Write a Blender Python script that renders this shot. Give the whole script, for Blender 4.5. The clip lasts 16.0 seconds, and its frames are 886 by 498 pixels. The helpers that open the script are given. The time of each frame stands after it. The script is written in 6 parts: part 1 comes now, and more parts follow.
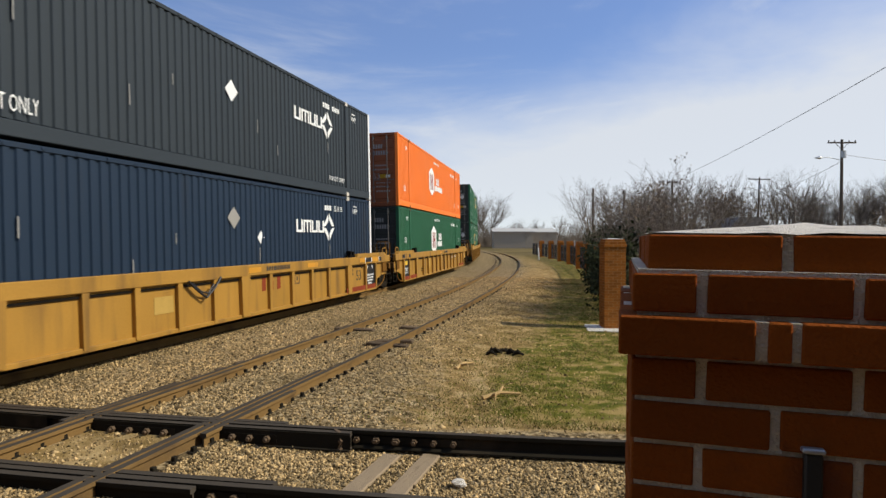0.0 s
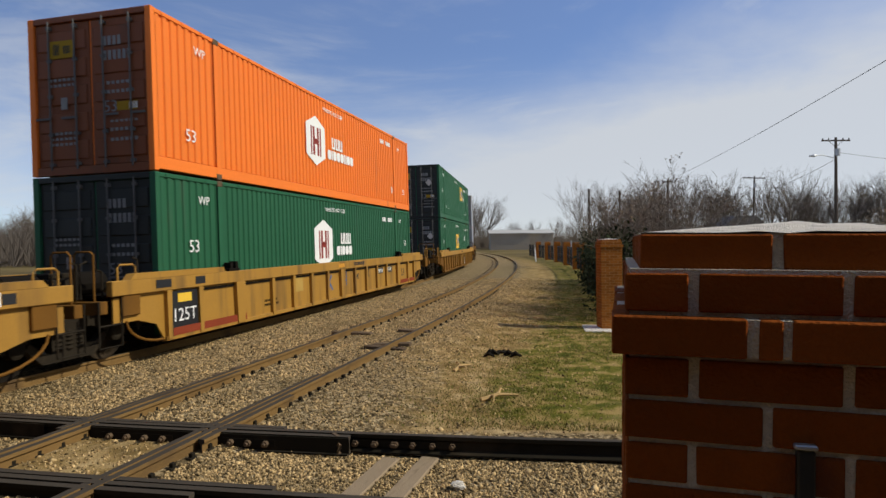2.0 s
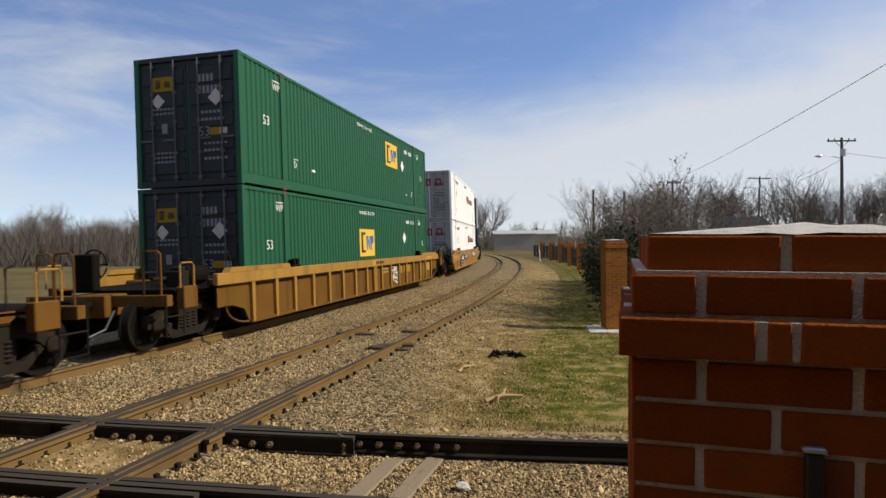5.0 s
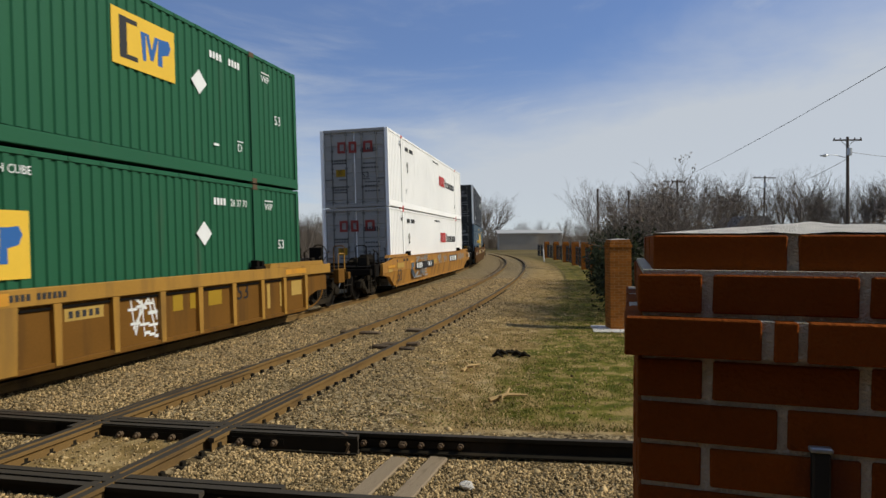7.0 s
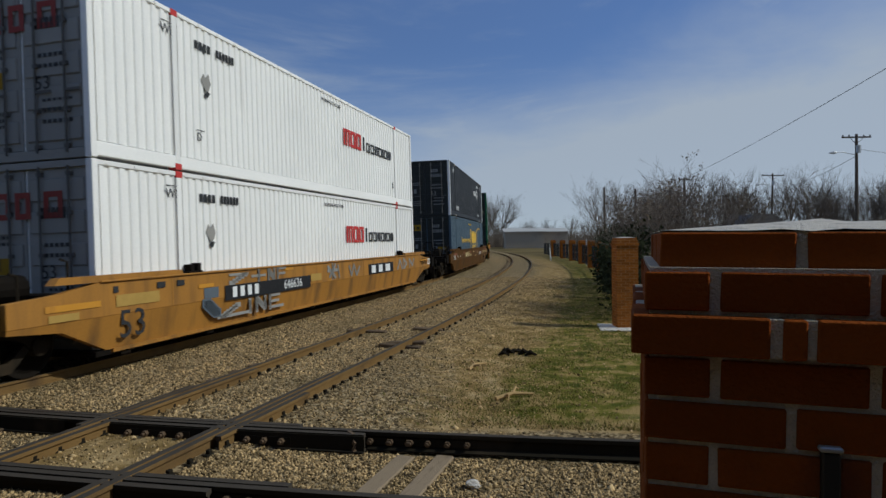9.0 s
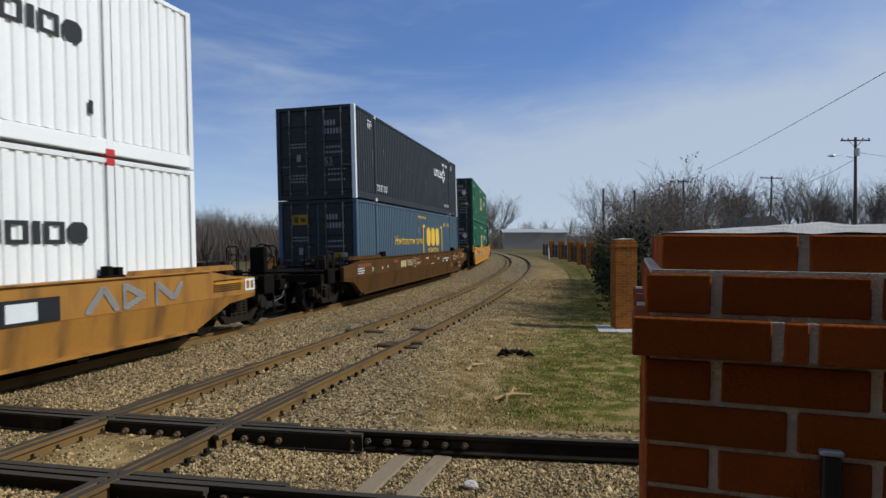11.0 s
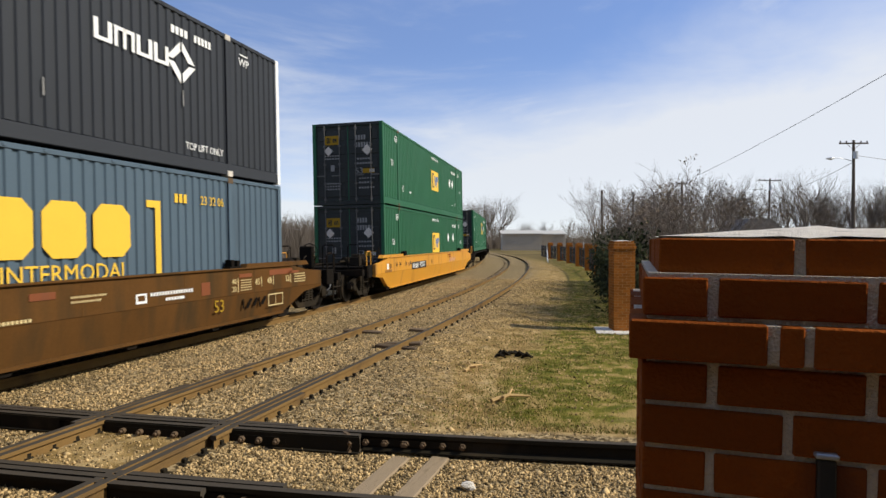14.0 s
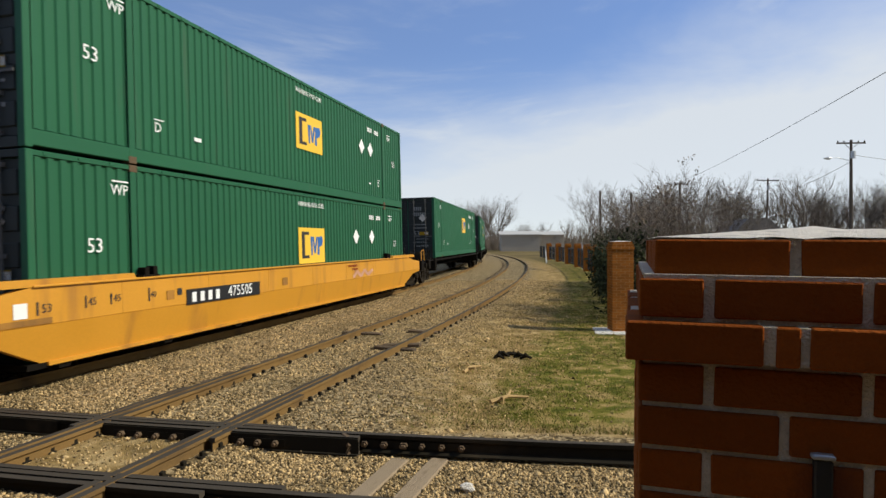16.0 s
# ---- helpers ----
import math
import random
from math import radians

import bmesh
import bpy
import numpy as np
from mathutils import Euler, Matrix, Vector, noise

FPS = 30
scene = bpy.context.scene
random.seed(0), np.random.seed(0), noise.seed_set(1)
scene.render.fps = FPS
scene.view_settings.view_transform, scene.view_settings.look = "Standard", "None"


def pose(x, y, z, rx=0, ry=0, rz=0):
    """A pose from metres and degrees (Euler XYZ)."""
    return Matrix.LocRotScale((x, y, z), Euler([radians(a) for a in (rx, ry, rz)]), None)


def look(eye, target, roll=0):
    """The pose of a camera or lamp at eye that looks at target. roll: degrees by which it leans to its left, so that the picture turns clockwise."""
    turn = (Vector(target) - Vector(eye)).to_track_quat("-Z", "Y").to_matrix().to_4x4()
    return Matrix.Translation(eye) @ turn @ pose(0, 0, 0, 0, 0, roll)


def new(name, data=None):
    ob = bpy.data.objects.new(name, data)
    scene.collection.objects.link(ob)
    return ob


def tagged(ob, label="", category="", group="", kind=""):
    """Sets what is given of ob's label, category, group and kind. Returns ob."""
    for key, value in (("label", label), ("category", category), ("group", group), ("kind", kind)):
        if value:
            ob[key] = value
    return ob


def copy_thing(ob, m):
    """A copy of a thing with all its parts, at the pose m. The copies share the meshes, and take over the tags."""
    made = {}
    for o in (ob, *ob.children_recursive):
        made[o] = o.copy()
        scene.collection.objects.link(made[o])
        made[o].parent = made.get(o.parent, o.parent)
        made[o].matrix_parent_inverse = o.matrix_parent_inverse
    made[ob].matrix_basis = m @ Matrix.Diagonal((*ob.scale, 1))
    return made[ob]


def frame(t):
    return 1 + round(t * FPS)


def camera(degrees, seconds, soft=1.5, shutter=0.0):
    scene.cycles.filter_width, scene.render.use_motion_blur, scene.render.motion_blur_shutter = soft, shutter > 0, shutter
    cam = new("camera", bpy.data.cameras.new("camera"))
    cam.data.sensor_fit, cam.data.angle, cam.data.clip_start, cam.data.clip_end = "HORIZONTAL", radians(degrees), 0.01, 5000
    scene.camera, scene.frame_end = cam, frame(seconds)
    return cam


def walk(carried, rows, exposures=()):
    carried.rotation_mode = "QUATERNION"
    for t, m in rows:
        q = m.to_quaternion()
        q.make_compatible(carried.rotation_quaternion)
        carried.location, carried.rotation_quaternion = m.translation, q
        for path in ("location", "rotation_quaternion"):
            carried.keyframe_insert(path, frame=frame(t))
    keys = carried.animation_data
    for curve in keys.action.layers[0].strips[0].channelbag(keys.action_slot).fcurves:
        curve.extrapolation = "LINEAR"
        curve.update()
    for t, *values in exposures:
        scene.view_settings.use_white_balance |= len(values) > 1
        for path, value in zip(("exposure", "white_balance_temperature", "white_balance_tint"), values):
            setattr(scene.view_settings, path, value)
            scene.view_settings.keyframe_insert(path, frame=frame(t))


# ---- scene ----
cam = camera(71.0, 16.0, soft=1.5, shutter=0.15)
EYE_ROWS = [
    (0.0, 0.0000, 0.0000, 1.8800, -0.886, 0.000, -0.000),
    (0.5, -0.0009, 0.0014, 1.8783, -1.061, -0.380, 0.193),
    (1.0, 0.0005, -0.0026, 1.8801, -0.903, -0.256, 0.014),
    (1.5, 0.0009, -0.0055, 1.8812, -0.702, -0.511, 0.133),
    (2.0, 0.0057, -0.0053, 1.8801, -0.668, -0.713, -0.293),
    (2.5, 0.0022, -0.0060, 1.8805, -0.784, -0.518, -0.048),
    (3.0, 0.0037, -0.0068, 1.8804, -0.733, -0.557, -0.192),
    (3.5, 0.0049, -0.0026, 1.8815, -0.500, -0.729, -0.135),
    (4.0, 0.0026, -0.0037, 1.8812, -0.626, -0.746, -0.016),
    (6.5, 0.0019, -0.0034, 1.8822, -0.575, -0.653, 0.288),
    (7.0, -0.0006, -0.0052, 1.8813, -0.674, -0.637, 0.458),
    (7.5, -0.0004, -0.0024, 1.8825, -0.367, -0.601, 0.593),
    (8.0, 0.0009, -0.0005, 1.8817, -0.441, -0.665, 0.769),
    (8.5, 0.0015, -0.0014, 1.8813, -0.593, -0.817, 0.736),
    (9.0, 0.0014, 0.0007, 1.8799, -0.792, -0.745, 1.035),
    (11.5, -0.0027, 0.0036, 1.8806, -0.768, -0.228, 0.803),
    (12.0, -0.0023, 0.0047, 1.8806, -0.813, -0.106, 0.743),
    (12.5, -0.0040, 0.0005, 1.8819, -0.792, -0.058, 0.867),
    (13.0, -0.0029, -0.0016, 1.8830, -0.634, -0.054, 0.841),
    (13.5, -0.0008, -0.0021, 1.8829, -0.615, -0.037, 0.648),
    (14.0, -0.0016, -0.0006, 1.8828, -0.687, -0.105, 0.785),
    (14.5, 0.0007, 0.0037, 1.8814, -0.961, -0.166, 0.618),
    (15.0, -0.0009, -0.0026, 1.8827, -0.552, -0.404, 0.735),
    (15.5, 0.0002, -0.0007, 1.8839, -0.499, -0.267, 0.672),
    (16.0, 0.0022, -0.0004, 1.8843, -0.579, -0.333, 0.658),
]
EXPOSURES = [(0.0, -0.02, 6300, 8), (1.0, -0.05, 6350, 8), (2.0, -0.27, 6300, 8), (3.5, -0.2, 6300, 8), (4.5, -0.08, 6300, 8), (6.5, -0.36, 6200, 7), (7.5, -0.62, 6000, 6),
             (8.0, -0.93, 5600, 5), (9.2, -0.87, 5550, 4), (10.3, -0.55, 5700, 6), (11.4, -0.52, 5350, 6), (12.0, -0.06, 5700, 8), (13.0, 0.07, 6350, 9), (15.5, 0.16, 6350, 7), (16.0, -0.02, 6300, 6)]
walk(cam, [(t, pose(x, y, z, 90 + p, 0, yaw) @ pose(0, 0, 0, 0, 0, roll)) for t, x, y, z, p, roll, yaw in EYE_ROWS], EXPOSURES)

# ---- the plan: z = 0 is the top of the rails ----
HEAD = radians(14.87)                       # heading of the tracks, right of straight ahead
U = Vector((math.sin(HEAD), math.cos(HEAD), 0))
N = Vector((-math.cos(HEAD), math.sin(HEAD), 0))
D_TRAIN, D_NEAR = 8.84, 4.64               # how far left of the eye the two track centres run
CURVE_AT, CURVE_R = 10.0, 272.0            # the tracks bend to the left from there
GAUGE = 1.51                               # between the centres of the rail heads
CANT = 1.0
SUN_AZ, SUN_EL = 100.0, 40.0                # right of straight ahead; above the horizon


def track(s, d):
    """Place and heading at s along the tracks, d to the left of the eye's line."""
    if s <= CURVE_AT:
        return U * s + N * d, U.copy()
    a = (s - CURVE_AT) / (CURVE_R - D_TRAIN)
    return U * CURVE_AT + N * CURVE_R + (U * math.sin(a) - N * math.cos(a)) * (CURVE_R - d), U * math.cos(a) + N * math.sin(a)


def travelled(t):
    """Metres that the train has rolled since the start."""
    return 6.915 * t - 0.0019 * ((t - 8) ** 2 - 64)


def cross_y(x, off=0.0):
    """The line of the crossing track; off: towards the eye."""
    x2 = x + 2.41
    return 6.42 - 0.19 * x2 + 0.008 * x2 * x2 - off if -9 < x < 7 else cross_y(-8.999 if x < 0 else 6.999, off) + (-0.297 if x < 0 else -0.04) * (x - (-9 if x < 0 else 7))


# ---- world and sun ----
def build_world():
    world = bpy.data.worlds.new("sky")
    scene.world = world
    world.use_nodes = True
    nt = world.node_tree
    nt.nodes.clear()
    out, bg = nt.nodes.new("ShaderNodeOutputWorld"), nt.nodes.new("ShaderNodeBackground")
    sky = nt.nodes.new("ShaderNodeTexSky")
    sky.sky_type, sky.sun_disc = "NISHITA", False
    sky.sun_elevation, sky.sun_rotation = radians(SUN_EL), radians(SUN_AZ)
    sky.air_density, sky.dust_density, sky.ozone_density = 1.35, 0.1, 1.6
    L = nt.links.new
    geo = nt.nodes.new("ShaderNodeTexCoord")

    def cloud_noise(turn, size, scale, detail, twist):
        mp = nt.nodes.new("ShaderNodeMapping")
        mp.inputs["Rotation"].default_value, mp.inputs["Scale"].default_value = turn, size
        n = nt.nodes.new("ShaderNodeTexNoise")
        n.inputs["Scale"].default_value, n.inputs["Detail"].default_value, n.inputs["Roughness"].default_value = scale, detail, 0.6
        n.inputs["Distortion"].default_value = twist
        L(geo.outputs["Generated"], mp.inputs["Vector"])
        L(mp.outputs["Vector"], n.inputs["Vector"])
        return n.outputs["Fac"]

    def calc(op, a, b, c=None):
        m = nt.nodes.new("ShaderNodeMath")
        m.operation = op
        for k, v in enumerate((a, b, c)):
            if v is None:
                continue
            if isinstance(v, (int, float)):
                m.inputs[k].default_value = v
            else:
                L(v, m.inputs[k])
        return m.outputs[0]

    def span(v, lo, hi, top):
        r = nt.nodes.new("ShaderNodeMapRange")
        r.interpolation_type = "SMOOTHSTEP"
        r.inputs["From Min"].default_value, r.inputs["From Max"].default_value, r.inputs["To Max"].default_value = lo, hi, top
        L(v, r.inputs["Value"])
        return r.outputs["Result"]

    sep = nt.nodes.new("ShaderNodeSeparateXYZ")
    L(geo.outputs["Generated"], sep.inputs["Vector"])
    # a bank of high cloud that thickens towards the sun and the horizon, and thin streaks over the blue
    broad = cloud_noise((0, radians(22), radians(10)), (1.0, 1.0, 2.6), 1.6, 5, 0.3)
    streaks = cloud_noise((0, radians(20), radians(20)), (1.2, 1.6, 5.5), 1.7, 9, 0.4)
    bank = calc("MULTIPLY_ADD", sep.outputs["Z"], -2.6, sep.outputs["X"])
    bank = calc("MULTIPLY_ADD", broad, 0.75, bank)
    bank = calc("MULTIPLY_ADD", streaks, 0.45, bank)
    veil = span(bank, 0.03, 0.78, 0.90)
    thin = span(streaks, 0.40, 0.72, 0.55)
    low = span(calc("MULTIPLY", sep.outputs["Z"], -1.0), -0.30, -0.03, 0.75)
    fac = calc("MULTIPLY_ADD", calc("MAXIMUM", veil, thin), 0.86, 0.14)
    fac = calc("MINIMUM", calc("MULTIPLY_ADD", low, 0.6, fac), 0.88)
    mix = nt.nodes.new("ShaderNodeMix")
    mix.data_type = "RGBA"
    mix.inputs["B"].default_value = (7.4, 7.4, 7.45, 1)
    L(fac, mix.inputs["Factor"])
    lift = nt.nodes.new("ShaderNodeMapping")
    lift.inputs["Scale"].default_value, lift.inputs["Location"].default_value = (1, 1, 2.0), (0, 0, 0.10)
    L(geo.outputs["Generated"], lift.inputs["Vector"])
    L(lift.outputs["Vector"], sky.inputs["Vector"])
    vivid = nt.nodes.new("ShaderNodeHueSaturation")
    vivid.inputs["Value"].default_value = 1.75
    vivid.inputs["Saturation"].default_value, vivid.inputs["Hue"].default_value = 1.27, 0.512
    L(sky.outputs["Color"], vivid.inputs["Color"])
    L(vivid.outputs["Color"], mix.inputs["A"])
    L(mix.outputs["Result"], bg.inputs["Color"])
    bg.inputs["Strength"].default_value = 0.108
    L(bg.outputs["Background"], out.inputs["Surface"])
    sun = new("sun", bpy.data.lights.new("sun", "SUN"))
    sun.data.energy, sun.data.angle, sun.data.color = 4.6, radians(0.53), (1.0, 0.91, 0.76)
    az, el = radians(SUN_AZ), radians(SUN_EL)
    to = Vector((math.sin(az) * math.cos(el), math.cos(az) * math.cos(el), math.sin(el)))
    sun.matrix_world = look(to * 50, (0, 0, 0))


build_world()


# ---- materials ----
def material(name, colour, rough=0.6, metal=0.0, vary=0.25, scale=3.0, fine=60.0, bump=0.15, dirt=None, dirt_amount=0.0,
             dirt_scale=1.2, streak=False, per_object=0.0, per_island=0.0, stretch=(1, 1, 1)):
    m = bpy.data.materials.new(name)
    m.use_nodes = True
    nt = m.node_tree
    b = nt.nodes["Principled BSDF"]
    b.inputs["Roughness"].default_value, b.inputs["Metallic"].default_value = rough, metal
    b.inputs["Specular IOR Level"].default_value = 0.5 if rough < 0.55 else 0.34 if rough < 0.7 else 0.06
    L = nt.links.new
    co = nt.nodes.new("ShaderNodeTexCoord")
    info = nt.nodes.new("ShaderNodeObjectInfo")
    off = nt.nodes.new("ShaderNodeVectorMath")
    off.operation = "ADD"
    scl = nt.nodes.new("ShaderNodeVectorMath")
    scl.operation, scl.inputs[1].default_value = "SCALE", (1, 1, 1)
    scl.inputs["Scale"].default_value = 37.0
    comb = nt.nodes.new("ShaderNodeCombineXYZ")
    for k in range(3):
        L(info.outputs["Random"], comb.inputs[k])
    L(comb.outputs[0], scl.inputs[0])
    L(co.outputs["Object"], off.inputs[0])
    L(scl.outputs[0], off.inputs[1])
    mp = nt.nodes.new("ShaderNodeMapping")
    mp.inputs["Scale"].default_value = stretch
    L(off.outputs[0], mp.inputs["Vector"])

    def noise_node(size, detail=5, src=None):
        n = nt.nodes.new("ShaderNodeTexNoise")
        n.inputs["Scale"].default_value, n.inputs["Detail"].default_value = size, detail
        L((src or mp).outputs[0], n.inputs["Vector"])
        return n

    big, small = noise_node(scale), noise_node(fine, 3)
    hsv = nt.nodes.new("ShaderNodeHueSaturation")
    hsv.inputs["Color"].default_value = (*colour, 1)
    v = nt.nodes.new("ShaderNodeMath")
    v.operation = "MULTIPLY_ADD"
    v.inputs[1].default_value, v.inputs[2].default_value = 2 * vary, 1 - vary
    mixn = nt.nodes.new("ShaderNodeMath")
    mixn.operation = "MULTIPLY_ADD"
    mixn.inputs[1].default_value = 0.4
    sub = nt.nodes.new("ShaderNodeMath")
    sub.operation, sub.inputs[1].default_value = "MULTIPLY", 0.6
    L(big.outputs["Fac"], sub.inputs[0])
    L(small.outputs["Fac"], mixn.inputs[0])
    L(sub.outputs[0], mixn.inputs[2])
    L(mixn.outputs[0], v.inputs[0])
    last = v
    for amount, source in ((per_object, "info"), (per_island, "island")):
        if amount:
            if source == "info":
                o = info.outputs["Random"]
            else:
                o = nt.nodes.new("ShaderNodeNewGeometry").outputs["Random Per Island"]
            s = nt.nodes.new("ShaderNodeMath")
            s.operation = "MULTIPLY_ADD"
            s.inputs[1].default_value, s.inputs[2].default_value = 2 * amount, 1 - amount
            L(o, s.inputs[0])
            p = nt.nodes.new("ShaderNodeMath")
            p.operation = "MULTIPLY"
            L(last.outputs[0], p.inputs[0])
            L(s.outputs[0], p.inputs[1])
            last = p
    L(last.outputs[0], hsv.inputs["Value"])
    colour_out = hsv.outputs["Color"]
    if dirt:
        src = None
        if streak:
            src = nt.nodes.new("ShaderNodeMapping")
            src.inputs["Scale"].default_value = (3.0, 3.0, 0.35)
            L(off.outputs[0], src.inputs["Vector"])
        dn = noise_node(dirt_scale, 8, src)
        r = nt.nodes.new("ShaderNodeMapRange")
        r.inputs["From Min"].default_value, r.inputs["From Max"].default_value = 0.72 - 0.4 * dirt_amount, 0.9 - 0.3 * dirt_amount
        r.inputs["To Max"].default_value = 0.85
        L(dn.outputs["Fac"], r.inputs["Value"])
        mx = nt.nodes.new("ShaderNodeMix")
        mx.data_type = "RGBA"
        mx.inputs["B"].default_value = (*dirt, 1)
        L(r.outputs["Result"], mx.inputs["Factor"])
        L(colour_out, mx.inputs["A"])
        colour_out = mx.outputs["Result"]
    L(colour_out, b.inputs["Base Color"])
    rr = nt.nodes.new("ShaderNodeMapRange")
    rr.inputs["To Min"].default_value, rr.inputs["To Max"].default_value = max(0.05, rough - 0.12), min(1, rough + 0.15)
    L(big.outputs["Fac"], rr.inputs["Value"])
    L(rr.outputs["Result"], b.inputs["Roughness"])
    if bump:
        bp = nt.nodes.new("ShaderNodeBump")
        bp.inputs["Strength"].default_value, bp.inputs["Distance"].default_value = bump, 0.01
        L(small.outputs["Fac"], bp.inputs["Height"])
        L(bp.outputs[0], b.inputs["Normal"])
    return m


def container_paint(name, colour, grime=None, amount=0.3, rough=0.6):
    grime = grime or tuple(0.5 * c + 0.012 for c in colour)
    return material(name, colour, rough, 0, 0.14, 0.5, 25, 0.08, grime, amount, 0.9, True, 0.06)


M_STEEL = material("worn_rail_steel", (0.058, 0.048, 0.036), 0.72, 0.0, 0.3, 4, 90, 0.1, (0.05, 0.035, 0.025), 0.3)
M_RAIL_SIDE = material("rusty_rail_web", (0.19, 0.115, 0.042), 0.9, 0.0, 0.35, 5, 60, 0.4, (0.05, 0.035, 0.025), 0.5)
# On the crossing rails' sides this black also stands in for their shade.
M_DARK_STEEL = material("black_greasy_and_shaded_steel", (0.018, 0.015, 0.010), 0.85, 0.0, 0.4, 6, 80, 0.3, (0.07, 0.05, 0.03), 0.3)
M_BOLT = material("brown_bolt_steel", (0.13, 0.09, 0.055), 0.7, 0.3, 0.3, 20, 90, 0.2)
M_TIE = material("weathered_tie_wood", (0.12, 0.085, 0.052), 0.95, 0, 0.4, 4, 60, 0.6, (0.03, 0.025, 0.02), 0.5, 2.0, False, 0.25, 0, (1, 6, 6))
M_STONE = material("ballast_stone", (0.35, 0.245, 0.115), 0.9, 0, 0.5, 1.1, 70, 0.4, (0.16, 0.12, 0.06), 0.5, 0.7, False, 0, 0.92)
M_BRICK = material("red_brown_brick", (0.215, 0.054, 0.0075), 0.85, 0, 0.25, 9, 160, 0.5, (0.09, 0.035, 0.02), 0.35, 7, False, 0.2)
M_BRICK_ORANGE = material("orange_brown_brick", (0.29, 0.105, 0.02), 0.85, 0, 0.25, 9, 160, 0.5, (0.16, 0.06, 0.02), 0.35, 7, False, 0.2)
M_TAN_MORTAR = material("tan_mortar", (0.36, 0.22, 0.10), 0.95, 0, 0.3, 20, 250, 0.9)
M_MORTAR = material("grey_mortar", (0.66, 0.57, 0.43), 0.95, 0, 0.3, 20, 250, 0.9, (0.10, 0.09, 0.08), 0.3, 14)
M_CAP = material("pale_mortar_cap", (0.62, 0.57, 0.49), 0.95, 0, 0.25, 25, 220, 0.9, (0.2, 0.18, 0.16), 0.4, 20)
M_BLACK = material("black_plastic", (0.012, 0.012, 0.013), 0.5, 0, 0.2, 20, 90, 0.1)
M_GRASS = material("short_dry_grass", (0.125, 0.122, 0.022), 0.8, 0, 0.3, 2, 40, 0, None, 0, 1, False, 0, 0.5)
M_STRAW = material("dead_straw", (0.34, 0.25, 0.10), 0.85, 0, 0.3, 2, 40, 0, None, 0, 1, False, 0, 0.4)
M_BARK = material("grey_brown_bark", (0.10, 0.08, 0.065), 0.95, 0, 0.35, 3, 30, 0.5)
M_TWIG = material("bare_twig", (0.175, 0.145, 0.12), 0.95, 0, 0.3, 1, 30, 0, None, 0, 1, False, 0.15)
M_FAR_TWIG = material("grey_far_twig", (0.165, 0.135, 0.105), 0.95, 0, 0.3, 1, 30, 0, None, 0, 1, False, 0.2)
M_LEAF = material("brown_clinging_leaf", (0.13, 0.095, 0.06), 0.8, 0, 0.3, 2, 40, 0, None, 0, 1, False, 0, 0.5)
M_IVY = material("dark_evergreen_leaf", (0.022, 0.026, 0.012), 0.95, 0, 0.3, 2, 40, 0, None, 0, 1, False, 0, 0.6)
M_POLE = material("creosoted_pole", (0.10, 0.08, 0.065), 0.95, 0, 0.3, 2, 30, 0.3, None, 0, 1, False, 0, 0, (6, 6, 0.4))
M_GALV = material("galvanised_steel", (0.45, 0.46, 0.47), 0.5, 0.7, 0.15, 4, 60, 0.1)
M_ROD = material("dull_grey_rod_steel", (0.13, 0.125, 0.115), 0.7, 0, 0.3, 4, 60, 0.1)
M_NAVY = container_paint("faded_navy_paint", (0.024, 0.032, 0.039))
M_NAVY2 = container_paint("blue_navy_paint", (0.009, 0.022, 0.044))
M_CHARCOAL = container_paint("charcoal_paint", (0.024, 0.027, 0.032))
M_GREYBLUE = container_paint("grey_blue_paint", (0.072, 0.108, 0.14))
M_ORANGE = container_paint("orange_paint", (0.80, 0.185, 0.017), (0.35, 0.10, 0.04), 0.15)
M_GREEN = container_paint("deep_green_paint", (0.014, 0.097, 0.041), (0.05, 0.09, 0.05), 0.25)
M_WHITE = container_paint("white_paint", (0.88, 0.86, 0.81), (0.55, 0.51, 0.45), 0.08)
# Door ends face away from the sun; their shade is darkened into these colours.
M_DOOR_DARK = container_paint("shaded_door_paint", (0.022, 0.025, 0.021))
M_SHADED_DOOR_AND_BAND = container_paint("shaded_orange_door_and_band_paint", (0.19, 0.055, 0.016), (0.09, 0.05, 0.03), 0.3)
M_DOOR_GREY = container_paint("shaded_white_door_and_grey_mark_paint", (0.30, 0.285, 0.255), (0.25, 0.24, 0.22), 0.3)
M_WELL = material("weathered_yellow_paint", (0.35, 0.182, 0.026), 0.6, 0, 0.3, 1.2, 30, 0.1, (0.11, 0.06, 0.02), 0.55, 0.8, True)
M_WELL_ORANGE = material("ochre_yellow_paint", (0.37, 0.17, 0.025), 0.6, 0, 0.4, 1.2, 30, 0.1, (0.12, 0.062, 0.022), 0.62, 0.9, True)
M_WELL_NEW = material("bright_yellow_paint", (0.56, 0.255, 0.018), 0.5, 0, 0.22, 1.2, 30, 0.08, (0.27, 0.115, 0.025), 0.42, 0.8, True)
M_WELL_DIRTY = material("brown_stained_yellow_plate", (0.155, 0.072, 0.014), 0.75, 0, 0.35, 1.4, 30, 0.1, (0.07, 0.038, 0.014), 0.5, 0.9, True)
M_WELL_BROWN = material("oxide_brown_paint", (0.098, 0.046, 0.013), 0.75, 0, 0.4, 1.2, 30, 0.1, (0.045, 0.030, 0.014), 0.6, 0.9, True)
M_UNDER = material("grimy_underframe", (0.010, 0.008, 0.006), 0.9, 0.0, 0.4, 4, 50, 0.3, (0.03, 0.02, 0.011), 0.35)
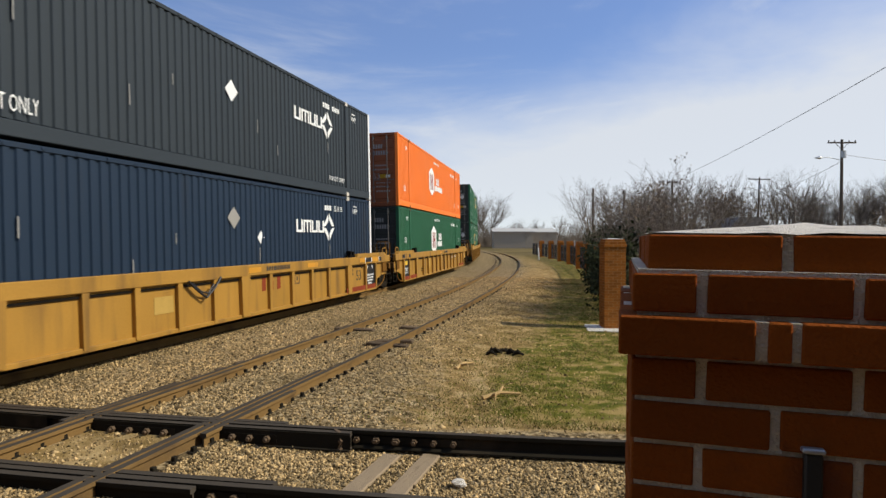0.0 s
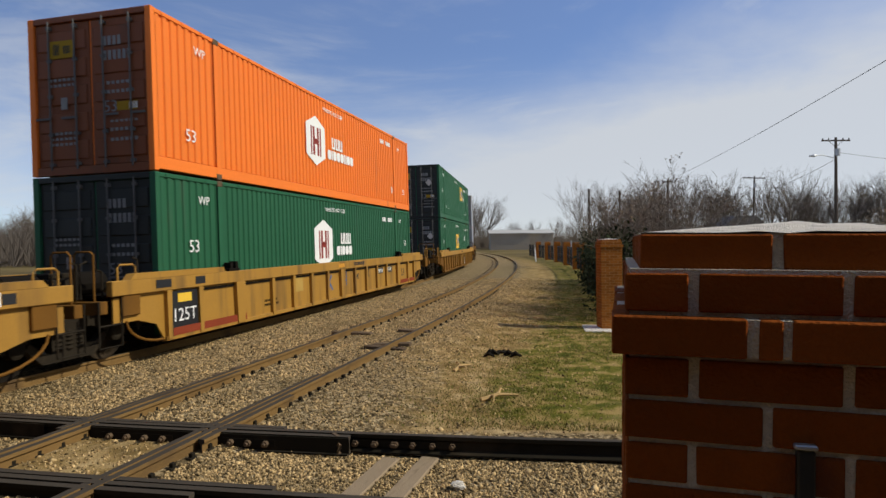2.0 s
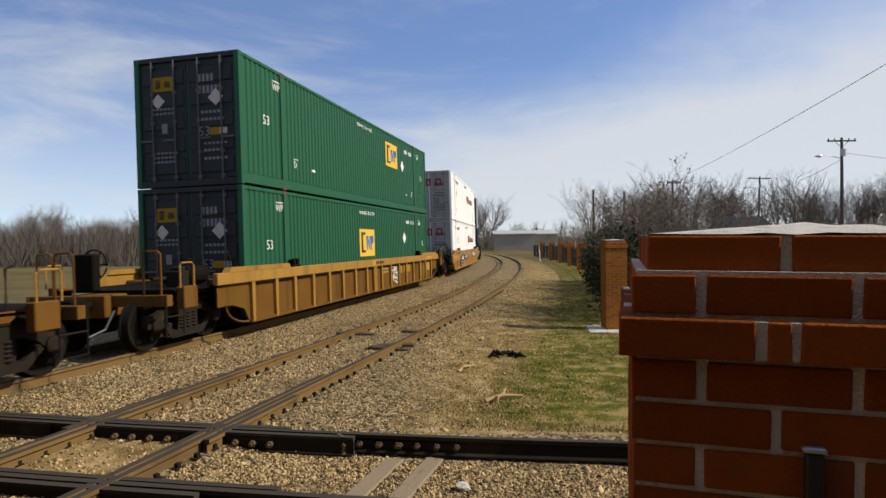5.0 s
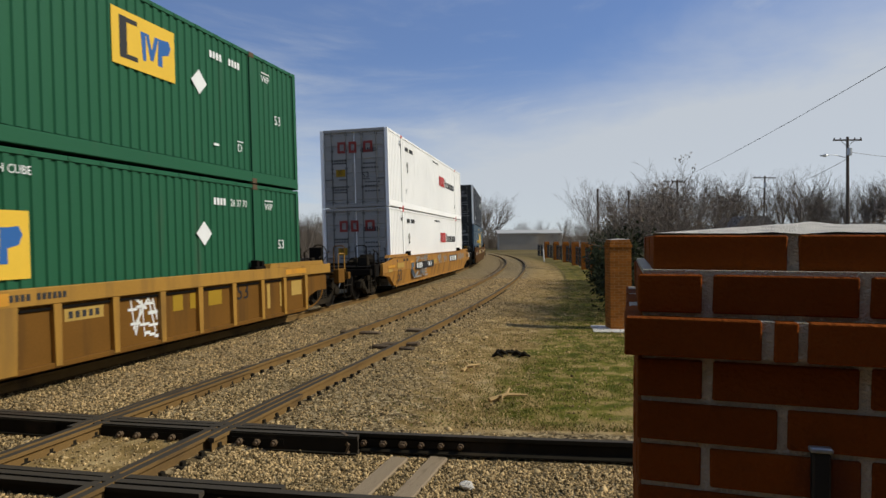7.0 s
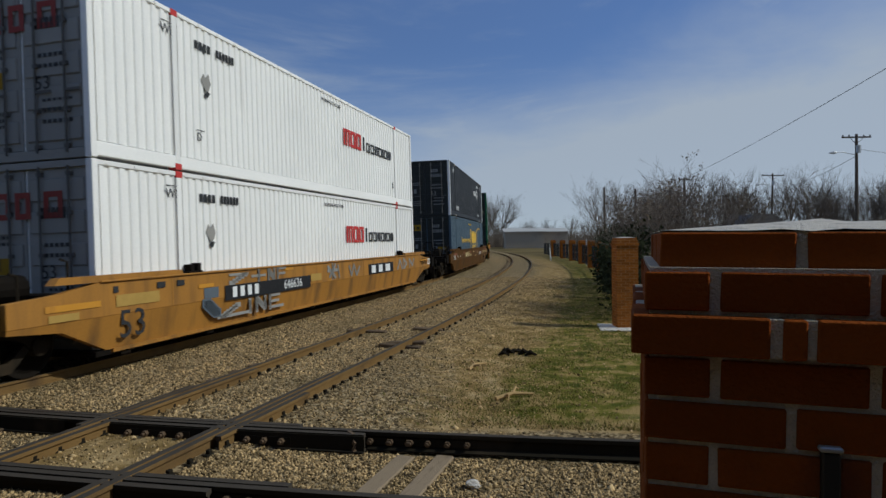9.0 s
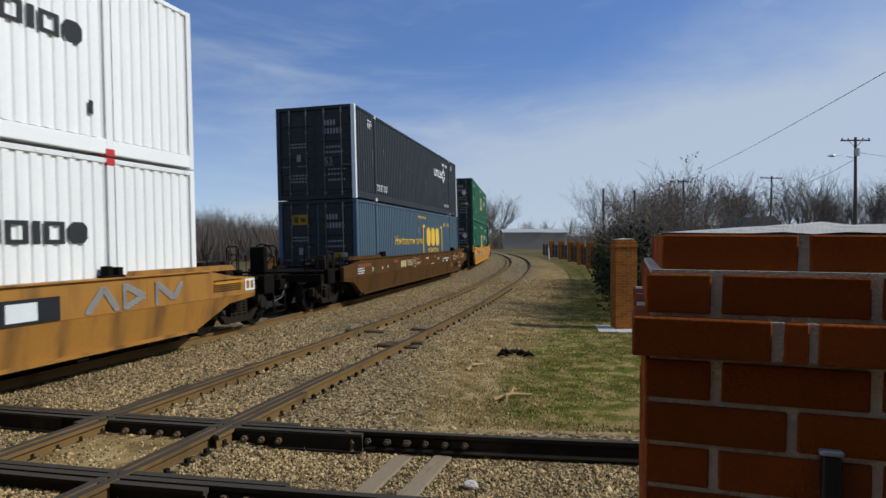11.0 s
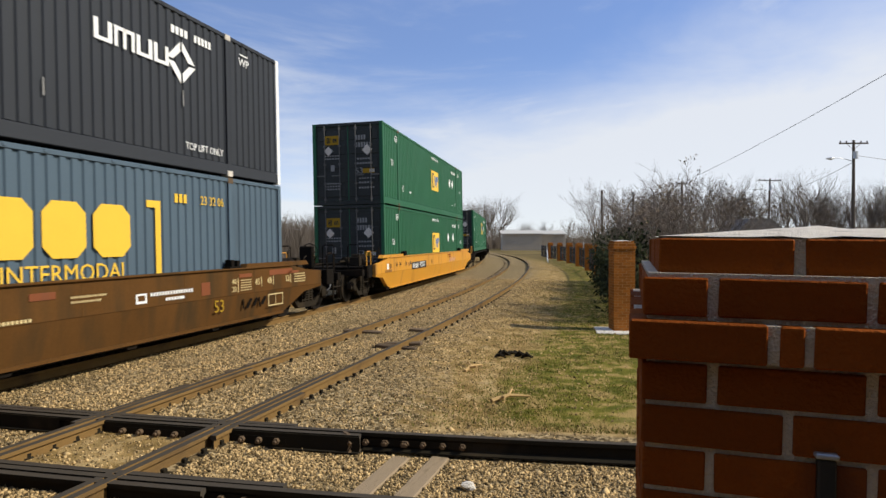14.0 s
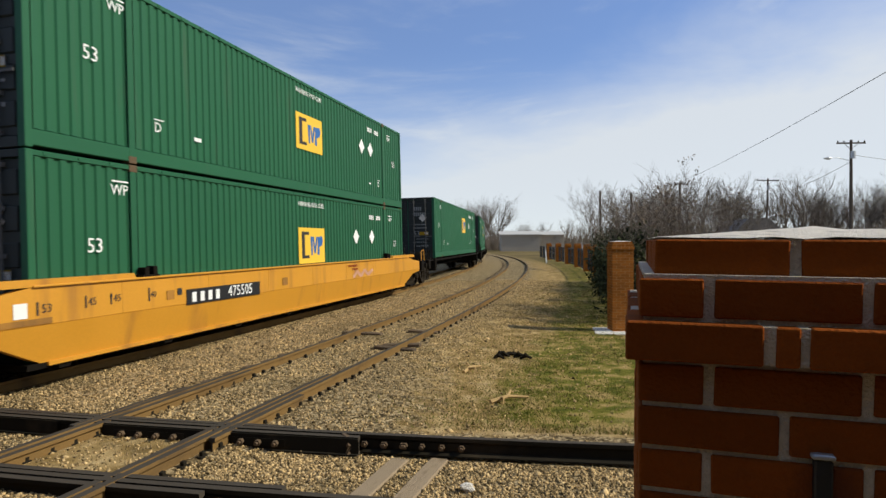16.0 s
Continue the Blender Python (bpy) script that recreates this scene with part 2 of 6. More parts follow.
M_TRUCK = material("dusty_cast_steel", (0.024, 0.019, 0.013), 0.9, 0.0, 0.4, 5, 50, 0.3, (0.08, 0.055, 0.03), 0.3)
M_WHEEL = material("dark_wheel_steel", (0.016, 0.013, 0.010), 0.75, 0.2, 0.3, 5, 50, 0.1, (0.10, 0.07, 0.04), 0.3)
M_PRINT_WHITE = material("white_lettering", (0.78, 0.78, 0.75), 0.6, 0, 0.12, 4, 40, 0)
M_PRINT_BLACK = material("black_lettering", (0.03, 0.03, 0.03), 0.6, 0, 0.2, 4, 40, 0)
M_PRINT_YELLOW = material("yellow_lettering", (0.75, 0.47, 0.04), 0.6, 0, 0.1, 4, 40, 0)
M_PRINT_RED = material("red_lettering", (0.50, 0.04, 0.035), 0.6, 0, 0.1, 4, 40, 0)
M_PRINT_BLUE = material("blue_lettering", (0.03, 0.12, 0.35), 0.6, 0, 0.1, 4, 40, 0)
M_DOOR_MARK = material("dull_grey_lettering", (0.25, 0.245, 0.23), 0.7, 0, 0.2, 4, 40, 0)
M_DULL_GOLD = material("dull_gold_lettering", (0.33, 0.20, 0.02), 0.7, 0, 0.2, 4, 40, 0)
M_RED_BAND = material("faded_red_band", (0.22, 0.045, 0.02), 0.7, 0, 0.3, 4, 40, 0)
M_PRINT_MAROON = material("maroon_lettering", (0.24, 0.03, 0.02), 0.6, 0, 0.12, 4, 40, 0)
M_WELL_PATCH = material("pale_yellow_touch_up", (0.42, 0.27, 0.07), 0.7, 0, 0.25, 5, 40, 0)
M_SLATE = material("slate_blue_spray", (0.12, 0.14, 0.16), 0.7, 0, 0.25, 5, 40, 0)
M_PINK = material("pale_pink_spray", (0.62, 0.36, 0.26), 0.7, 0, 0.25, 5, 40, 0)
Y_PALE = material("cream_lettering", (0.66, 0.53, 0.26), 0.6, 0, 0.12, 4, 40, 0)
M_SHED = material("grey_shed_wall", (0.42, 0.37, 0.29), 0.7, 0, 0.12, 0.5, 20, 0.05, (0.18, 0.16, 0.14), 0.3, 0.4)
M_ROOF = material("pale_metal_roof", (0.44, 0.42, 0.38), 0.8, 0.0, 0.12, 0.5, 20, 0.05)
M_HOUSE_ROOF = material("grey_shingle_roof", (0.15, 0.135, 0.12), 0.9, 0, 0.2, 1, 20, 0.1)
M_HOUSE = material("pale_house_wall", (0.5, 0.48, 0.45), 0.8, 0, 0.12, 1, 20, 0.1)
M_GLASS = material("dark_window_glass", (0.02, 0.025, 0.03), 0.08, 0, 0.1, 1, 20, 0)


def ground_material():
    m = bpy.data.materials.new("ballast_dirt_and_turf")
    m.use_nodes = True
    nt = m.node_tree
    b = nt.nodes["Principled BSDF"]
    b.inputs["Roughness"].default_value, b.inputs["Specular IOR Level"].default_value = 0.95, 0.03
    L = nt.links.new
    co = nt.nodes.new("ShaderNodeTexCoord")

    def nz(scale, detail=6):
        n = nt.nodes.new("ShaderNodeTexNoise")
        n.inputs["Scale"].default_value, n.inputs["Detail"].default_value = scale, detail
        L(co.outputs["Object"], n.inputs["Vector"])
        return n.outputs["Fac"]

    def ramp(src, *stops):
        r = nt.nodes.new("ShaderNodeValToRGB")
        while len(r.color_ramp.elements) < len(stops):
            r.color_ramp.elements.new(0.5)
        for e, (p, c) in zip(r.color_ramp.elements, stops):
            e.position, e.color = p, (*c, 1)
        L(src, r.inputs["Fac"])
        return r.outputs["Color"]

    def attr(name):
        a = nt.nodes.new("ShaderNodeAttribute")
        a.attribute_name = name
        return a.outputs["Fac"]

    def mix(f, a, c):
        x = nt.nodes.new("ShaderNodeMix")
        x.data_type = "RGBA"
        L(f, x.inputs["Factor"])
        L(a, x.inputs["A"])
        L(c, x.inputs["B"])
        return x.outputs["Result"]

    def edge(mask, wobble, width=0.35):
        """mask + noise, sharpened"""
        s = nt.nodes.new("ShaderNodeMath")
        s.operation = "ADD"
        L(mask, s.inputs[0])
        L(wobble, s.inputs[1])
        r = nt.nodes.new("ShaderNodeMapRange")
        r.inputs["From Min"].default_value, r.inputs["From Max"].default_value = 1.0 - width / 2, 1.0 + width / 2
        L(s.outputs[0], r.inputs["Value"])
        return r.outputs["Result"]

    vor = nt.nodes.new("ShaderNodeTexVoronoi")
    vor.inputs["Scale"].default_value = 26
    L(co.outputs["Object"], vor.inputs["Vector"])
    stone = ramp(vor.outputs["Color"], (0.15, (0.045, 0.032, 0.016)), (0.5, (0.19, 0.137, 0.068)), (0.9, (0.46, 0.35, 0.19)))
    dirt = ramp(nz(3.0, 9), (0.3, (0.13, 0.084, 0.028)), (0.5, (0.27, 0.18, 0.068)), (0.72, (0.47, 0.34, 0.16)))
    turf = ramp(nz(3.2, 12), (0.36, (0.070, 0.078, 0.012)), (0.5, (0.145, 0.128, 0.022)), (0.62, (0.30, 0.21, 0.075)))
    field = ramp(nz(0.08, 8), (0.35, (0.09, 0.068, 0.028)), (0.55, (0.16, 0.12, 0.052)), (0.7, (0.115, 0.095, 0.034)))
    c = mix(edge(attr("turf"), nz(2.2, 7), 0.3), dirt, turf)
    c = mix(attr("field"), c, field)
    c = mix(edge(attr("ballast"), nz(3.5, 7), 0.25), c, stone)
    L(c, b.inputs["Base Color"])
    bp = nt.nodes.new("ShaderNodeBump")
    bp.inputs["Strength"].default_value, bp.inputs["Distance"].default_value = 0.7, 0.03
    L(nz(45.0, 6), bp.inputs["Height"])
    L(bp.outputs[0], b.inputs["Normal"])
    return m


M_GROUND = ground_material()


# ---- mesh helpers ----
def mesh_object(name, bm, mat, parent=None, smooth=False):
    me = bpy.data.meshes.new(name)
    bmesh.ops.recalc_face_normals(bm, faces=bm.faces)
    bm.to_mesh(me)
    bm.free()
    if smooth:
        me.polygons.foreach_set("use_smooth", [True] * len(me.polygons))
    me.materials.append(mat)
    ob = new(name, me)
    ob.parent = parent
    return ob


def part(name, bm, mat, parent, label="", smooth=False):
    ob = mesh_object(name, bm, mat, parent, smooth)
    return tagged(ob, label) if label else ob


def empty(name):
    return new(name)


def box(bm, x0, x1, y0, y1, z0, z1, bevel=0.0):
    """An upright block, its edges rounded by bevel."""
    r = bmesh.ops.create_cube(bm, size=1)["verts"]
    for v in r:
        v.co = Vector((x0 + (v.co.x + 0.5) * (x1 - x0), y0 + (v.co.y + 0.5) * (y1 - y0), z0 + (v.co.z + 0.5) * (z1 - z0)))
    if bevel:
        es = list({e for v in r for e in v.link_edges})
        bmesh.ops.bevel(bm, geom=es, offset=bevel, segments=1, affect="EDGES")
    return bm


def prism(bm, outline, y0, y1):
    """An outline in x and z, made thick from y0 to y1."""
    a = [bm.verts.new((x, y0, z)) for x, z in outline]
    b = [bm.verts.new((x, y1, z)) for x, z in outline]
    bm.faces.new(a)
    bm.faces.new(b[::-1])
    for k in range(len(a)):
        j = (k + 1) % len(a)
        bm.faces.new((a[k], b[k], b[j], a[j]))
    return bm


def tube(bm, points, radii, sides=6):
    """A tube along the points; radii one number or one each."""
    pts = [Vector(p) for p in points]
    if not isinstance(radii, (list, tuple)):
        radii = [radii] * len(pts)
    rings = []
    for k, p in enumerate(pts):
        d = (pts[min(k + 1, len(pts) - 1)] - pts[max(k - 1, 0)]).normalized()
        a = d.orthogonal().normalized() if abs(d.z) > 0.99 else d.cross(Vector((0, 0, 1))).normalized()
        b = d.cross(a)
        rings.append([bm.verts.new(p + (a * math.cos(2 * math.pi * i / sides) + b * math.sin(2 * math.pi * i / sides)) * radii[k]) for i in range(sides)])
    for r, q in zip(rings, rings[1:]):
        for i in range(sides):
            bm.faces.new((r[i], r[(i + 1) % sides], q[(i + 1) % sides], q[i]))
    bm.faces.new(rings[0][::-1])
    bm.faces.new(rings[-1])
    return bm


def disc(bm, x, y0, y1, z, r, sides=20):
    return tube(bm, [(x, y0, z), (x, y1, z)], r, sides)


def lettering(name, body, size, mat, parent, x, y, z, wide=1.0, gap=1.0, slant=0.0):
    """Raised letters on a face that looks towards -y, with their middle at x, z."""
    cu = bpy.data.curves.new(name, "FONT")
    cu.body, cu.size, cu.align_x, cu.align_y, cu.extrude, cu.space_character = body, size, "CENTER", "CENTER", 0.002, gap
    cu.resolution_u, cu.shear = 2, slant
    tmp = new(name, cu)
    me = bpy.data.meshes.new_from_object(tmp)
    bpy.data.objects.remove(tmp)
    bpy.data.curves.remove(cu)
    me.transform(Matrix.Diagonal((wide, 1, 1, 1)))
    me.transform(pose(x, y, z, 90, 0, 0))
    me.materials.clear()
    me.materials.append(mat)
    ob = new(name, me)
    ob.parent = parent
    return ob


def bars(name, rows, mat, parent, y, thick=0.004):
    """Plain bars on a face that looks towards -y; rows of x0, x1, z0, z1."""
    if len(rows) <= 6:
        for x0, x1, z0, z1 in rows:
            part(name, box(bmesh.new(), x0, x1, y - thick, y, z0, z1), mat, parent)
        return
    bm = bmesh.new()
    for x0, x1, z0, z1 in rows:
        box(bm, x0, x1, y - thick, y, z0, z1)
    tagged(part(name, bm, mat, parent), "", "", "", "stuff")


def end_bars(name, rows, mat, parent, x, thick=0.004):
    """Plain bars on a face that looks towards -x; rows of y0, y1, z0, z1."""
    if len(rows) <= 10:
        for y0, y1, z0, z1 in rows:
            part(name, box(bmesh.new(), x - thick, x, y0, y1, z0, z1), mat, parent)
        return
    bm = bmesh.new()
    for y0, y1, z0, z1 in rows:
        box(bm, x - thick, x, y0, y1, z0, z1)
    tagged(part(name, bm, mat, parent), "", "", "", "stuff")


def word_bars(x, z, height, count, wide=0.55, gap=0.5):
    """Bars for a row of unread signs, that starts at x."""
    w = height * wide
    return [(x + k * w * (1 + gap), x + k * w * (1 + gap) + w, z, z + height) for k in range(count)]


# ---- ground ----
def smooth_step(a, b, x):
    t = np.clip((x - a) / (b - a), 0, 1)
    return t * t * (3 - 2 * t)


def lateral(x, y):
    """How far right of the near track's centre a place lies."""
    s = x * U.x + y * U.y
    d = -(x * N.x + y * N.y)
    cx, cy = U.x * CURVE_AT + N.x * CURVE_R, U.y * CURVE_AT + N.y * CURVE_R
    r = np.hypot(x - cx, y - cy)
    return np.where(s <= CURVE_AT, d + D_NEAR, r - (CURVE_R - D_NEAR))


def cross_np(x):
    x2 = x + 2.41
    y = 6.42 - 0.19 * x2 + 0.008 * x2 * x2
    y = np.where(x < -9, cross_y(-9.0001) - 0.297 * (x + 9), y)
    return np.where(x > 7, cross_y(7.0001) - 0.04 * (x - 7), y) - 0.72


def ground_z(x, y):
    lat = lateral(x, y)
    c = np.abs(y - cross_np(x))
    near_track = np.maximum((1 - smooth_step(1.2, 3.2, lat)) * (1 - 0.5 * (1 - smooth_step(0.9, 1.5, c)) * smooth_step(0.8, 1.4, np.abs(lat))), 0.45 * (1 - smooth_step(1.3, 2.4, c)))
    z = -0.26 + 0.125 * near_track
    z = z - 0.06 * smooth_step(0.9, 1.6, -lat) * (1 - smooth_step(2.2, 2.9, -lat)) * smooth_step(0, 2, y - 7)
    z = z - 0.25 * smooth_step(6.0, 14.0, -lat)
    far = np.hypot(x, y)
    z = z + 0.02 * np.sin(x * 1.3 + 0.7 * y) * np.cos(y * 0.9 - 0.4 * x) * (1 - near_track)
    z = z + 0.3 * smooth_step(60, 160, far)
    return z


def build_ground():
    g = np.sign(np.linspace(-1, 1, 261)) * (np.abs(np.linspace(-1, 1, 261)) ** 4.2) * 1500 + np.linspace(-1, 1, 261) * 26
    xs, ys = np.meshgrid(g, g + 9.0)
    zs = ground_z(xs, ys)
    n = len(g)
    idx = np.arange(n * n).reshape(n, n)
    faces = np.stack([idx[:-1, :-1], idx[:-1, 1:], idx[1:, 1:], idx[1:, :-1]], -1).reshape(-1, 4)
    me = bpy.data.meshes.new("ground")
    me.from_pydata(np.stack([xs, ys, zs], -1).reshape(-1, 3).tolist(), [], faces.tolist())
    lat, c, far = lateral(xs, ys), ys - cross_np(xs), np.hypot(xs, ys)
    ballast = np.maximum(1 - smooth_step(0.6, 4.2, lat), 1 - smooth_step(1.0, 2.2, np.abs(c)))
    ballast = np.maximum(ballast, (c < 0) * (1 - smooth_step(2.0, 5.0, -c)))
    ballast = ballast * (1 - smooth_step(7.5, 10.5, -lat)) * 0.95
    ballast = np.where(lat > 0.9, ballast * (1 - 0.45 * smooth_step(7.5, 12, ys)), ballast)
    ballast = np.where((np.abs(lat) < 0.7) & (c > -1.5) & (c < 0.7), ballast * 0.35, ballast)
    turf = smooth_step(2.0, 3.9, lat) * smooth_step(1.4, 2.6, c) * (0.79 - 0.10 * smooth_step(25, 45, far))
    field = np.maximum(smooth_step(40, 90, far), smooth_step(8, 14, -lat))
    for name, v in (("ballast", ballast), ("turf", turf), ("field", field)):
        a = me.attributes.new(name, "FLOAT", "POINT")
        a.data.foreach_set("value", v.ravel().astype(np.float32))
    me.polygons.foreach_set("use_smooth", [True] * len(me.polygons))
    me.materials.append(M_GROUND)
    tagged(new("ground", me), "ballast, bare dirt and patchy short grass beside the tracks", "ground", "", "structure")


build_ground()


# ---- rails and the crossing ----
RAIL_PROFILE = [(-0.036, 0.0), (0.036, 0.0), (0.037, -0.036), (0.010, -0.048), (0.010, -0.140), (0.070, -0.162), (0.070, -0.175),
                (-0.070, -0.175), (-0.070, -0.162), (-0.010, -0.140), (-0.010, -0.048), (-0.037, -0.036)]


def rail_mesh(name, places, parent, drop=0.0, side=None):
    """A rail swept along places (point, heading)."""
    bm = bmesh.new()
    rings = []
    for p, h in places:
        right = h.cross(Vector((0, 0, 1))).normalized()
        rings.append([bm.verts.new(p + right * a + Vector((0, 0, b - drop))) for a, b in RAIL_PROFILE])
    n = len(RAIL_PROFILE)
    for r, q in zip(rings, rings[1:]):
        for k in range(n):
            f = bm.faces.new((r[k], r[(k + 1) % n], q[(k + 1) % n], q[k]))
            f.material_index = 0 if k == 0 else 1
    bm.faces.new(rings[0])
    bm.faces.new(rings[-1][::-1])
    ob = part(name, bm, M_STEEL, parent)
    ob.data.materials.append(side or M_RAIL_SIDE)
    return ob


def build_tracks():
    stops = [-14 + 1.5 * k for k in range(24)] + [22 + 3.0 * k for k in range(60)]
    tie = bmesh.new()
    box(tie, -1.3, 1.3, -0.11, 0.11, -0.33, -0.172, 0.012)
    tie_me = bpy.data.meshes.new("tie")
    tie.to_mesh(tie_me)
    tie.free()
    tie_me.materials.append(M_TIE)
    for d, label, cant in ((D_TRAIN, "railway track of rusty rails under the passing freight cars", 0.017),
                           (D_NEAR, "empty railway track of rusty rails sunk in gravel", 0.0)):
        tr = tagged(empty("railway_track"), label, "railway track", "", "structure")
        for side in (-1, 1):
            rail_mesh("rail", [(p + Vector((0, 0, -side * cant)), h) for p, h in (track(s, d + side * GAUGE / 2) for s in stops)], tr)
        for k in range(150):
            s = -8.0 + 0.55 * k
            if d == D_NEAR and 3.6 < s < 7.8:
                continue
            p, h = track(s, d)
            o = new("tie", tie_me)
            o.parent = tr
            o.matrix_basis = pose(p.x, p.y, random.uniform(-0.012, 0.004) + 0.028, 0, 0, math.degrees(math.atan2(h.y, h.x)) - 90 + random.uniform(-1, 1))
    cross = tagged(empty("railway_track"), "worn crossing track with bolted joint bars and timber ties", "railway track", "", "structure")
    xs = [-20 + 0.8 * k for k in range(60)]
    for off in (0.0, GAUGE * 1.015):
        rail_mesh("rail", [(Vector((x, cross_y(x, off), 0)), Vector((1, cross_y(x + 0.05, off) / 0.05 - cross_y(x, off) / 0.05, 0)).normalized()) for x in xs], cross, 0.003, M_DARK_STEEL)
    for k in range(30):
        x = -6.9 + 0.52 * k
        if -5.0 < x < 3.0:
            continue
        o = new("tie", tie_me)
        o.parent = cross
        o.matrix_basis = pose(x, cross_y(x, GAUGE / 2), 0.02, 0, 0, math.degrees(math.atan(0.19)) * -1 + 82)
    # guard rails, joint bars and bolts of the crossing
    for x0, x1, off in ((-5.6, -4.25, 0.115), (-3.7, -2.55, 0.115), (-5.6, -4.3, GAUGE * 1.015 - 0.115), (-4.2, -2.9, GAUGE * 1.015 - 0.115),
                        (-2.3, -0.9, 0.115), (-2.75, -1.35, GAUGE * 1.015 - 0.115)):
        bm = bmesh.new()
        n = 6
        pts = [(x0 + (x1 - x0) * k / n) for k in range(n + 1)]
        for a, b in zip(pts, pts[1:]):
            vs = []
            for x in (a, b):
                y = cross_y(x, off)
                vs.append([bm.verts.new((x, y + dy, z)) for dy, z in ((-0.04, -0.02), (0.04, -0.02), (0.04, -0.17), (-0.04, -0.17))])
            for i in range(4):
                bm.faces.new((vs[0][i], vs[0][(i + 1) % 4], vs[1][(i + 1) % 4], vs[1][i]))
        part("guard_rail", bm, M_DARK_STEEL, cross)
    bolt = bmesh.new()
    tube(bolt, [(0, 0, 0), (0, -0.045, 0)], 0.032, 6)
    tube(bolt, [(0, -0.045, 0), (0, -0.075, 0)], 0.018, 6)
    bolt_me = bpy.data.meshes.new("bolt")
    bolt.to_mesh(bolt_me)
    bolt.free()
    bolt_me.materials.append(M_BOLT)
    for x0, x1, off in ((-3.55, -2.75, 0.16), (-2.2, -1.65, 0.16), (-1.35, -0.35, 0.02), (-0.95, 0.2, 0.02), (-2.6, -1.5, GAUGE * 1.015 + 0.02), (-5.1, -4.3, 0.03)):
        bm = bmesh.new()
        for a, b in ((x0, (x0 + x1) / 2), ((x0 + x1) / 2, x1)):
            ya, yb = cross_y(a, off), cross_y(b, off)
            v = [bm.verts.new(c) for c in ((a, ya, -0.06), (b, yb, -0.06), (b, yb, -0.135), (a, ya, -0.135),
                                           (a, ya + 0.05, -0.06), (b, yb + 0.05, -0.06), (b, yb + 0.05, -0.135), (a, ya + 0.05, -0.135))]
            for f in ((0, 1, 2, 3), (4, 5, 1, 0), (3, 2, 6, 7), (0, 3, 7, 4), (1, 2, 6, 5)):
                bm.faces.new([v[i] for i in f])
        bar = part("joint_bar", bm, M_DARK_STEEL, cross)
        n = max(2, round((x1 - x0) / 0.19))
        for k in range(n):
            x = x0 + (x1 - x0) * (k + 0.5) / n
            o = new("bolt", bolt_me)
            o.parent = bar
            o.matrix_basis = pose(x, cross_y(x, off), -0.097, 0, 0, -9)
    for side in (-1, 1):
        for off, s0, s1, drop in ((-0.115, 3.2, 8.2, 0.006), (0.095, 5.2, 7.0, 0.004)):
            d = D_NEAR + side * GAUGE / 2 - side * (-off)
            rail_mesh("guard_rail", [track(s0 + (s1 - s0) * k / 10, d) for k in range(11)], cross, drop)
    for x0, x1, off in ((-6.5, -1.6, -0.10), (-6.5, -1.9, GAUGE * 1.015 + 0.10), (-6.5, -0.9, 0.105), (-6.5, -1.3, GAUGE * 1.015 - 0.105)):
        xs2 = [x0 + (x1 - x0) * k / 10 for k in range(11)]
        rail_mesh("guard_rail", [(Vector((x, cross_y(x, off), 0)), Vector((1, (cross_y(x + 0.05, off) - cross_y(x, off)) / 0.05, 0)).normalized()) for x in xs2], cross, 0.007, M_DARK_STEEL)
    # bent bracket at the joint
    bm = bmesh.new()
    tube(bm, [(-0.05, 0, -0.02), (0.0, -0.06, -0.03), (0.03, -0.09, -0.09), (0.02, -0.10, -0.17)], [0.03, 0.035, 0.035, 0.03], 6)
    o = part("joint_bracket", bm, M_BOLT, cross, "rusty bent joint bracket")
    o.location = (-1.02, cross_y(-1.02, 0.05), 0)
    # rail braces and spikes beside the rails of the near track
    clip = bmesh.new()
    box(clip, -0.03, 0.03, -0.05, 0.05, 0, 0.035, 0.008)
    box(clip, -0.022, 0.022, -0.02, 0.03, 0.03, 0.075, 0.006)
    clip_me = bpy.data.meshes.new("rail_clip")
    clip.to_mesh(clip_me)
    clip.free()
    clip_me.materials.append(M_DARK_STEEL)
    near = tagged(empty("rail_fastenings"), "dark spikes and braces along rusty rails", "rail fastening", "", "structure")
    for side in (-1, 1):
        for k in range(46):
            s = 4.5 + 0.27 * k + (0.55 - 0.27) * max(0, k - 16)
            p, h = track(s, D_NEAR + side * GAUGE / 2)
            r = h.cross(Vector((0, 0, 1)))
            p = p + r * 0.105
            o = new("rail_clip", clip_me)
            o.parent = near
            o.matrix_basis = pose(p.x, p.y, -0.155, 0, 0, math.degrees(math.atan2(h.y, h.x)) - 90)


# ---- brick pillars ----
def brick_mesh(length, mat, name="brick"):
    bm = bmesh.new()
    box(bm, 0, length, 0, 0.095, 0, 0.0572, 0.0022)
    for v in bm.verts:
        v.co += noise.noise_vector(v.co * 31 + Vector((length * 90, 0, 0))) * 0.0016
    me = bpy.data.meshes.new(name)
    bm.to_mesh(me)
    bm.free()
    me.materials.append(mat)
    return me


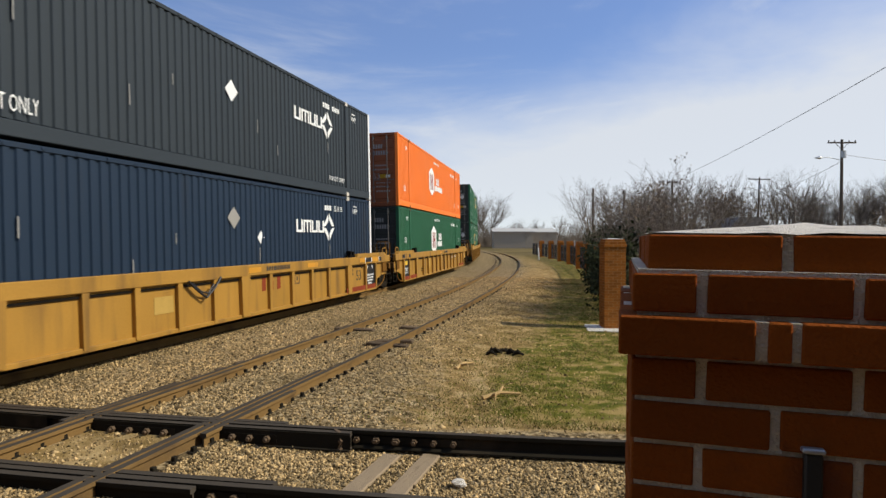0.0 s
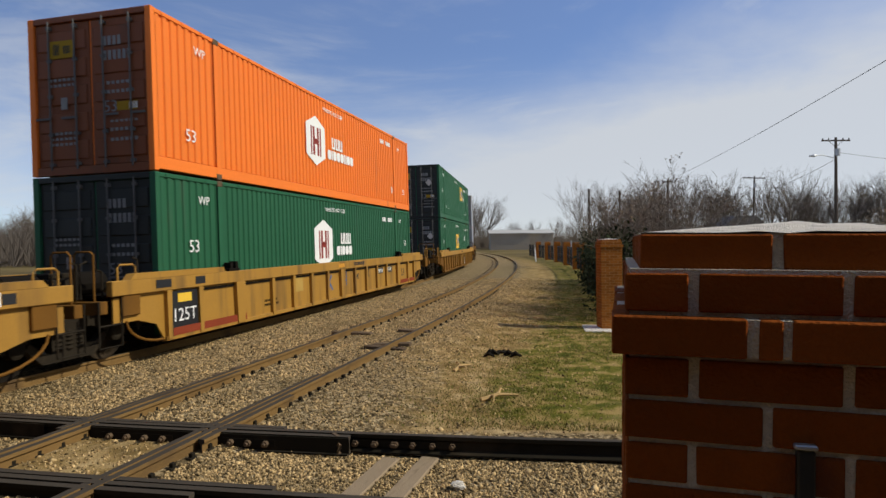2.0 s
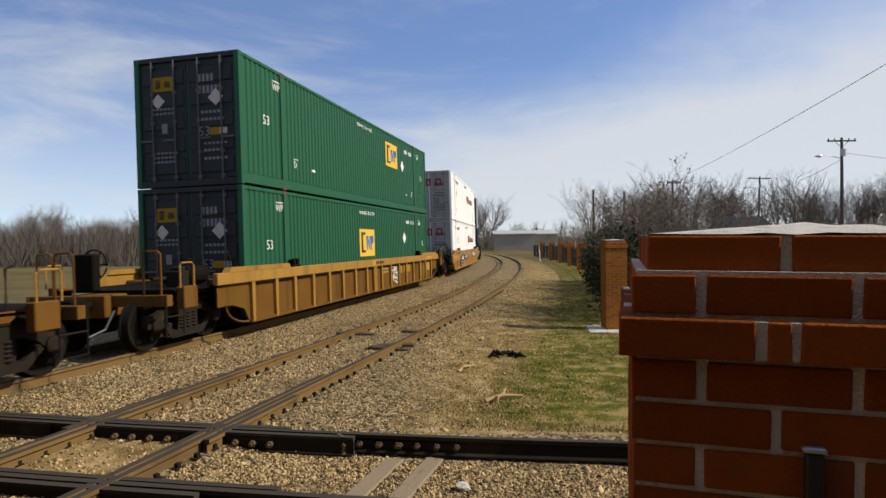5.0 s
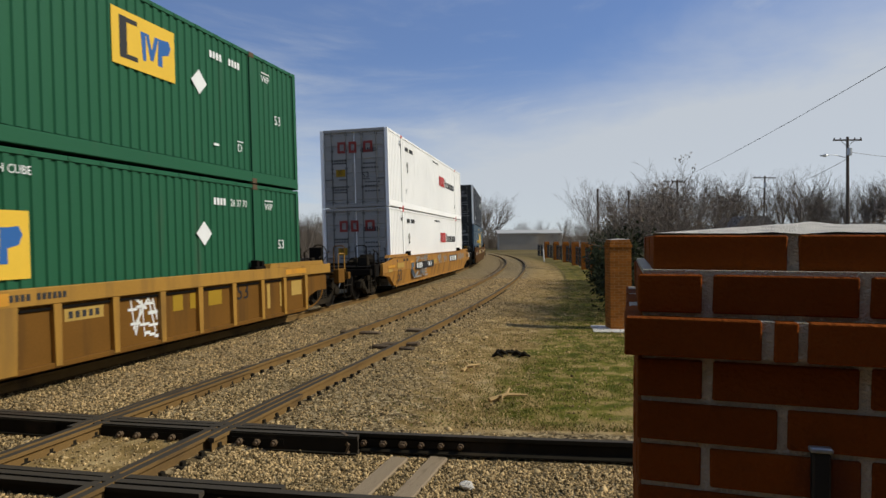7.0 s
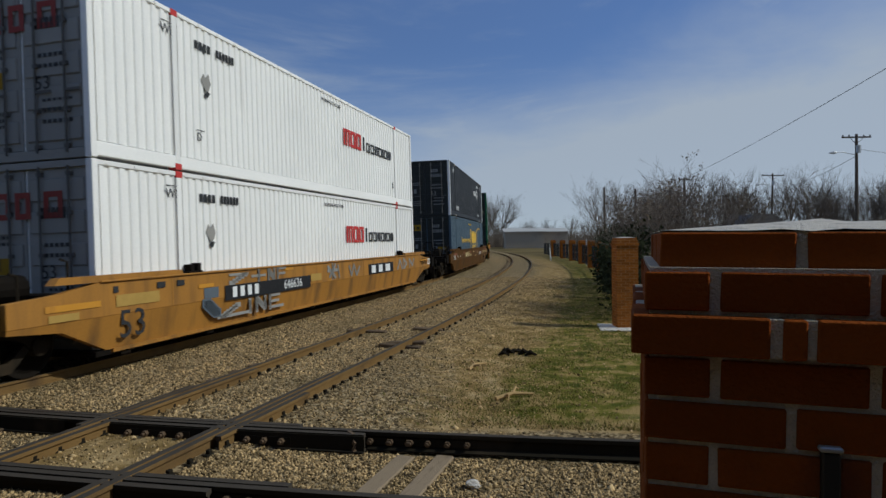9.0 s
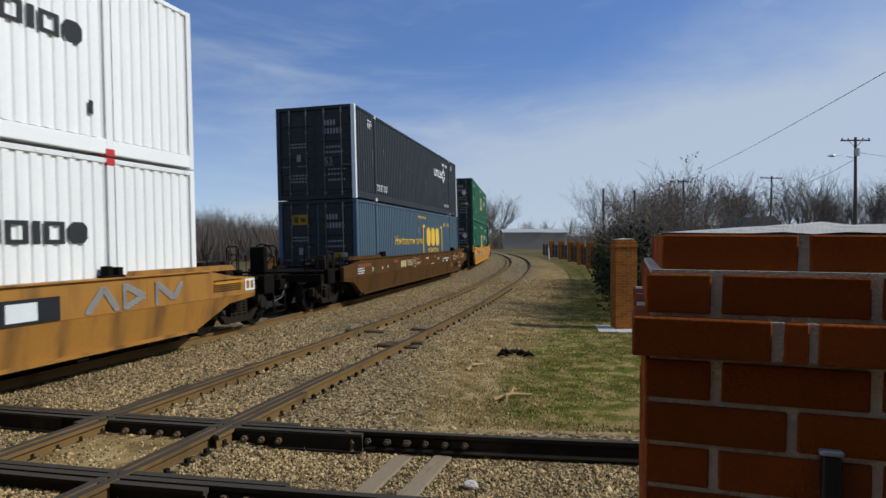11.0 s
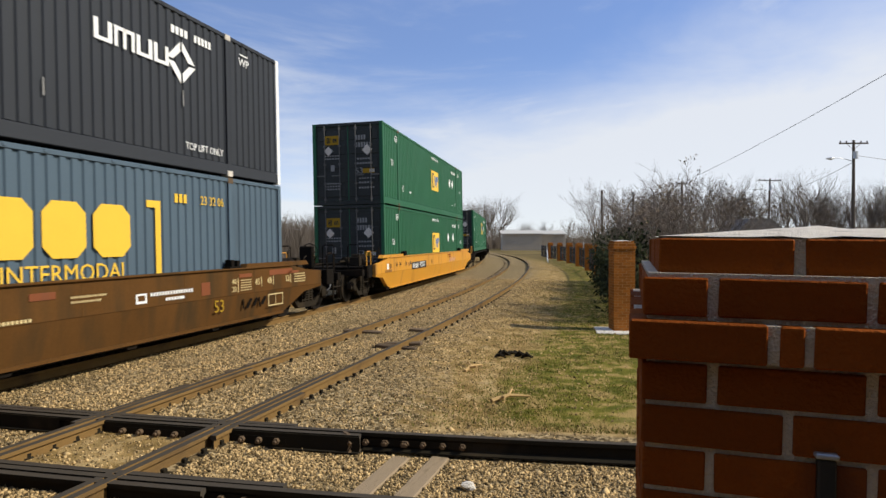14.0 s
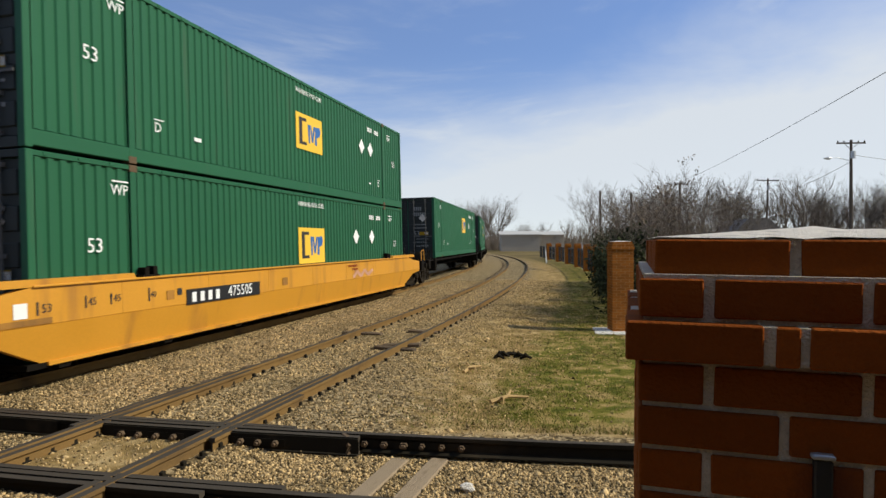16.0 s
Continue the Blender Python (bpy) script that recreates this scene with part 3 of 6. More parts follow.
def build_pillar(place, side, courses, front_rows, label, yaw, lean=0.0, cap_rise=0.022, brick=M_BRICK, mortar=M_MORTAR):
    """A square brick pillar; its front left foot edge at the origin, its courses counted from the top."""
    ob = empty("brick_pillar")
    tagged(ob, label, "pillar", "brick pillars of the fence")
    pitch, joint = 0.0645, 0.0145
    top = courses * pitch
    core = bmesh.new()
    box(core, 0.005, side - 0.005, 0.005, side - 0.005, -0.1, top - 3 * pitch)
    box(core, -0.013, side + 0.013, -0.013, side + 0.013, top - 3 * pitch + 0.006, top - 2 * pitch - 0.004)
    box(core, 0.006, side - 0.006, 0.006, side - 0.006, top - 3 * pitch - 0.01, top - pitch + 0.003)
    box(core, 0.029, side - 0.029, 0.029, side - 0.029, top - pitch - 0.02, top - 0.008)
    part("mortar_core", core, mortar, ob)
    meshes = {}

    def lay(x, y, z, length, turned):
        key = round(length, 3)
        if key not in meshes:
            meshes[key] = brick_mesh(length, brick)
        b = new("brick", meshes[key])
        b.parent = ob
        j = random.uniform(-0.0015, 0.0015)
        b.matrix_basis = pose(x + j, y + j, z + random.uniform(-0.001, 0.001), 0, 0, turned + random.uniform(-0.25, 0.25))

    for row in range(courses):
        z = top - (row + 1) * pitch + 0.004
        z -= 0.0055 if row == 0 else 0.0
        grow = -0.023 if row == 0 else 0.019 if row == 2 else 0.0
        lo, hi = -grow, side + grow
        cuts = front_rows[row] if row < len(front_rows) else front_rows[3 + (row - 3) % 2]
        edges = [lo] + [c for c in cuts if c < hi - 0.05] + [hi]
        for face in range(4):
            for a, b in zip(edges, edges[1:]):
                a2 = a if a == lo else a + joint / 2
                b2 = b if b == hi else b - joint / 2
                if face in (1, 3):
                    a2, b2 = max(a2, lo + 0.097), min(b2, hi - 0.097)
                    if b2 - a2 < 0.03:
                        continue
                if face == 0:
                    lay(a2, lo, z, b2 - a2, 0)
                elif face == 1:
                    lay(hi, a2, z, b2 - a2, 90)
                elif face == 2:
                    lay(b2, hi, z, b2 - a2, 180)
                else:
                    lay(lo, b2, z, b2 - a2, -90)
    cap = bmesh.new()
    n = 14
    grid = [[cap.verts.new((0.026 + (side - 0.052) * i / n, 0.026 + (side - 0.052) * j / n,
                            top - 0.0055 + cap_rise * (1 - max(abs(2 * i / n - 1), abs(2 * j / n - 1)))
                            + noise.noise(Vector((i * 0.9, j * 0.9, 3.1))) * 0.004)) for j in range(n + 1)] for i in range(n + 1)]
    for i in range(n):
        for j in range(n):
            cap.faces.new((grid[i][j], grid[i + 1][j], grid[i + 1][j + 1], grid[i][j + 1]))
    part("mortar_cap", cap, M_CAP, ob, "pale rough mortar cap sloping gently to its middle")
    ob.matrix_basis = pose(*place, 0, lean, yaw)
    return ob


# ---- containers ----
BOX_L, BOX_W, BOX_H = 16.15, 2.59, 2.9


def corrugated_side(length, post_at, z0, z1, mat, parent, y, facing, pitch=0.205, depth=0.03):
    """Pressed ribs between the posts; facing -1: towards -y."""
    bm = bmesh.new()
    stretches = [(-length / 2 + 0.15, -post_at - 0.105), (-post_at + 0.105, post_at - 0.105), (post_at + 0.105, length / 2 - 0.15)]
    for a, b in stretches:
        n = max(1, round((b - a) / pitch))
        p = (b - a) / n
        line = []
        for k in range(n):
            x = a + k * p
            line += [(x, 0.0), (x + p * 0.46, 0.0), (x + p * 0.56, depth), (x + p * 0.90, depth)]
        line.append((b, 0.0))
        lo = [bm.verts.new((x, y - facing * d, z0)) for x, d in line]
        hi = [bm.verts.new((x, y - facing * d, z1)) for x, d in line]
        for k in range(len(line) - 1):
            bm.faces.new((lo[k], lo[k + 1], hi[k + 1], hi[k]))
    return part("corrugated_panel", bm, mat, parent)


def build_container(label, mat, door_mat, posts_white=False, marks=(), door_marks=(), frame_mat=None):
    """A 53 foot box, its base's middle at the origin, doors towards -x."""
    ob = empty("shipping_container")
    tagged(ob, label, "container", "containers on the train")
    L2, W2, H, post = BOX_L / 2, BOX_W / 2, BOX_H, 6.1
    frame_mat = frame_mat or mat
    inner = bmesh.new()
    box(inner, -L2 + 0.07, L2 - 0.05, -W2 + 0.06, W2 - 0.06, 0.05, H - 0.02)
    part("inner_shell", inner, mat, ob)
    for f in (-1, 1):
        corrugated_side(BOX_L, post, 0.27, H - 0.09, mat, ob, f * (W2 - 0.006), f)
        rail = bmesh.new()
        box(rail, -L2, L2, *sorted((f * (W2 + 0.012), f * (W2 - 0.06))), 0.03, 0.255, 0.01)
        part("bottom_rail", rail, mat, ob)
        rail = bmesh.new()
        box(rail, -L2, L2, *sorted((f * (W2 + 0.008), f * (W2 - 0.06))), H - 0.085, H - 0.005, 0.008)
        part("top_rail", rail, mat, ob)
        for x in (-post, post):
            bm = bmesh.new()
            box(bm, x - 0.07, x + 0.07, *sorted((f * (W2 + 0.016), f * (W2 - 0.08))), 0.0, H, 0.008)
            p = part("post", bm, mat, ob)
            for z in (0.0, H - 0.118):
                bm = bmesh.new()
                box(bm, x - 0.088, x + 0.088, *sorted((f * (W2 + 0.022), f * (W2 - 0.14))), z, z + 0.118, 0.008)
                part("corner_casting", bm, M_PRINT_RED if mat is M_WHITE else M_BOLT if not posts_white else M_CAP, p)
        for x in (-L2, L2):
            bm = bmesh.new()
            box(bm, x - 0.002 if x < 0 else x - 0.12, x + 0.12 if x < 0 else x + 0.002, *sorted((f * (W2 + 0.015), f * (W2 - 0.11))), 0.0, H, 0.008)
            part("corner_post", bm, M_PRINT_WHITE if posts_white and (x > 0 or f < 0) else frame_mat, ob, "white corner post" if posts_white else "")
    # rings of small lashing studs under the top rail
    bm = bmesh.new()
    for k in range(27):
        x = -L2 + 0.3 + k * 0.6
        box(bm, x - 0.03, x + 0.03, -W2 - 0.018, -W2 + 0.01, H - 0.06, H - 0.015)
    tagged(part("lashing_studs", bm, mat, ob), "", "", "", "stuff")
    roof = bmesh.new()
    n = 54
    for k in range(n):
        x0 = -L2 + 0.05 + (BOX_L - 0.1) * k / n
        box(roof, x0, x0 + (BOX_L - 0.1) / n * 0.55, -W2 + 0.06, W2 - 0.06, H - 0.02, H - 0.002)
    part("roof", roof, mat, ob)
    # the doors, their paint darkened to carry the end's shade
    x = -L2 + 0.05
    for f in (-1, 1):
        door = bmesh.new()
        y0, y1 = sorted((f * 0.02, f * (W2 - 0.11)))
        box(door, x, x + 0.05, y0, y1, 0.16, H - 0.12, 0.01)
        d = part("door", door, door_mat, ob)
        first = None
        for k in range(5):
            if first is None:
                bm = bmesh.new()
                box(bm, x - 0.022, x + 0.01, y0 + 0.06, y1 - 0.06, 0.28, 0.64, 0.02)
                first = part("door_panel", bm, door_mat, d)
            else:
                o = new("door_panel", first.data)
                o.parent = d
                o.location = (0, 0, k * 0.5)
        for yy in (f * 0.30, f * 0.86):
            rod = bmesh.new()
            tube(rod, [(x - 0.055, yy, 0.10), (x - 0.055, yy, H - 0.08)], 0.017, 8)
            for z in (0.2, 0.75, 1.45, 2.1, H - 0.2):
                box(rod, x - 0.06, x, yy - 0.045, yy + 0.045, z - 0.03, z + 0.03)
            box(rod, x - 0.075, x - 0.055, yy - 0.02, yy + 0.30 * f, 1.02, 1.06)
            part("lock_rod", rod, M_ROD, d, "dull grey lock rod")
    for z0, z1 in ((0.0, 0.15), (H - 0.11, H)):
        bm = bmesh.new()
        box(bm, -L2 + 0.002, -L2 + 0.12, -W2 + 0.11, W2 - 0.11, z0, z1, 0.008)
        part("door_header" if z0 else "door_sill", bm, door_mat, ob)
    bm = bmesh.new()
    box(bm, L2 - 0.06, L2 - 0.01, -W2 + 0.11, W2 - 0.11, 0.0, H, 0.004)
    part("front_wall", bm, mat, ob)
    y = -W2 - 0.006
    for kind, *a in marks:
        if kind == "text":
            body, size, m, px, pz, *rest = a
            lettering("lettering", body, size, m, ob, px, y, pz, *rest)
        elif kind == "bars":
            m, rows = a
            bars("marking", rows, m, ob, y)
        elif kind == "diamond":
            m, px, pz, r = a
            bm = bmesh.new()
            prism(bm, [(px - r, pz), (px, pz - r), (px + r, pz), (px, pz + r)], y - 0.003, y + 0.003)
            part("placard", bm, m, ob, "diamond-shaped placard")
        elif kind == "shape":
            m, outline, lift = a
            bm = bmesh.new()
            prism(bm, outline, y - lift, y)
            part("emblem", bm, m, ob)
    xe = -L2 + 0.022
    for kind, m, *a in door_marks:
        if kind == "bars":
            end_bars("door_marking", a[0], m, ob, xe)
        elif kind == "diamond":
            bm = bmesh.new()
            py, pz, r = a
            prism(bm, [(-r, 0), (0, -r), (r, 0), (0, r)], -0.004, 0.0)
            o = part("door_placard", bm, m, ob, "diamond-shaped placard")
            o.matrix_basis = pose(xe - 0.004, py, pz, 0, 0, -90)
        else:
            o = lettering("door_lettering", kind, 0.30, m, ob, 0, 0, 0)
            o.matrix_basis = pose(xe - 0.003, a[0], a[1], 0, 0, -90)
    return ob


# ---- well cars ----
def build_truck(parent, x):
    """A two-axle truck: bolster, side frames with spring nests, two wheelsets."""
    bm = bmesh.new()
    box(bm, -0.2, 0.2, -0.95, 0.95, 0.42, 0.66, 0.03)
    truck = part("truck", bm, M_UNDER, parent, "dusty cast steel truck with spring nest")
    truck.location = (x, 0, 0)
    for f in (-1, 1):
        y0, y1 = sorted((f * 0.93, f * 1.06))
        bm = bmesh.new()
        prism(bm, [(-1.12, 0.40), (-1.12, 0.60), (-0.80, 0.66), (-0.42, 0.80), (0.42, 0.80), (0.80, 0.66), (1.12, 0.60), (1.12, 0.40), (0.78, 0.42),
                   (0.66, 0.54), (0.44, 0.62), (0.30, 0.62), (0.30, 0.30), (0.42, 0.30), (0.66, 0.50), (0.74, 0.42), (0.46, 0.16), (-0.46, 0.16), (-0.74, 0.42),
                   (-0.66, 0.50), (-0.42, 0.30), (-0.30, 0.30), (-0.30, 0.62), (-0.44, 0.62), (-0.66, 0.54), (-0.78, 0.42)], y0, y1)
        side = part("side_frame", bm, M_TRUCK, truck)
        for sx in (-0.19, 0.0, 0.19):
            bm = bmesh.new()
            tube(bm, [(sx, f * 1.02, 0.31 + k * 0.031) for k in range(11)], [0.088 if k % 2 else 0.062 for k in range(11)], 9)
            part("spring", bm, M_TRUCK, truck)
        for wx in (-0.89, 0.89):
            bm = bmesh.new()
            tube(bm, [(wx, f * 0.95, 0.455), (wx, f * 1.10, 0.455), (wx, f * 1.12, 0.455)], [0.135, 0.135, 0.09], 14)
            part("bearing", bm, M_TRUCK, truck)
    sets = []
    for wx in (-0.89, 0.89):
        bm = bmesh.new()
        tube(bm, [(0, -1.0, 0), (0, 1.0, 0)], 0.085, 10)
        for f in (-1, 1):
            a, b = (f * 0.70, f * 0.84)
            tube(bm, [(0, a - f * 0.03, 0), (0, a, 0), (0, a + f * 0.002, 0), (0, b, 0), (0, b, 0), (0, b - f * 0.04, 0), (0, b - f * 0.04, 0), (0, b, 0)],
                 [0.485, 0.485, 0.457, 0.452, 0.385, 0.37, 0.17, 0.15], 28)
            box(bm, -0.03, 0.03, b - 0.03, b + 0.005, 0.22, 0.34)
        w = part("wheelset", bm, M_WHEEL, truck, smooth=False)
        w.location = (wx, 0, 0.457)
        sets.append((w, wx))
    return truck, sets


def hand_rail(parent, x, y, z0, z1, mat, wide=0.42, across="x"):
    bm = bmesh.new()
    a = Vector((x, y, z0))
    w = Vector((wide, 0, 0)) if across == "x" else Vector((0, wide, 0))
    tube(bm, [a, a + Vector((0, 0, z1 - z0)), a + w * 0.15 + Vector((0, 0, z1 - z0 + 0.05)), a + w * 0.85 + Vector((0, 0, z1 - z0 + 0.05)),
              a + w + Vector((0, 0, z1 - z0)), a + w], 0.018, 6)
    part("handrail", bm, mat, parent)


def build_end(car, e, mat, reach, ribbed, brake=False):
    """The deck over a truck at the end e (-1 or 1) of a well car, out to reach metres from the box's middle."""
    x_in, x_out = 8.35, reach
    body, mat = mat, M_WELL_DIRTY if ribbed else M_UNDER
    s = lambda a, b: sorted((e * a, e * b))
    bm = bmesh.new()
    box(bm, *s(x_in - 0.1, x_out), -0.32, 0.32, 0.62, 1.02, 0.02)
    box(bm, *s(x_in - 0.15, x_in + 0.1), -1.38, 1.38, 0.55, 1.15, 0.02)
    part("centre_sill", bm, M_UNDER if not ribbed else mat, car)
    bm = bmesh.new()
    box(bm, *s(x_in + 0.05, x_out - 0.55), -1.3, 1.3, 1.03, 1.07)
    part("end_deck", bm, M_UNDER, car)
    for f in (-1, 1):
        y0, y1 = sorted((f * 1.30, f * 1.47))
        bm = bmesh.new()
        box(bm, *s(x_out - 1.0, x_out - 0.6), y0, y1, 0.72, 1.12, 0.015)
        part("step_box", bm, mat, car)
        yy = f * 1.44
        bm = bmesh.new()
        xs, xe = e * (x_out - 0.60), e * (x_out - 0.12)
        tube(bm, [(xs, yy, 1.12), (xs, yy, 0.28), (xe, yy, 0.28), (xe, yy, 1.0)], 0.018, 6)
        tube(bm, [(xs, yy, 0.62), (xe, yy, 0.62)], 0.016, 6)
        part("step_ladder", bm, M_TRUCK, car, "grimy steel step ladder")
        hand_rail(car, e * (x_out - 0.95) - (0.42 if e < 0 else 0), yy, 1.1, 1.5, body if ribbed or body is M_WELL_NEW else mat, 0.4)
        hand_rail(car, e * (x_out - 0.2), f * 1.3, 1.0, 1.72, mat, -f * 0.35, "y")
    bm = bmesh.new()
    box(bm, *s(x_out - 0.3, x_out - 0.15), -1.45, 1.45, 0.80, 1.0, 0.01)
    part("end_sill", bm, mat, car)
    bm = bmesh.new()
    tube(bm, [(e * x_out, 0, 0.85), (e * (x_out + 0.45), 0, 0.85)], 0.09, 8)
    box(bm, *s(x_out + 0.22, x_out + 0.55), -0.17, 0.17, 0.68, 1.0, 0.04)
    part("coupler", bm, M_UNDER, car)
    bm = bmesh.new()
    tube(bm, [(e * x_out, -0.5, 0.75), (e * (x_out + 0.2), -0.48, 0.45), (e * (x_out + 0.5), -0.4, 0.35)], 0.025, 6)
    part("air_hose", bm, M_BLACK, car)
    # brake gear on the end deck: air tank, cylinder, valve box, pipes and a row of stanchions
    bm = bmesh.new()
    tube(bm, [(e * (x_in + 0.45), -0.75, 1.27), (e * (x_in + 0.50), -0.75, 1.27), (e * (x_in + 1.05), -0.75, 1.27), (e * (x_in + 1.10), -0.75, 1.27)], [0.12, 0.19, 0.19, 0.12], 12)
    part("air_tank", bm, M_UNDER, car, "grimy black air tank")
    bm = bmesh.new()
    tube(bm, [(e * (x_in + 0.5), -0.22, 1.22), (e * (x_in + 0.85), -0.22, 1.22), (e * (x_in + 0.86), -0.22, 1.22), (e * (x_in + 1.3), -0.22, 1.22)], [0.14, 0.14, 0.04, 0.04], 10)
    part("brake_cylinder", bm, M_TRUCK, car)
    bm = bmesh.new()
    box(bm, *s(x_in + 1.15, x_in + 1.4), -0.95, -0.6, 1.07, 1.38, 0.02)
    box(bm, *s(x_in + 1.18, x_in + 1.36), -0.9, -0.66, 1.37, 1.46, 0.02)
    part("valve_box", bm, M_TRUCK, car)
    for y0, z0 in ((-1.15, 1.12), (-1.05, 0.98), (0.9, 1.12)):
        bm = bmesh.new()
        tube(bm, [(e * (x_in - 0.1), y0, z0), (e * (x_in + 0.6), y0, z0), (e * (x_in + 0.75), y0, z0 - 0.14), (e * (x_out - 0.3), y0, z0 - 0.16)], 0.022, 6)
        part("brake_pipe", bm, M_TRUCK, car)
    for k, (dx, top) in enumerate(((0.15, 1.62), (0.95, 1.45), (1.45, 1.58))):
        bm = bmesh.new()
        tube(bm, [(e * (x_in + dx), -1.22, 1.05), (e * (x_in + dx), -1.22, top), (e * (x_in + dx + 0.12), -1.22, top + 0.04)], 0.02, 6)
        part("stanchion", bm, M_TRUCK, car)
    if brake:
        bm = bmesh.new()
        c = Vector((e * (x_out - 0.75), 0.55, 1.55))
        ring = [c + Vector((0, 0.28 * math.cos(k * math.pi / 8), 0.28 * math.sin(k * math.pi / 8))) for k in range(17)]
        tube(bm, ring, 0.016, 5)
        for k in range(3):
            a = k * math.pi / 3
            o = Vector((0, 0.28 * math.cos(a), 0.28 * math.sin(a)))
            tube(bm, [c - o, c + o], 0.012, 5)
        box(bm, c.x - 0.25, c.x - 0.06, 0.35, 0.8, 1.05, 1.75, 0.03)
        part("brake_wheel", bm, M_UNDER, car, "black hand brake wheel on its stand")
    # raised guide above the deck, over the end of the box
    for f in (-1, 1) if ribbed is not None else ():
        y0, y1 = sorted((f * 1.34, f * 1.50))
        bm = bmesh.new()
        prism(bm, [(e * 6.3, 1.30), (e * 6.35, 1.40), (e * 8.9, 1.40), (e * 9.0, 1.30)], y0, y1)
        part("guide_ledge", bm, body, car)
        bm = bmesh.new()
        box(bm, *s(5.75, 6.15), y0, y1 + 0.001, 1.30, 1.36, 0.01)
        box(bm, *s(5.8, 5.9), y0, y1 + 0.001, 1.34, 1.50, 0.01)
        box(bm, *s(6.0, 6.1), y0, y1 + 0.001, 1.34, 1.48, 0.01)
        part("lock_bracket", bm, M_UNDER, car)


def build_car(label, mat, ribbed, reach_front, reach_back, trucks, brake=0, marks=()):
    """A well car; its middle at the origin on the rails. Returns the car and its wheelsets."""
    car = empty("well_car")
    tagged(car, label, "freight car", "cars of the train")
    if ribbed is None:
        bm = bmesh.new()
        box(bm, -9.0, 9.0, -0.28, 0.28, 0.72, 1.05, 0.02)
        part("spine_beam", bm, mat, car)
        for x in (-7.9, -6.1, 0.0, 6.1, 7.9):
            bm = bmesh.new()
            box(bm, x - 0.28, x + 0.28, -1.32, 1.32, 0.96, 1.10, 0.015)
            part("cross_bearer", bm, mat, car)
        for f in (-1, 1):
            bm = bmesh.new()
            box(bm, -8.2, 8.2, *sorted((f * 1.26, f * 1.34)), 1.0, 1.09, 0.01)
            part("side_rail", bm, mat, car)
    for f in (-1, 1) if ribbed is not None else ():
        yo, yi = f * 1.50, f * 1.38
        if ribbed:
            bm = bmesh.new()
            prism(bm, [(-9.3, 0.62), (-9.3, 1.02), (-8.6, 1.06), (8.6, 1.06), (9.3, 1.02), (9.3, 0.62), (8.75, 0.62), (8.3, 0.5), (8.1, 0.2), (-8.1, 0.2), (-8.3, 0.5), (-8.75, 0.62)],
                  *sorted((f * 1.41, yi)))
            part("side_plate", bm, M_WELL_DIRTY if "dirty" in label else mat, car)
            bm = bmesh.new()
            box(bm, -9.4, 9.4, *sorted((yo, yi)), 1.06, 1.30, 0.012)
            part("top_chord", bm, mat, car)
            bm = bmesh.new()
            box(bm, -8.1, 8.1, *sorted((f * 1.47, yi)), 0.17, 0.25, 0.01)
            part("bottom_chord", bm, M_WELL_DIRTY if "dirty" in label else mat, car)
            bm = bmesh.new()
            box(bm, -7.95, 7.95, *sorted((f * 1.435, f * 1.41)), 0.98, 1.02)
            part("pipe_run", bm, M_UNDER, car)
            at = (0.78, 1.83, 2.87, 3.88, 4.95, 6.02, 6.98, 8.03) if "dirty" in label else (1.07, 2.14, 3.21, 4.28, 5.72, 7.1, 8.03)
            for x in [s * v for s in (-1, 1) for v in at] + [0.0]:
                wide = abs(x) in (0.0, 5.72)
                w = 0.17 if wide else 0.065
                bm = bmesh.new()
                prism(bm, [(x - w, 1.07), (x + w, 1.07), (x + w * 0.8, 0.2), (x - w * 0.8, 0.2)], *sorted((f * (1.50 if wide else 1.488), f * 1.40)))
                part("rib", bm, mat, car)
            for e in (-1, 1):
                bm = bmesh.new()
                pts = [(e * (8.15 + 0.55 * math.sin(k * math.pi / 12) * 1.6), 0.22 + 0.42 * (1 - math.cos(k * math.pi / 12))) for k in range(7)]
                tube(bm, [(x, f * 1.42, z) for x, z in pts], 0.022, 6)
                part("wheel_arch", bm, M_WELL_DIRTY, car)
        else:
            bm = bmesh.new()
            prism(bm, [(-9.7, 0.78), (-9.7, 1.12), (-8.9, 1.18), (-8.2, 1.30), (8.2, 1.30), (8.9, 1.18), (9.7, 1.12), (9.7, 0.78)], *sorted((f * 1.49, yi)))
            bmesh.ops.bevel(bm, geom=[e for e in bm.edges], offset=0.01, segments=1, affect="EDGES")
            part("side_sill", bm, mat, car)
            bm = bmesh.new()
            prism(bm, [(-9.7, 0.782), (9.7, 0.782), (9.7, 0.72), (8.85, 0.64), (8.0, 0.26), (-8.0, 0.26), (-8.85, 0.64), (-9.7, 0.72)], *sorted((f * 1.485, f * 1.36)))
            for v in bm.verts:
                v.co.y -= f * 0.20 * (0.78 - v.co.z)
            part("lower_sill", bm, mat, car, "lower side plate leaning inwards")
            bm = bmesh.new()
            for k in range(7):
                x = -6.6 + k * 2.2
                box(bm, x - 0.012, x + 0.012, *sorted((f * 1.493, f * 1.48)), 0.79, 1.29)
            tagged(part("weld_seams", bm, mat, car), "", "", "", "stuff")
            bm = bmesh.new()
            prism(bm, [(-7.9, 0.21), (-7.9, 0.265), (7.9, 0.265), (7.9, 0.21)], *sorted((f * 1.42, f * 1.28)))
            part("bottom_flange", bm, mat, car)
            bm = bmesh.new()
            box(bm, -8.2, 8.2, *sorted((f * 1.53, f * 1.32)), 1.295, 1.325, 0.006)
            part("top_flange", bm, mat, car)
    bm = bmesh.new()
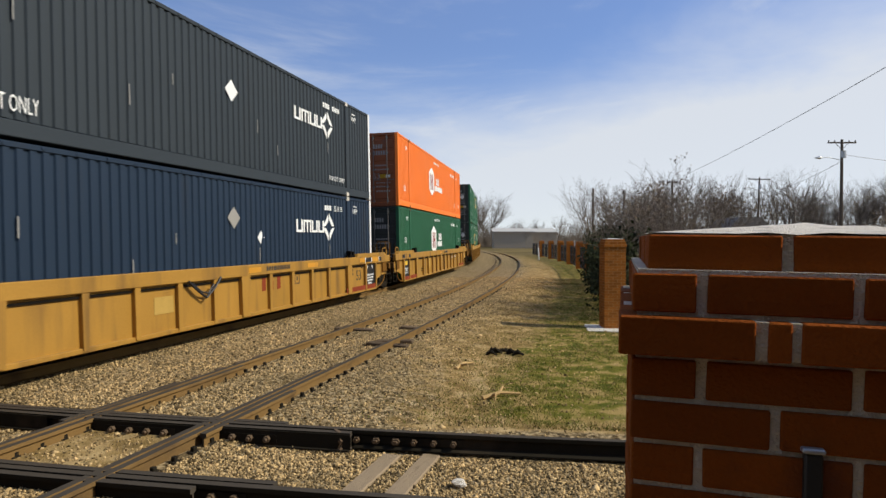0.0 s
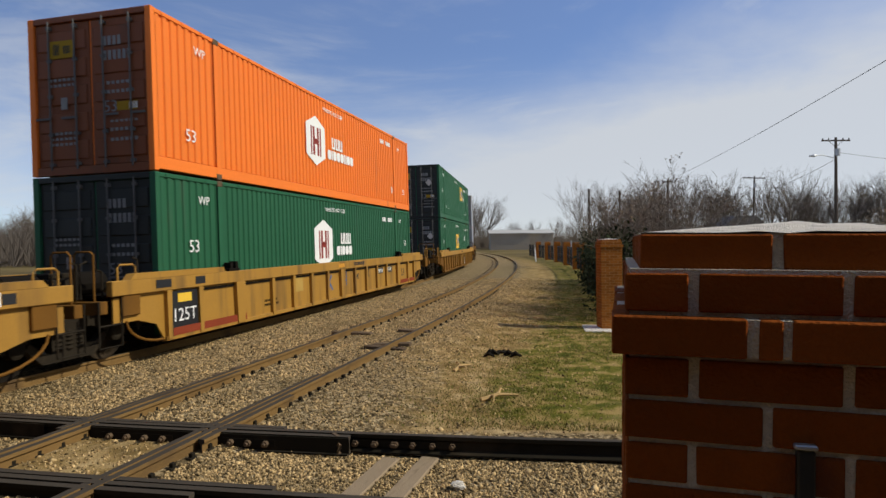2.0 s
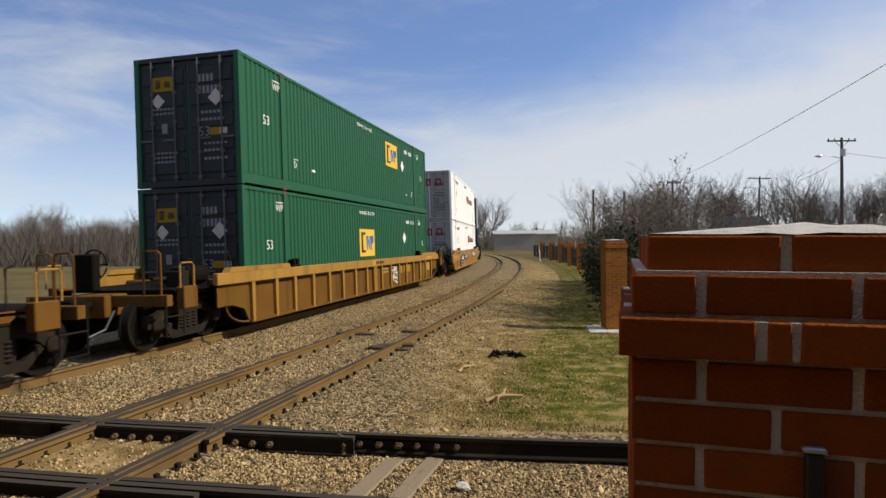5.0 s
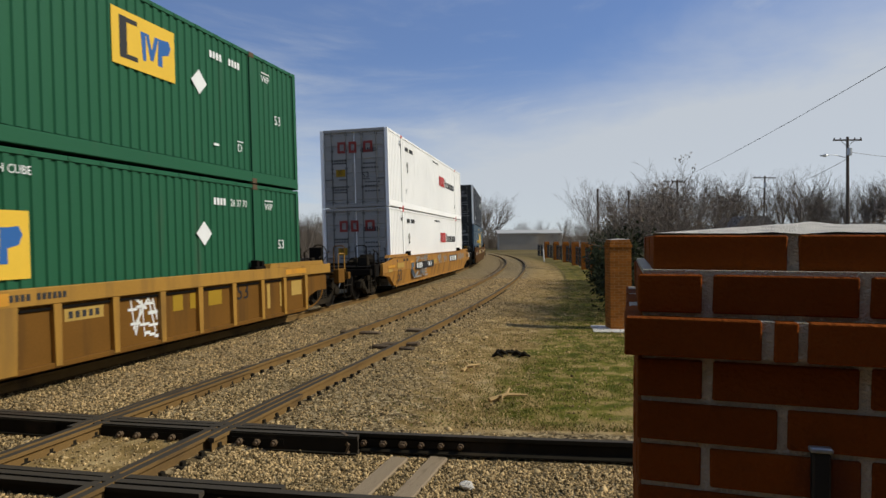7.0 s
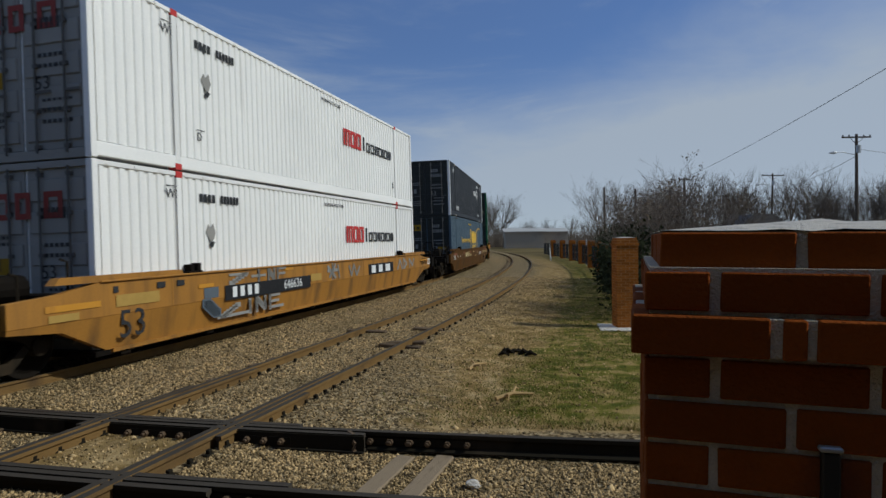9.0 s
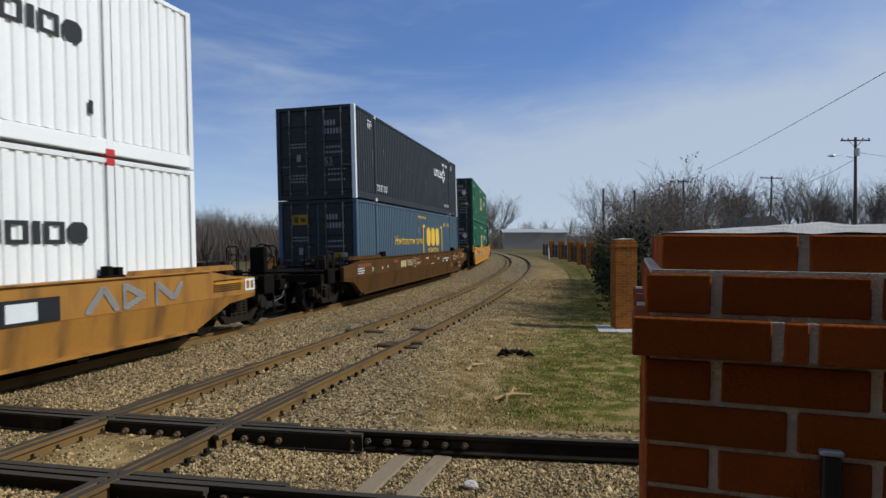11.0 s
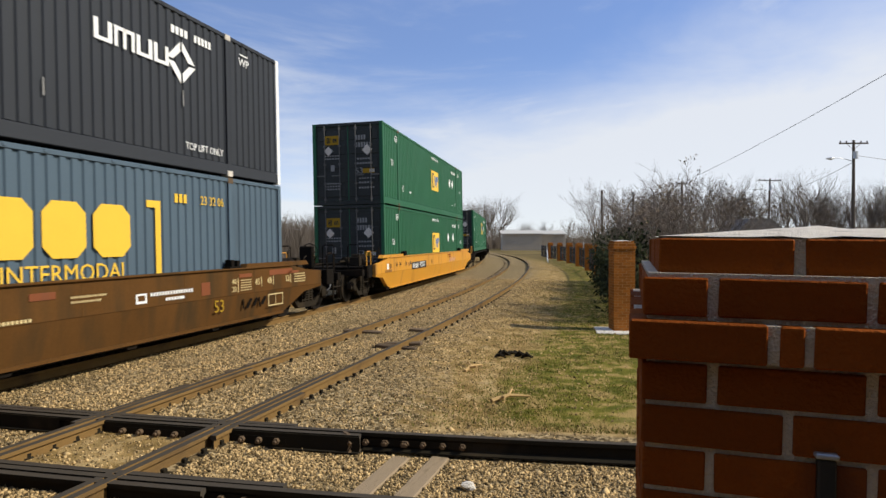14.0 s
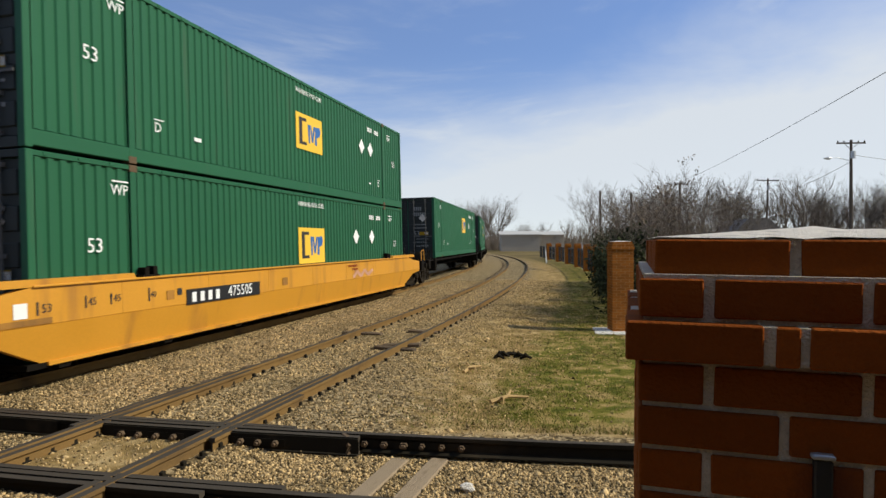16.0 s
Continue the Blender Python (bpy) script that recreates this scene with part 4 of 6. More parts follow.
    box(bm, -8.2, 8.2, -1.38, 1.38, 0.18, 0.26) if ribbed is not None else box(bm, -8.2, 8.2, -0.5, 0.5, 0.66, 0.72)
    for k in range(8 if ribbed is not None else 0):
        x = -7.6 + k * 2.17
        box(bm, x - 0.1, x + 0.1, -1.38, 1.38, 0.14, 0.30)
    part("well_floor", bm, M_UNDER, car)
    build_end(car, -1, mat, reach_front, ribbed, brake < 0)
    build_end(car, 1, mat, reach_back, ribbed, brake > 0)
    sets = []
    for x in trucks:
        x = x if abs(x) < 9.8 else math.copysign(9.75, x)
        sets += [(w, wx) for w, wx in build_truck(car, x)[1]]
    y = -1.506 if ribbed else -1.496
    for kind, *a in marks:
        if kind == "text":
            body, size, m, px, pz, *rest = a
            lettering("lettering", body, size, m, car, px, (rest[0] if rest else y), pz)
        else:
            m, rows, *rest = a
            bars("marking", rows, m, car, rest[0] if rest else y)
    return car, sets


# ---- the train ----
Y, WT, BK, RD, BL = M_PRINT_YELLOW, M_PRINT_WHITE, M_PRINT_BLACK, M_PRINT_RED, M_PRINT_BLUE


def hexagon(x, z, w, h):
    return [(x - w, z - h * 0.62), (x, z - h), (x + w, z - h * 0.62), (x + w, z + h * 0.62), (x, z + h), (x - w, z + h * 0.62)]


def block_word(m, x, z, h, glyphs, w, gap=0.14):
    """A brand word as plain upright shapes: 2 or 3 stems, o a hollow block, s solid, l one slim stem, w a wedge."""
    rows, out = [], []
    for g in glyphs:
        wide = w * {"l": 0.35, "3": 1.2, "w": 1.1}.get(g, 1.0)
        t = min(0.26 * h, wide * 0.34)
        if g == "s":
            c = wide * 0.22
            out.append(("shape", m, [(x + c, z), (x + wide - c, z), (x + wide, z + c), (x + wide, z + h - c), (x + wide - c, z + h), (x + c, z + h), (x, z + h - c), (x, z + c)], 0.004))
        elif g == "l":
            rows.append((x, x + wide, z, z + h))
        elif g == "o":
            rows += [(x, x + t, z, z + h), (x + wide - t, x + wide, z, z + h), (x + t, x + wide - t, z, z + t * 0.7), (x + t, x + wide - t, z + h - t * 0.7, z + h)]
        elif g == "2":
            rows += [(x, x + t, z, z + h), (x + wide - t, x + wide, z, z + h), (x + t, x + wide - t, z, z + t * 0.7)]
        elif g == "3":
            rows += [(x + k * (wide - t * 0.8) / 2, x + k * (wide - t * 0.8) / 2 + t * 0.8, z, z + h) for k in range(3)] + [(x + t * 0.8, x + wide - t * 0.8, z + h - t * 0.7, z + h)]
        elif g == "w":
            out.append(("shape", m, [(x, z), (x + wide, z), (x + wide * 0.5, z + h)], 0.004))
        x += wide + w * gap
    return ([("bars", m, rows)] if rows else []) + out


def small_marks(m, extra=(), digits=""):
    """Number rows and lift marks that every box carries near its ends."""
    return [("bars", m, word_bars(4.42, 2.42, 0.14, 4, 0.6, 0.4) + ([] if digits else word_bars(5.05, 2.42, 0.14, 5, 0.5, 0.5)))] + ([("text", digits, 0.22, m, 5.35, 2.48, 0.8)] if digits else []) + [
            ("text", "WP", 0.24, m, 6.67, 2.46), ("bars", m, [(6.52, 6.82, 2.61, 2.635)]),
            ("text", "WP", 0.30, m, -6.68, 2.44, 0.85), ("bars", m, [(-6.88, -6.48, 2.60, 2.63)])] + list(extra)


def navy_marks(lift, placard=None, placard_z=1.83, torn=False, digits=""):
    m = block_word(WT, 2.70, 1.78, 0.33, "2322", 0.36, 0.12)
    # a tilted square ring in four pieces
    cx, cz, r = 4.68, 1.94, 0.39
    for a in range(4):
        c, s = [(1, 0), (0, 1), (-1, 0), (0, -1)][a]
        turn = lambda u, v: (cx + c * u - s * v, cz + s * u + c * v)
        m.append(("shape", WT, [turn(0.02, r), turn(0.02, r * 0.56), turn(r * 0.48, r * 0.08), turn(r * 0.94, r * 0.08)], 0.004))
    m.append(("bars", M_DOOR_MARK, [(x, x + 0.025, z, z + h) for x, z, h in ((-6.4, 1.2, 0.5), (-5.2, 1.6, 0.3), (-3.1, 0.9, 0.35), (-2.0, 1.5, 0.2), (0.9, 1.1, 0.3), (1.8, 0.7, 0.25), (4.7, 1.15, 0.3), (-7.3, 0.8, 0.4))]))
    if placard:
        m.append(("diamond", placard, -0.11, placard_z, 0.235))
    if torn:
        m += [("shape", M_PRINT_WHITE, [(0.82, 1.63), (0.96, 1.48), (1.0, 1.6), (1.02, 1.72), (0.96, 1.79)], 0.004), ("bars", M_PRINT_WHITE, [(1.09, 1.12, 1.62, 1.64)])]
    if lift:
        m += [("text", "TOP LIFT ONLY", 0.33, WT, -5.42, 0.47, 0.52), ("text", "TOP LIFT ONLY", 0.19, WT, 5.32, 0.44, 0.85)]
    return small_marks(WT, m, digits)


def square_marks(placards, at=2.95, up=1.8, size=1.0, warning="", digits=""):
    """A gold square with a dark and a blue mark, its middle at x = at, z = up."""
    h = 0.48 * size
    q = lambda u, v: (at + u * size * 0.78, up + v * h)
    m = [("shape", Y, [q(-1, -1), q(1, -1), q(1, 1), q(-1, 1)], 0.004),
         ("shape", BK, [q(-0.78, -0.72), q(-0.56, -0.72), q(-0.56, 0.78), q(-0.78, 0.78)], 0.008),
         ("shape", BL, [q(-0.08, -0.55), q(0.02, -0.55), q(0.02, 0.5), q(-0.14, 0.5)], 0.008),
         ("shape", BL, [q(0.02, 0.5), q(0.16, -0.45), q(0.26, -0.45), q(0.12, 0.5)], 0.008),
         ("shape", BL, [q(0.26, -0.45), q(0.44, 0.5), q(0.32, 0.5), q(0.18, -0.2)], 0.008),
         ("shape", BL, [q(0.40, -0.55), q(0.56, -0.55), q(0.56, 0.5), q(0.44, 0.5)], 0.008),
         ("shape", BL, [q(0.56, -0.1), q(0.78, 0.0), q(0.86, 0.3), q(0.78, 0.55), q(0.56, 0.5)], 0.008)]
    for v in (-0.72, 0.6):
        m.append(("shape", BK, [q(-0.56, v), q(-0.24, v), q(-0.24, v + 0.17), q(-0.56, v + 0.17)], 0.008))
    m += [("text", "53", 0.30, WT, 7.17, 1.56), ("text", "53", 0.32, WT, -6.92, 1.57), ("text", "WP", 0.22, WT, 6.67, 2.42), ("bars", WT, [(6.5, 6.84, 2.55, 2.575)]),
          ("bars", WT, word_bars(4.62, 2.38, 0.14, 4, 0.5, 0.5) + ([] if digits else word_bars(5.25, 2.38, 0.14, 4, 0.5, 0.5))),
          ("text", "D", 0.24, WT, 5.58, 0.70), ("bars", WT, [(5.48, 5.72, 0.83, 0.85), (4.68, 4.84, 0.64, 0.69)]),
          ("text", "D", 0.24, WT, -5.47, 0.70), ("bars", WT, [(-5.56, -5.32, 0.83, 0.85), (-4.47, -4.26, 0.63, 0.70)]),
          ("text", "WP", 0.24, WT, -6.40, 2.46), ("bars", WT, [(-6.56, -6.22, 2.59, 2.615)])]
    if digits:
        m.append(("text", digits, 0.21, WT, 5.48, 2.44, 0.8))
    if warning:
        m.append(("text", warning, 0.17, WT, -0.14 if at != 0.38 else 0.39, 2.61, 0.85))
    for x in placards:
        m.append(("diamond", WT, x, 1.80, 0.235))
    return m


def hub_marks(number):
    """A hexagon with a dark cross-barred mark, and two rows of plain shapes."""
    hx, hz, tx, tz = (-1.26, 1.57, -0.12, 1.50) if number else (-0.92, 1.57, 0.36, 1.56)
    m = [("shape", WT, hexagon(hx, hz, 0.63, 0.70), 0.004)]
    for u0, u1, v0, v1 in ((-0.34, -0.26, -0.42, 0.38), (-0.20, -0.08, -0.42, 0.38), (0.08, 0.20, -0.42, 0.38), (0.26, 0.34, -0.42, 0.38), (-0.08, 0.08, -0.10, 0.02), (-0.20, 0.20, -0.02, 0.06)):
        m.append(("shape", M_PRINT_MAROON, [(hx + u0, hz + v0), (hx + u1, hz + v0), (hx + u1, hz + v1), (hx + u0, hz + v1)], 0.008))
    m += block_word(WT, tx, tz, 0.34, "222", 0.25)
    m += block_word(WT, tx - 0.33, tz - 0.34, 0.28, "slsss" + ("llss" if number else ""), 0.25)
    m += [("bars", WT, word_bars(4.45, 2.38, 0.15, 3, 0.75, 0.3) + word_bars(5.1, 2.38, 0.15, 4, 0.65, 0.4)),
          ("text", "WARNING HIGH CUBE", 0.17, WT, 0.02, 2.57, 0.85), ("text", "WP", 0.2, WT, 6.67, 2.42), ("text", "WP", 0.24, WT, -6.65, 2.45),
          ("text", "53", 0.30, WT, 7.30, 0.72 if number else 1.54), ("text", "53", 0.34, WT, -7.0, 1.55 if not number else 0.75), ("bars", WT, [(5.68, 5.78, 0.60, 0.84)])]
    return m


def white_marks():
    m = block_word(RD, 1.40, 1.56, 0.50, "3oo", 0.40, 0.12)
    m += block_word(BK, 2.94, 1.58, 0.44, "l", 0.36) + block_word(BK, 3.22, 1.58, 0.31, "oollolos", 0.33, 0.18)
    m += [("bars", BK, word_bars(-5.52, 2.38, 0.16, 4, 0.6, 0.35)), ("bars", BK, word_bars(-4.85, 2.38, 0.16, 6, 0.5, 0.35)), ("text", "WP", 0.24, BK, -6.27, 2.48),
          ("bars", BK, [(-6.45, -6.1, 2.62, 2.635)]), ("text", "WARNING HIGH CUBE", 0.14, BK, 0.6, 2.62, 0.9), ("text", "D", 0.22, BK, -5.45, 0.69), ("bars", BK, [(-5.54, -5.3, 0.82, 0.835), (5.72, 5.80, 0.6, 0.8)]),
          ("shape", M_DOOR_GREY, [(-5.36, 1.80), (-5.2, 1.62), (-5.12, 1.66), (-5.05, 1.80), (-5.12, 1.98), (-5.22, 1.88), (-5.28, 1.96)], 0.003),
          ("shape", BK, [(-5.26, 1.56), (-5.17, 1.50), (-5.08, 1.60), (-5.16, 1.64)], 0.004)]
    return m


def slogan_marks():
    b = [(0.20, 0.33, 0.85, 2.30), (0.33, 0.58, 0.85, 0.97), (0.33, 0.58, 2.18, 2.30), (3.92, 4.05, 0.85, 2.30), (3.72, 3.92, 0.85, 0.97), (3.72, 3.92, 2.18, 2.30)]
    return [("bars", Y, b)] + block_word(Y, 0.86, 1.36, 0.82, "sss", 0.74, 0.18) + [
        ("text", "INTERMODAL", 0.36, Y, 2.2, 1.13, 0.98), ("text", "How tomorrow moves", 0.50, Y, -1.98, 1.60, 0.88, 1.0, 0.22),
        ("bars", Y, word_bars(4.42, 2.30, 0.16, 3, 0.5, 0.5)), ("text", "23 32 06", 0.24, Y, 5.5, 2.37, 0.85),
        ("text", "WARNING HIGH CUBE", 0.17, Y, 0.08, 2.60, 0.82), ("bars", M_DOOR_MARK, word_bars(-0.65, 1.95, 0.05, 6, 0.6) + word_bars(-0.65, 2.03, 0.05, 6, 0.6) + word_bars(-0.62, 2.11, 0.05, 5, 0.6))]


def door_labels(m, gold=None, placards=False, red=False):
    """Rows of small unread words over both doors, with a gold square, red blocks or placards where the box has them."""
    rows = []
    for y, z, n in ((0.3, 2.28, 4), (0.3, 2.02, 6), (0.35, 1.58, 5), (0.35, 1.42, 6), (0.4, 0.74, 5), (0.4, 0.56, 6)):
        if red and z > 2.2:
            continue
        rows += [(-y - 0.1 * k - 0.065, -y - 0.1 * k, z, z + (0.17 if z > 2 else 0.06)) for k in range(n)]
    for k in range(6):
        rows += [(0.32 + 0.1 * k, 0.385 + 0.1 * k, z, z + 0.05) for z in (1.72, 1.62, 0.74, 0.64, 0.54)]
        rows.append((-0.97 + 0.1 * k, -0.905 + 0.1 * k, 0.90, 0.94))
    rows += [(0.5, 0.64, 1.2, 1.42)]
    out = [("bars", m, rows), ("53", m, -0.42, 1.18)]
    if gold:
        out += [("bars", gold, [(0.32, 0.85, 2.14, 2.46), (-0.98, -0.55, 1.10, 1.26)]), ("bars", M_DOOR_DARK, [(0.64, 0.78, 2.20, 2.40), (0.40, 0.56, 2.22, 2.36)]), ("bars", M_PRINT_WHITE, [(-0.98, -0.80, 1.12, 1.24)])]
    if red:
        for y0, y1 in ((0.30, 0.64), (-0.10, 0.20), (-0.72, -0.36)):
            out.append(("bars", M_PRINT_MAROON, [(y0, y0 + 0.09, 2.02, 2.44), (y1 - 0.09, y1, 2.02, 2.44), (y0 + 0.09, y1 - 0.09, 2.02, 2.11), (y0 + 0.09, y1 - 0.09, 2.35, 2.44)]))
        out.append(("bars", M_DULL_GOLD, [(0.36, 0.72, 1.16, 1.42)]))
    if placards:
        out += [("diamond", M_CAP, 0.72, 1.92, 0.17), ("diamond", M_CAP, -0.72, 1.92, 0.19)]
    return out


BASE = 0.27
STACK = BASE + BOX_H + 0.025
def slab_strokes(strokes, wide):
    """Painted strokes between points, as rows of short bars; strokes of x0, z0, x1, z1."""
    rows = []
    for x0, z0, x1, z1 in strokes:
        n = max(1, round(abs(z1 - z0) / 0.035), 1)
        for k in range(n):
            xa, za, xb, zb = x0 + (x1 - x0) * k / n, z0 + (z1 - z0) * k / n, x0 + (x1 - x0) * (k + 1) / n, z0 + (z1 - z0) * (k + 1) / n
            rows.append((min(xa, xb) - wide / 2, max(xa, xb) + wide / 2, min(za, zb) - wide * 0.3, max(za, zb) + wide * 0.3))
    return rows


A_MARKS = [("bars", M_BLACK, [(7.16, 7.97, 0.26, 1.03)], -1.436), ("bars", M_RED_BAND, [(5.5, 7.95, 0.24, 0.38)], -1.476), ("text", "53", 0.46, BK, 6.62, 0.70, -1.412),
           ("bars", BK, word_bars(6.05, 0.98, 0.07, 2, 0.6) + word_bars(6.05, 0.86, 0.07, 2, 0.6) + word_bars(6.05, 0.74, 0.07, 2, 0.6), -1.412), ("text", "45", 0.15, BK, 6.9, 0.95, -1.412),
           ("bars", WT, word_bars(7.25, 0.66, 0.05, 10, 0.8) + word_bars(7.25, 0.57, 0.05, 10, 0.8) + word_bars(7.25, 0.48, 0.05, 9, 0.8) + word_bars(7.35, 0.39, 0.05, 6, 0.8), -1.441),
           ("bars", M_RED_BAND, [(0.78, 0.94, 0.68, 1.00), (1.12, 1.28, 0.68, 1.00), (1.46, 1.62, 0.68, 1.00)], -1.412),
           ("bars", M_BOLT, [(2.34, 2.37, 0.73, 1.0), (2.57, 2.60, 0.73, 1.0), (2.37, 2.57, 0.73, 0.76), (2.37, 2.57, 0.97, 1.0), (2.44, 2.50, 0.82, 0.92)], -1.412),
           ("bars", BK, word_bars(0.85, 1.14, 0.10, 4, 0.7) + word_bars(1.25, 1.14, 0.10, 8, 0.6), -1.502),
           ("bars", M_BLACK, [(7.0, 7.5, 1.12, 1.26), (8.3, 8.5, 1.12, 1.26)], -1.502),
           ("bars", M_WELL_NEW, [(6.5, 6.95, 1.12, 1.26), (7.6, 8.2, 1.12, 1.26), (0.1, 0.6, 1.12, 1.24), (2.9, 3.5, 1.12, 1.24)], -1.502), ("bars", WT, [(6.97, 7.0, 1.10, 1.28), (7.52, 7.56, 1.10, 1.28), (8.24, 8.28, 1.10, 1.28)], -1.503), ("text", "53", 0.14, WT, 7.75, 0.93, -1.441), ("text", "48", 0.14, WT, 7.3, 0.93, -1.441), ("bars", M_WELL_PATCH, [(-2.75, -2.25, 0.55, 0.85)], -1.412)]
B_MARKS = [("bars", M_BLACK, [(-7.97, -7.16, 0.26, 1.03)], -1.436), ("text", "125T", 0.34, WT, -7.56, 0.58, -1.441), ("bars", Y, [(-7.75, -7.35, 0.82, 0.98)], -1.441),
           ("bars", M_RED_BAND, [(-7.95, -5.5, 0.24, 0.38), (5.6, 7.95, 0.24, 0.38)], -1.476), ("bars", M_BLACK, [(3.36, 4.0, 0.74, 0.95), (4.36, 5.05, 0.74, 0.95)], -1.412), ("text", "86949", 0.22, WT, 4.7, 0.845, -1.417),
           ("bars", WT, [(3.44 + 0.14 * k, 3.50 + 0.14 * k, 0.78, 0.91) for k in range(4)], -1.416),
           ("text", "53", 0.42, BK, 6.5, 0.64, -1.412), ("bars", BL, slab_strokes([(-0.97, 0.60, -0.72, 0.92), (-0.85, 0.92, -0.85, 0.50), (-0.88, 0.74, -0.66, 0.50), (0.2, 0.98, 0.42, 0.98), (0.42, 0.98, 0.42, 0.56), (0.22, 0.82, 0.40, 0.70)], 0.035), -1.412),
           ("bars", BK, slab_strokes([(1.2, 0.88, 1.5, 0.68), (1.2, 0.70, 1.5, 0.86), (1.18, 0.78, 1.52, 0.78), (2.3, 0.95, 2.5, 0.7), (2.5, 0.95, 2.35, 0.8)], 0.03), -1.412),
           ("bars", M_WELL_PATCH, [(-3.07, -2.59, 0.62, 1.0)], -1.412), ("bars", M_UNDER, word_bars(-4.6, 0.52, 0.05, 8, 1.0) + word_bars(-4.6, 0.42, 0.05, 9, 1.0), -1.412),
           ("bars", BK, word_bars(0.9, 1.14, 0.10, 4, 0.7) + word_bars(1.3, 1.14, 0.10, 6, 0.6), -1.502), ("bars", M_WELL_NEW, [(-0.35, 0.1, 1.12, 1.24)], -1.502),
           ("bars", M_BLACK, [(-8.4, -8.0, 1.12, 1.26), (-7.3, -7.0, 1.12, 1.26)], -1.502)]
C_MARKS = [("text", "53", 0.46, M_BLACK, 5.36, 0.84, -1.413), ("bars", M_DULL_GOLD, [(3.20, 3.46, 0.68, 0.96), (3.66, 3.96, 0.68, 0.96), (4.2, 4.62, 0.68, 0.96)], -1.412),
           ("bars", M_PRINT_WHITE, slab_strokes([(2.2, 1.0, 2.3, 0.4), (2.3, 0.4, 2.45, 0.95), (2.45, 0.95, 2.5, 0.35), (2.15, 0.8, 2.7, 0.9), (2.2, 0.6, 2.8, 0.5), (2.6, 1.0, 2.75, 0.4), (2.25, 0.5, 2.6, 0.98), (2.5, 0.42, 2.85, 0.30), (2.3, 1.0, 2.55, 0.8), (2.7, 0.95, 2.8, 0.6), (2.6, 0.7, 2.8, 0.75)], 0.018), -1.412),
           ("bars", M_WELL_PATCH, [(0.95, 1.65, 0.78, 0.96)], -1.411), ("bars", BK, word_bars(1.02, 0.82, 0.10, 5, 0.7, 0.7), -1.414), ("bars", BK, word_bars(0.05, 1.14, 0.09, 4, 0.6, 0.5) + word_bars(0.45, 1.14, 0.09, 6, 0.6, 0.5), -1.502), ("bars", M_WELL_NEW, [(-0.3, 0.05, 1.1, 1.26), (7.0, 8.0, 1.12, 1.24)], -1.502),
           ("bars", M_WELL_PATCH, [(6.3, 6.42, 0.4, 0.95), (6.85, 6.97, 0.4, 0.95), (7.4, 7.9, 0.6, 0.95)], -1.412)]
